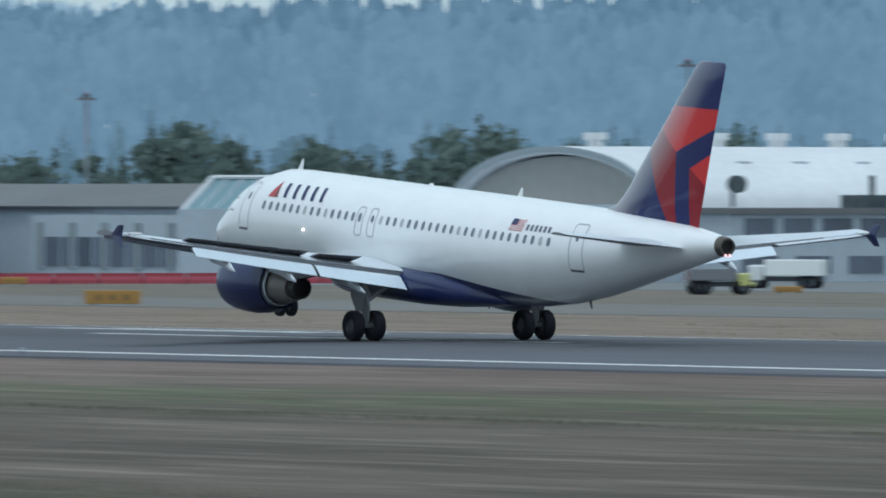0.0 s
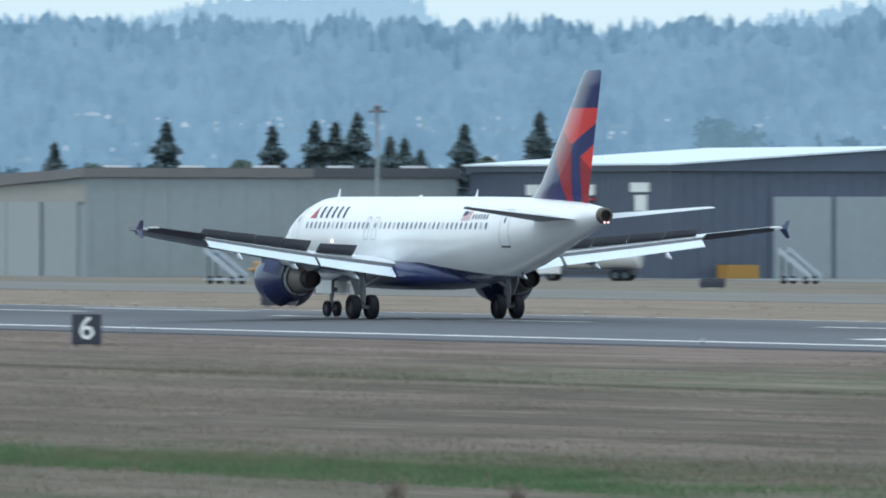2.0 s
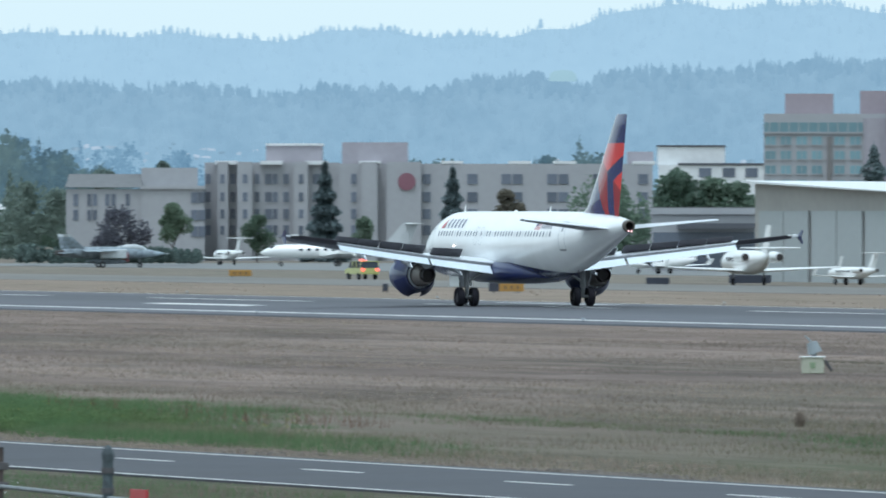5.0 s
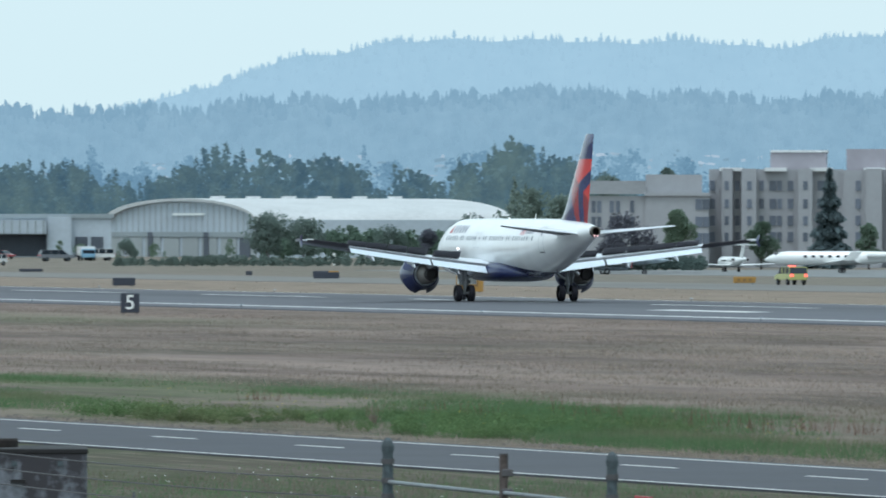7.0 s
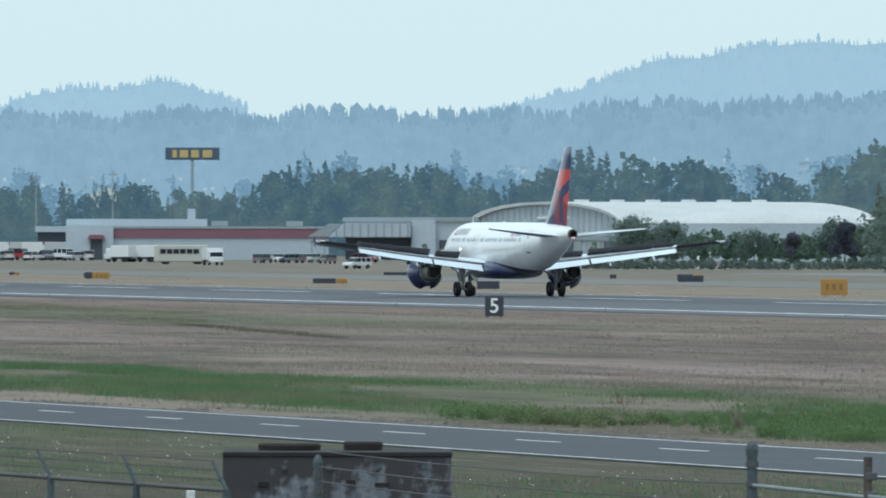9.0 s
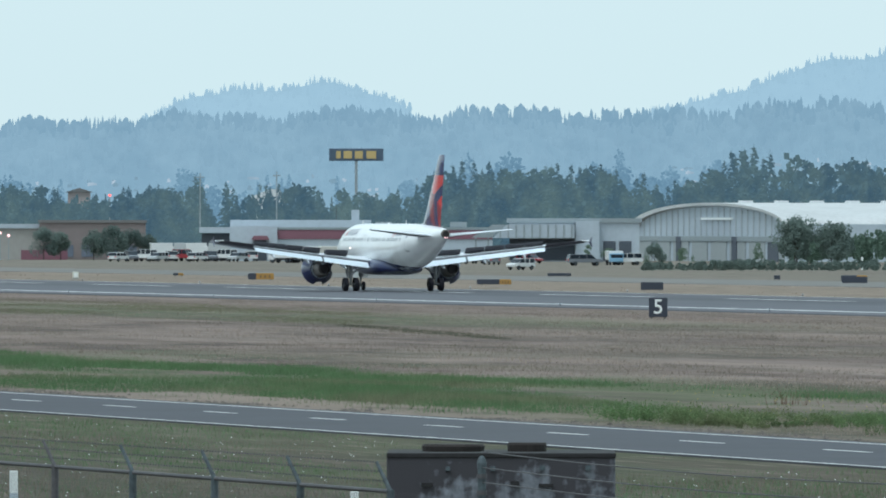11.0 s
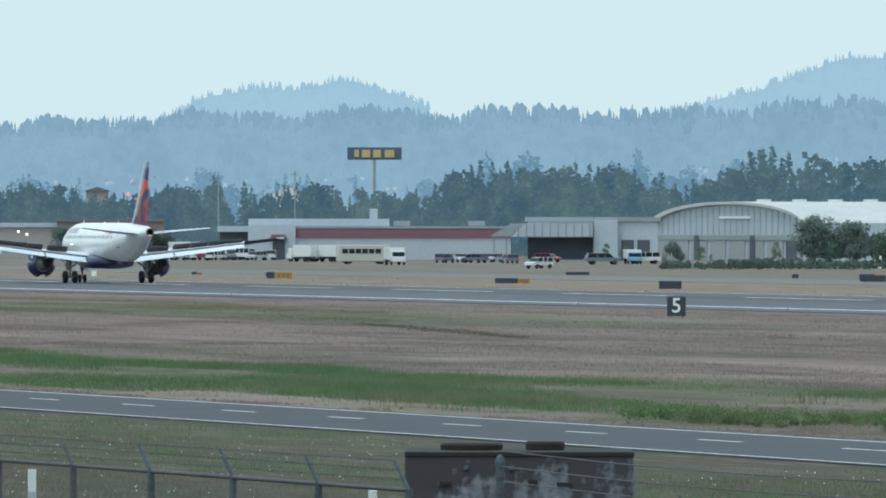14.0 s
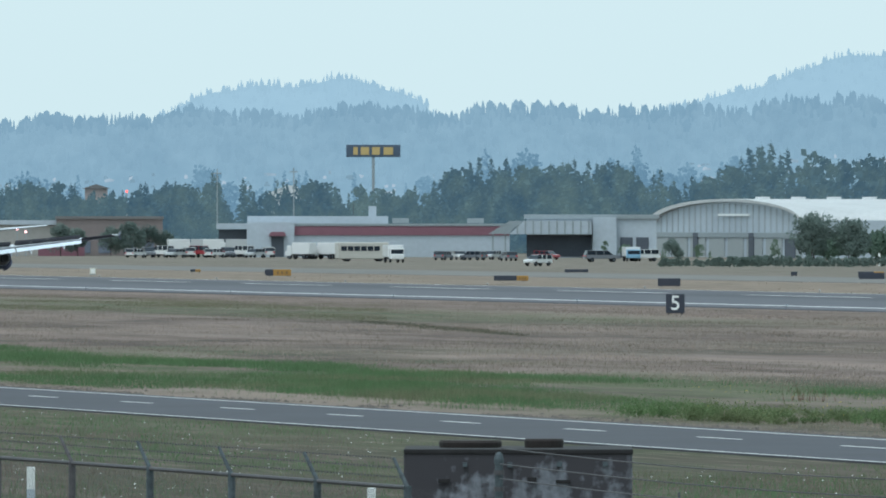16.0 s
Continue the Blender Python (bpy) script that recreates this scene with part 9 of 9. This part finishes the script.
for k, (b, r, hgt, w) in enumerate(((68.858, 262, 0.62, 0.95), (65.887, 241, 0.55, 0.9), (65.315, 240, 0.4, 0.7), (68.843, 263, 0.55, 1.0), (67.847, 253, 0.35, 0.6),
                                   (67.856, 252, 0.45, 0.8), (70.121, 338, 0.5, 0.4), (70.118, 338, 0.5, 0.45), (72.715, 324, 0.35, 0.9), (72.563, 320, 0.32, 0.8), (74.501, 350, 0.6, 0.5), (76.623, 683, 0.28, 3.2))):
    shrub(b, r, hgt, w, 300 + k)

# ---- tyre smoke where the nose wheel first touches ----
SMOKE = bpy.data.materials.new("thin_tyre_smoke")
SMOKE.use_nodes = True
s_nt = SMOKE.node_tree
s_nt.nodes.clear()
s_tr, s_df, s_mx, s_lw, s_out = (s_nt.nodes.new(k) for k in ("ShaderNodeBsdfTransparent", "ShaderNodeBsdfDiffuse", "ShaderNodeMixShader", "ShaderNodeTexNoise", "ShaderNodeOutputMaterial"))
s_df.inputs[0].default_value = (0.9, 0.92, 0.95, 1)
s_tl, s_both = s_nt.nodes.new("ShaderNodeBsdfTranslucent"), s_nt.nodes.new("ShaderNodeMixShader")
s_tl.inputs[0].default_value = (0.9, 0.92, 0.95, 1)
s_nt.links.new(s_df.outputs[0], s_both.inputs[1])
s_nt.links.new(s_tl.outputs[0], s_both.inputs[2])
s_lw.inputs["Scale"].default_value = 1.6
s_mr = s_nt.nodes.new("ShaderNodeMapRange")
for i, v in enumerate((0.35, 0.70, 0.0, 0.075)):
    s_mr.inputs[i + 1].default_value = v
s_nt.links.new(s_lw.outputs[0], s_mr.inputs[0])
s_nt.links.new(s_mr.outputs[0], s_mx.inputs[0])
s_nt.links.new(s_tr.outputs[0], s_mx.inputs[1])
s_nt.links.new(s_both.outputs[0], s_mx.inputs[2])
s_nt.links.new(s_mx.outputs[0], s_out.inputs[0])
SMOKE_PUFFS = []
rnd = random.Random(77)
for k in range(8):
    bm = bmesh.new()
    bmesh.ops.create_icosphere(bm, subdivisions=2, radius=rnd.uniform(0.3, 0.75))
    for v in bm.verts:
        v.co *= 1 + 0.6 * noise.noise(v.co * 2.3 + Vector((k, 0, 0)))
    puff = smooth(part("smoke_puff", bm, SMOKE), 180)
    tagged(puff, "thin pale puff of tyre smoke over the runway", "smoke", "tyre smoke")
    SMOKE_PUFFS.append((puff, -467.0 + 0.5 * k, RUNWAY_Y + (k % 2) * 0.6, 0.2 + 0.11 * k, rnd.uniform(-0.4, 0.4)))

ROLLOUT = [
    (0.0, 402.06),
    (0.5, 435.30),
    (1.0, 468.40),
    (1.5, 501.00),
    (2.0, 532.90),
    (2.5, 564.30),
    (3.0, 595.00),
    (3.5, 625.50),
    (4.0, 655.93),
    (4.5, 685.96),
    (5.0, 715.60),
    (6.2, 784.87),
    (7.5, 857.00),
    (8.0, 883.50),
    (8.5, 909.67),
    (9.0, 935.30),
    (9.5, 960.98),
    (10.0, 986.11),
    (11.2, 1042.22),
    (12.5, 1099.00),
    (13.0, 1121.13),
    (13.5, 1143.40),
    (14.0, 1163.60),
    (14.5, 1183.70),
    (15.0, 1203.00),
    (15.5, 1222.60),
    (16.0, 1242.19),
]


# ---- what moves ----
PITCH = [(0.0, 3.73), (0.5, 2.68), (0.8, 1.5), (1.0, 0.79), (1.3, 0.0), (16.0, 0.0)]


def pitch_at(t):
    return float(np.interp(t, [p[0] for p in PITCH], [p[1] for p in PITCH]))


def motions():
    rows = []
    roll_t = [r[0] for r in ROLLOUT]
    for t in sorted(set(roll_t + [0.25, 0.75, 1.25])):
        i = max(1, min(len(ROLLOUT) - 1, next((k for k, r in enumerate(ROLLOUT) if r[0] >= t), len(ROLLOUT) - 1)))
        (t0, s0), (t1, s1) = ROLLOUT[i - 1], ROLLOUT[i]
        s = s0 + (s1 - s0) * (t - t0) / (t1 - t0)
        crab = float(np.interp(t, (0.0, 0.5, 1.0, 1.5, 4.5), (0.15, 0.5, 0.9, 0.9, 0.0)))
        rows.append((t, pose(-s, RUNWAY_Y, 0, 0, -pitch_at(t), 180 - crab)))
    walk(AIRLINER, rows)
    for ob, h, side, name in HINGES:
        first, full = (22, 46) if name == "spoiler" else (2, 22)
        turn = lambda a: h @ pose(0, 0, 0, a * side, 0, 0)
        walk(ob, [(0.0, turn(first)), (0.35, turn(full)), (16.0, turn(full))])
    # the airfield car drives along the taxiway's far side
    car_rows = []
    for t in (0.0, 4.2, 5.0, 7.5, 16.0):
        x = -1027.2 -11.73 * t
        car_rows.append((t, pose(x, 349.0, -0.30, 0, 0, 180)))
    walk(FOLLOW_CAR, car_rows)
    for ob, x, y, z, drift in SMOKE_PUFFS:
        walk(ob, [(0.0, pose(x, y, -2.5)), (0.72, pose(x, y, -1.6)), (0.85, pose(x, y, 0.1)), (1.3, pose(x + 0.8, y + drift, z * 0.8)), (2.2, pose(x + 2.0, y + 2 * drift, z + 0.5)), (16.0, pose(x + 3.0, y + 2 * drift, z + 0.9))])
    for ob, h in REVERSERS:
        out = h @ pose(0.0, 0, 0.05, 0, -13, 0)
        walk(ob, [(0.0, h), (0.9, h), (1.7, out), (16.0, out)])


motions()
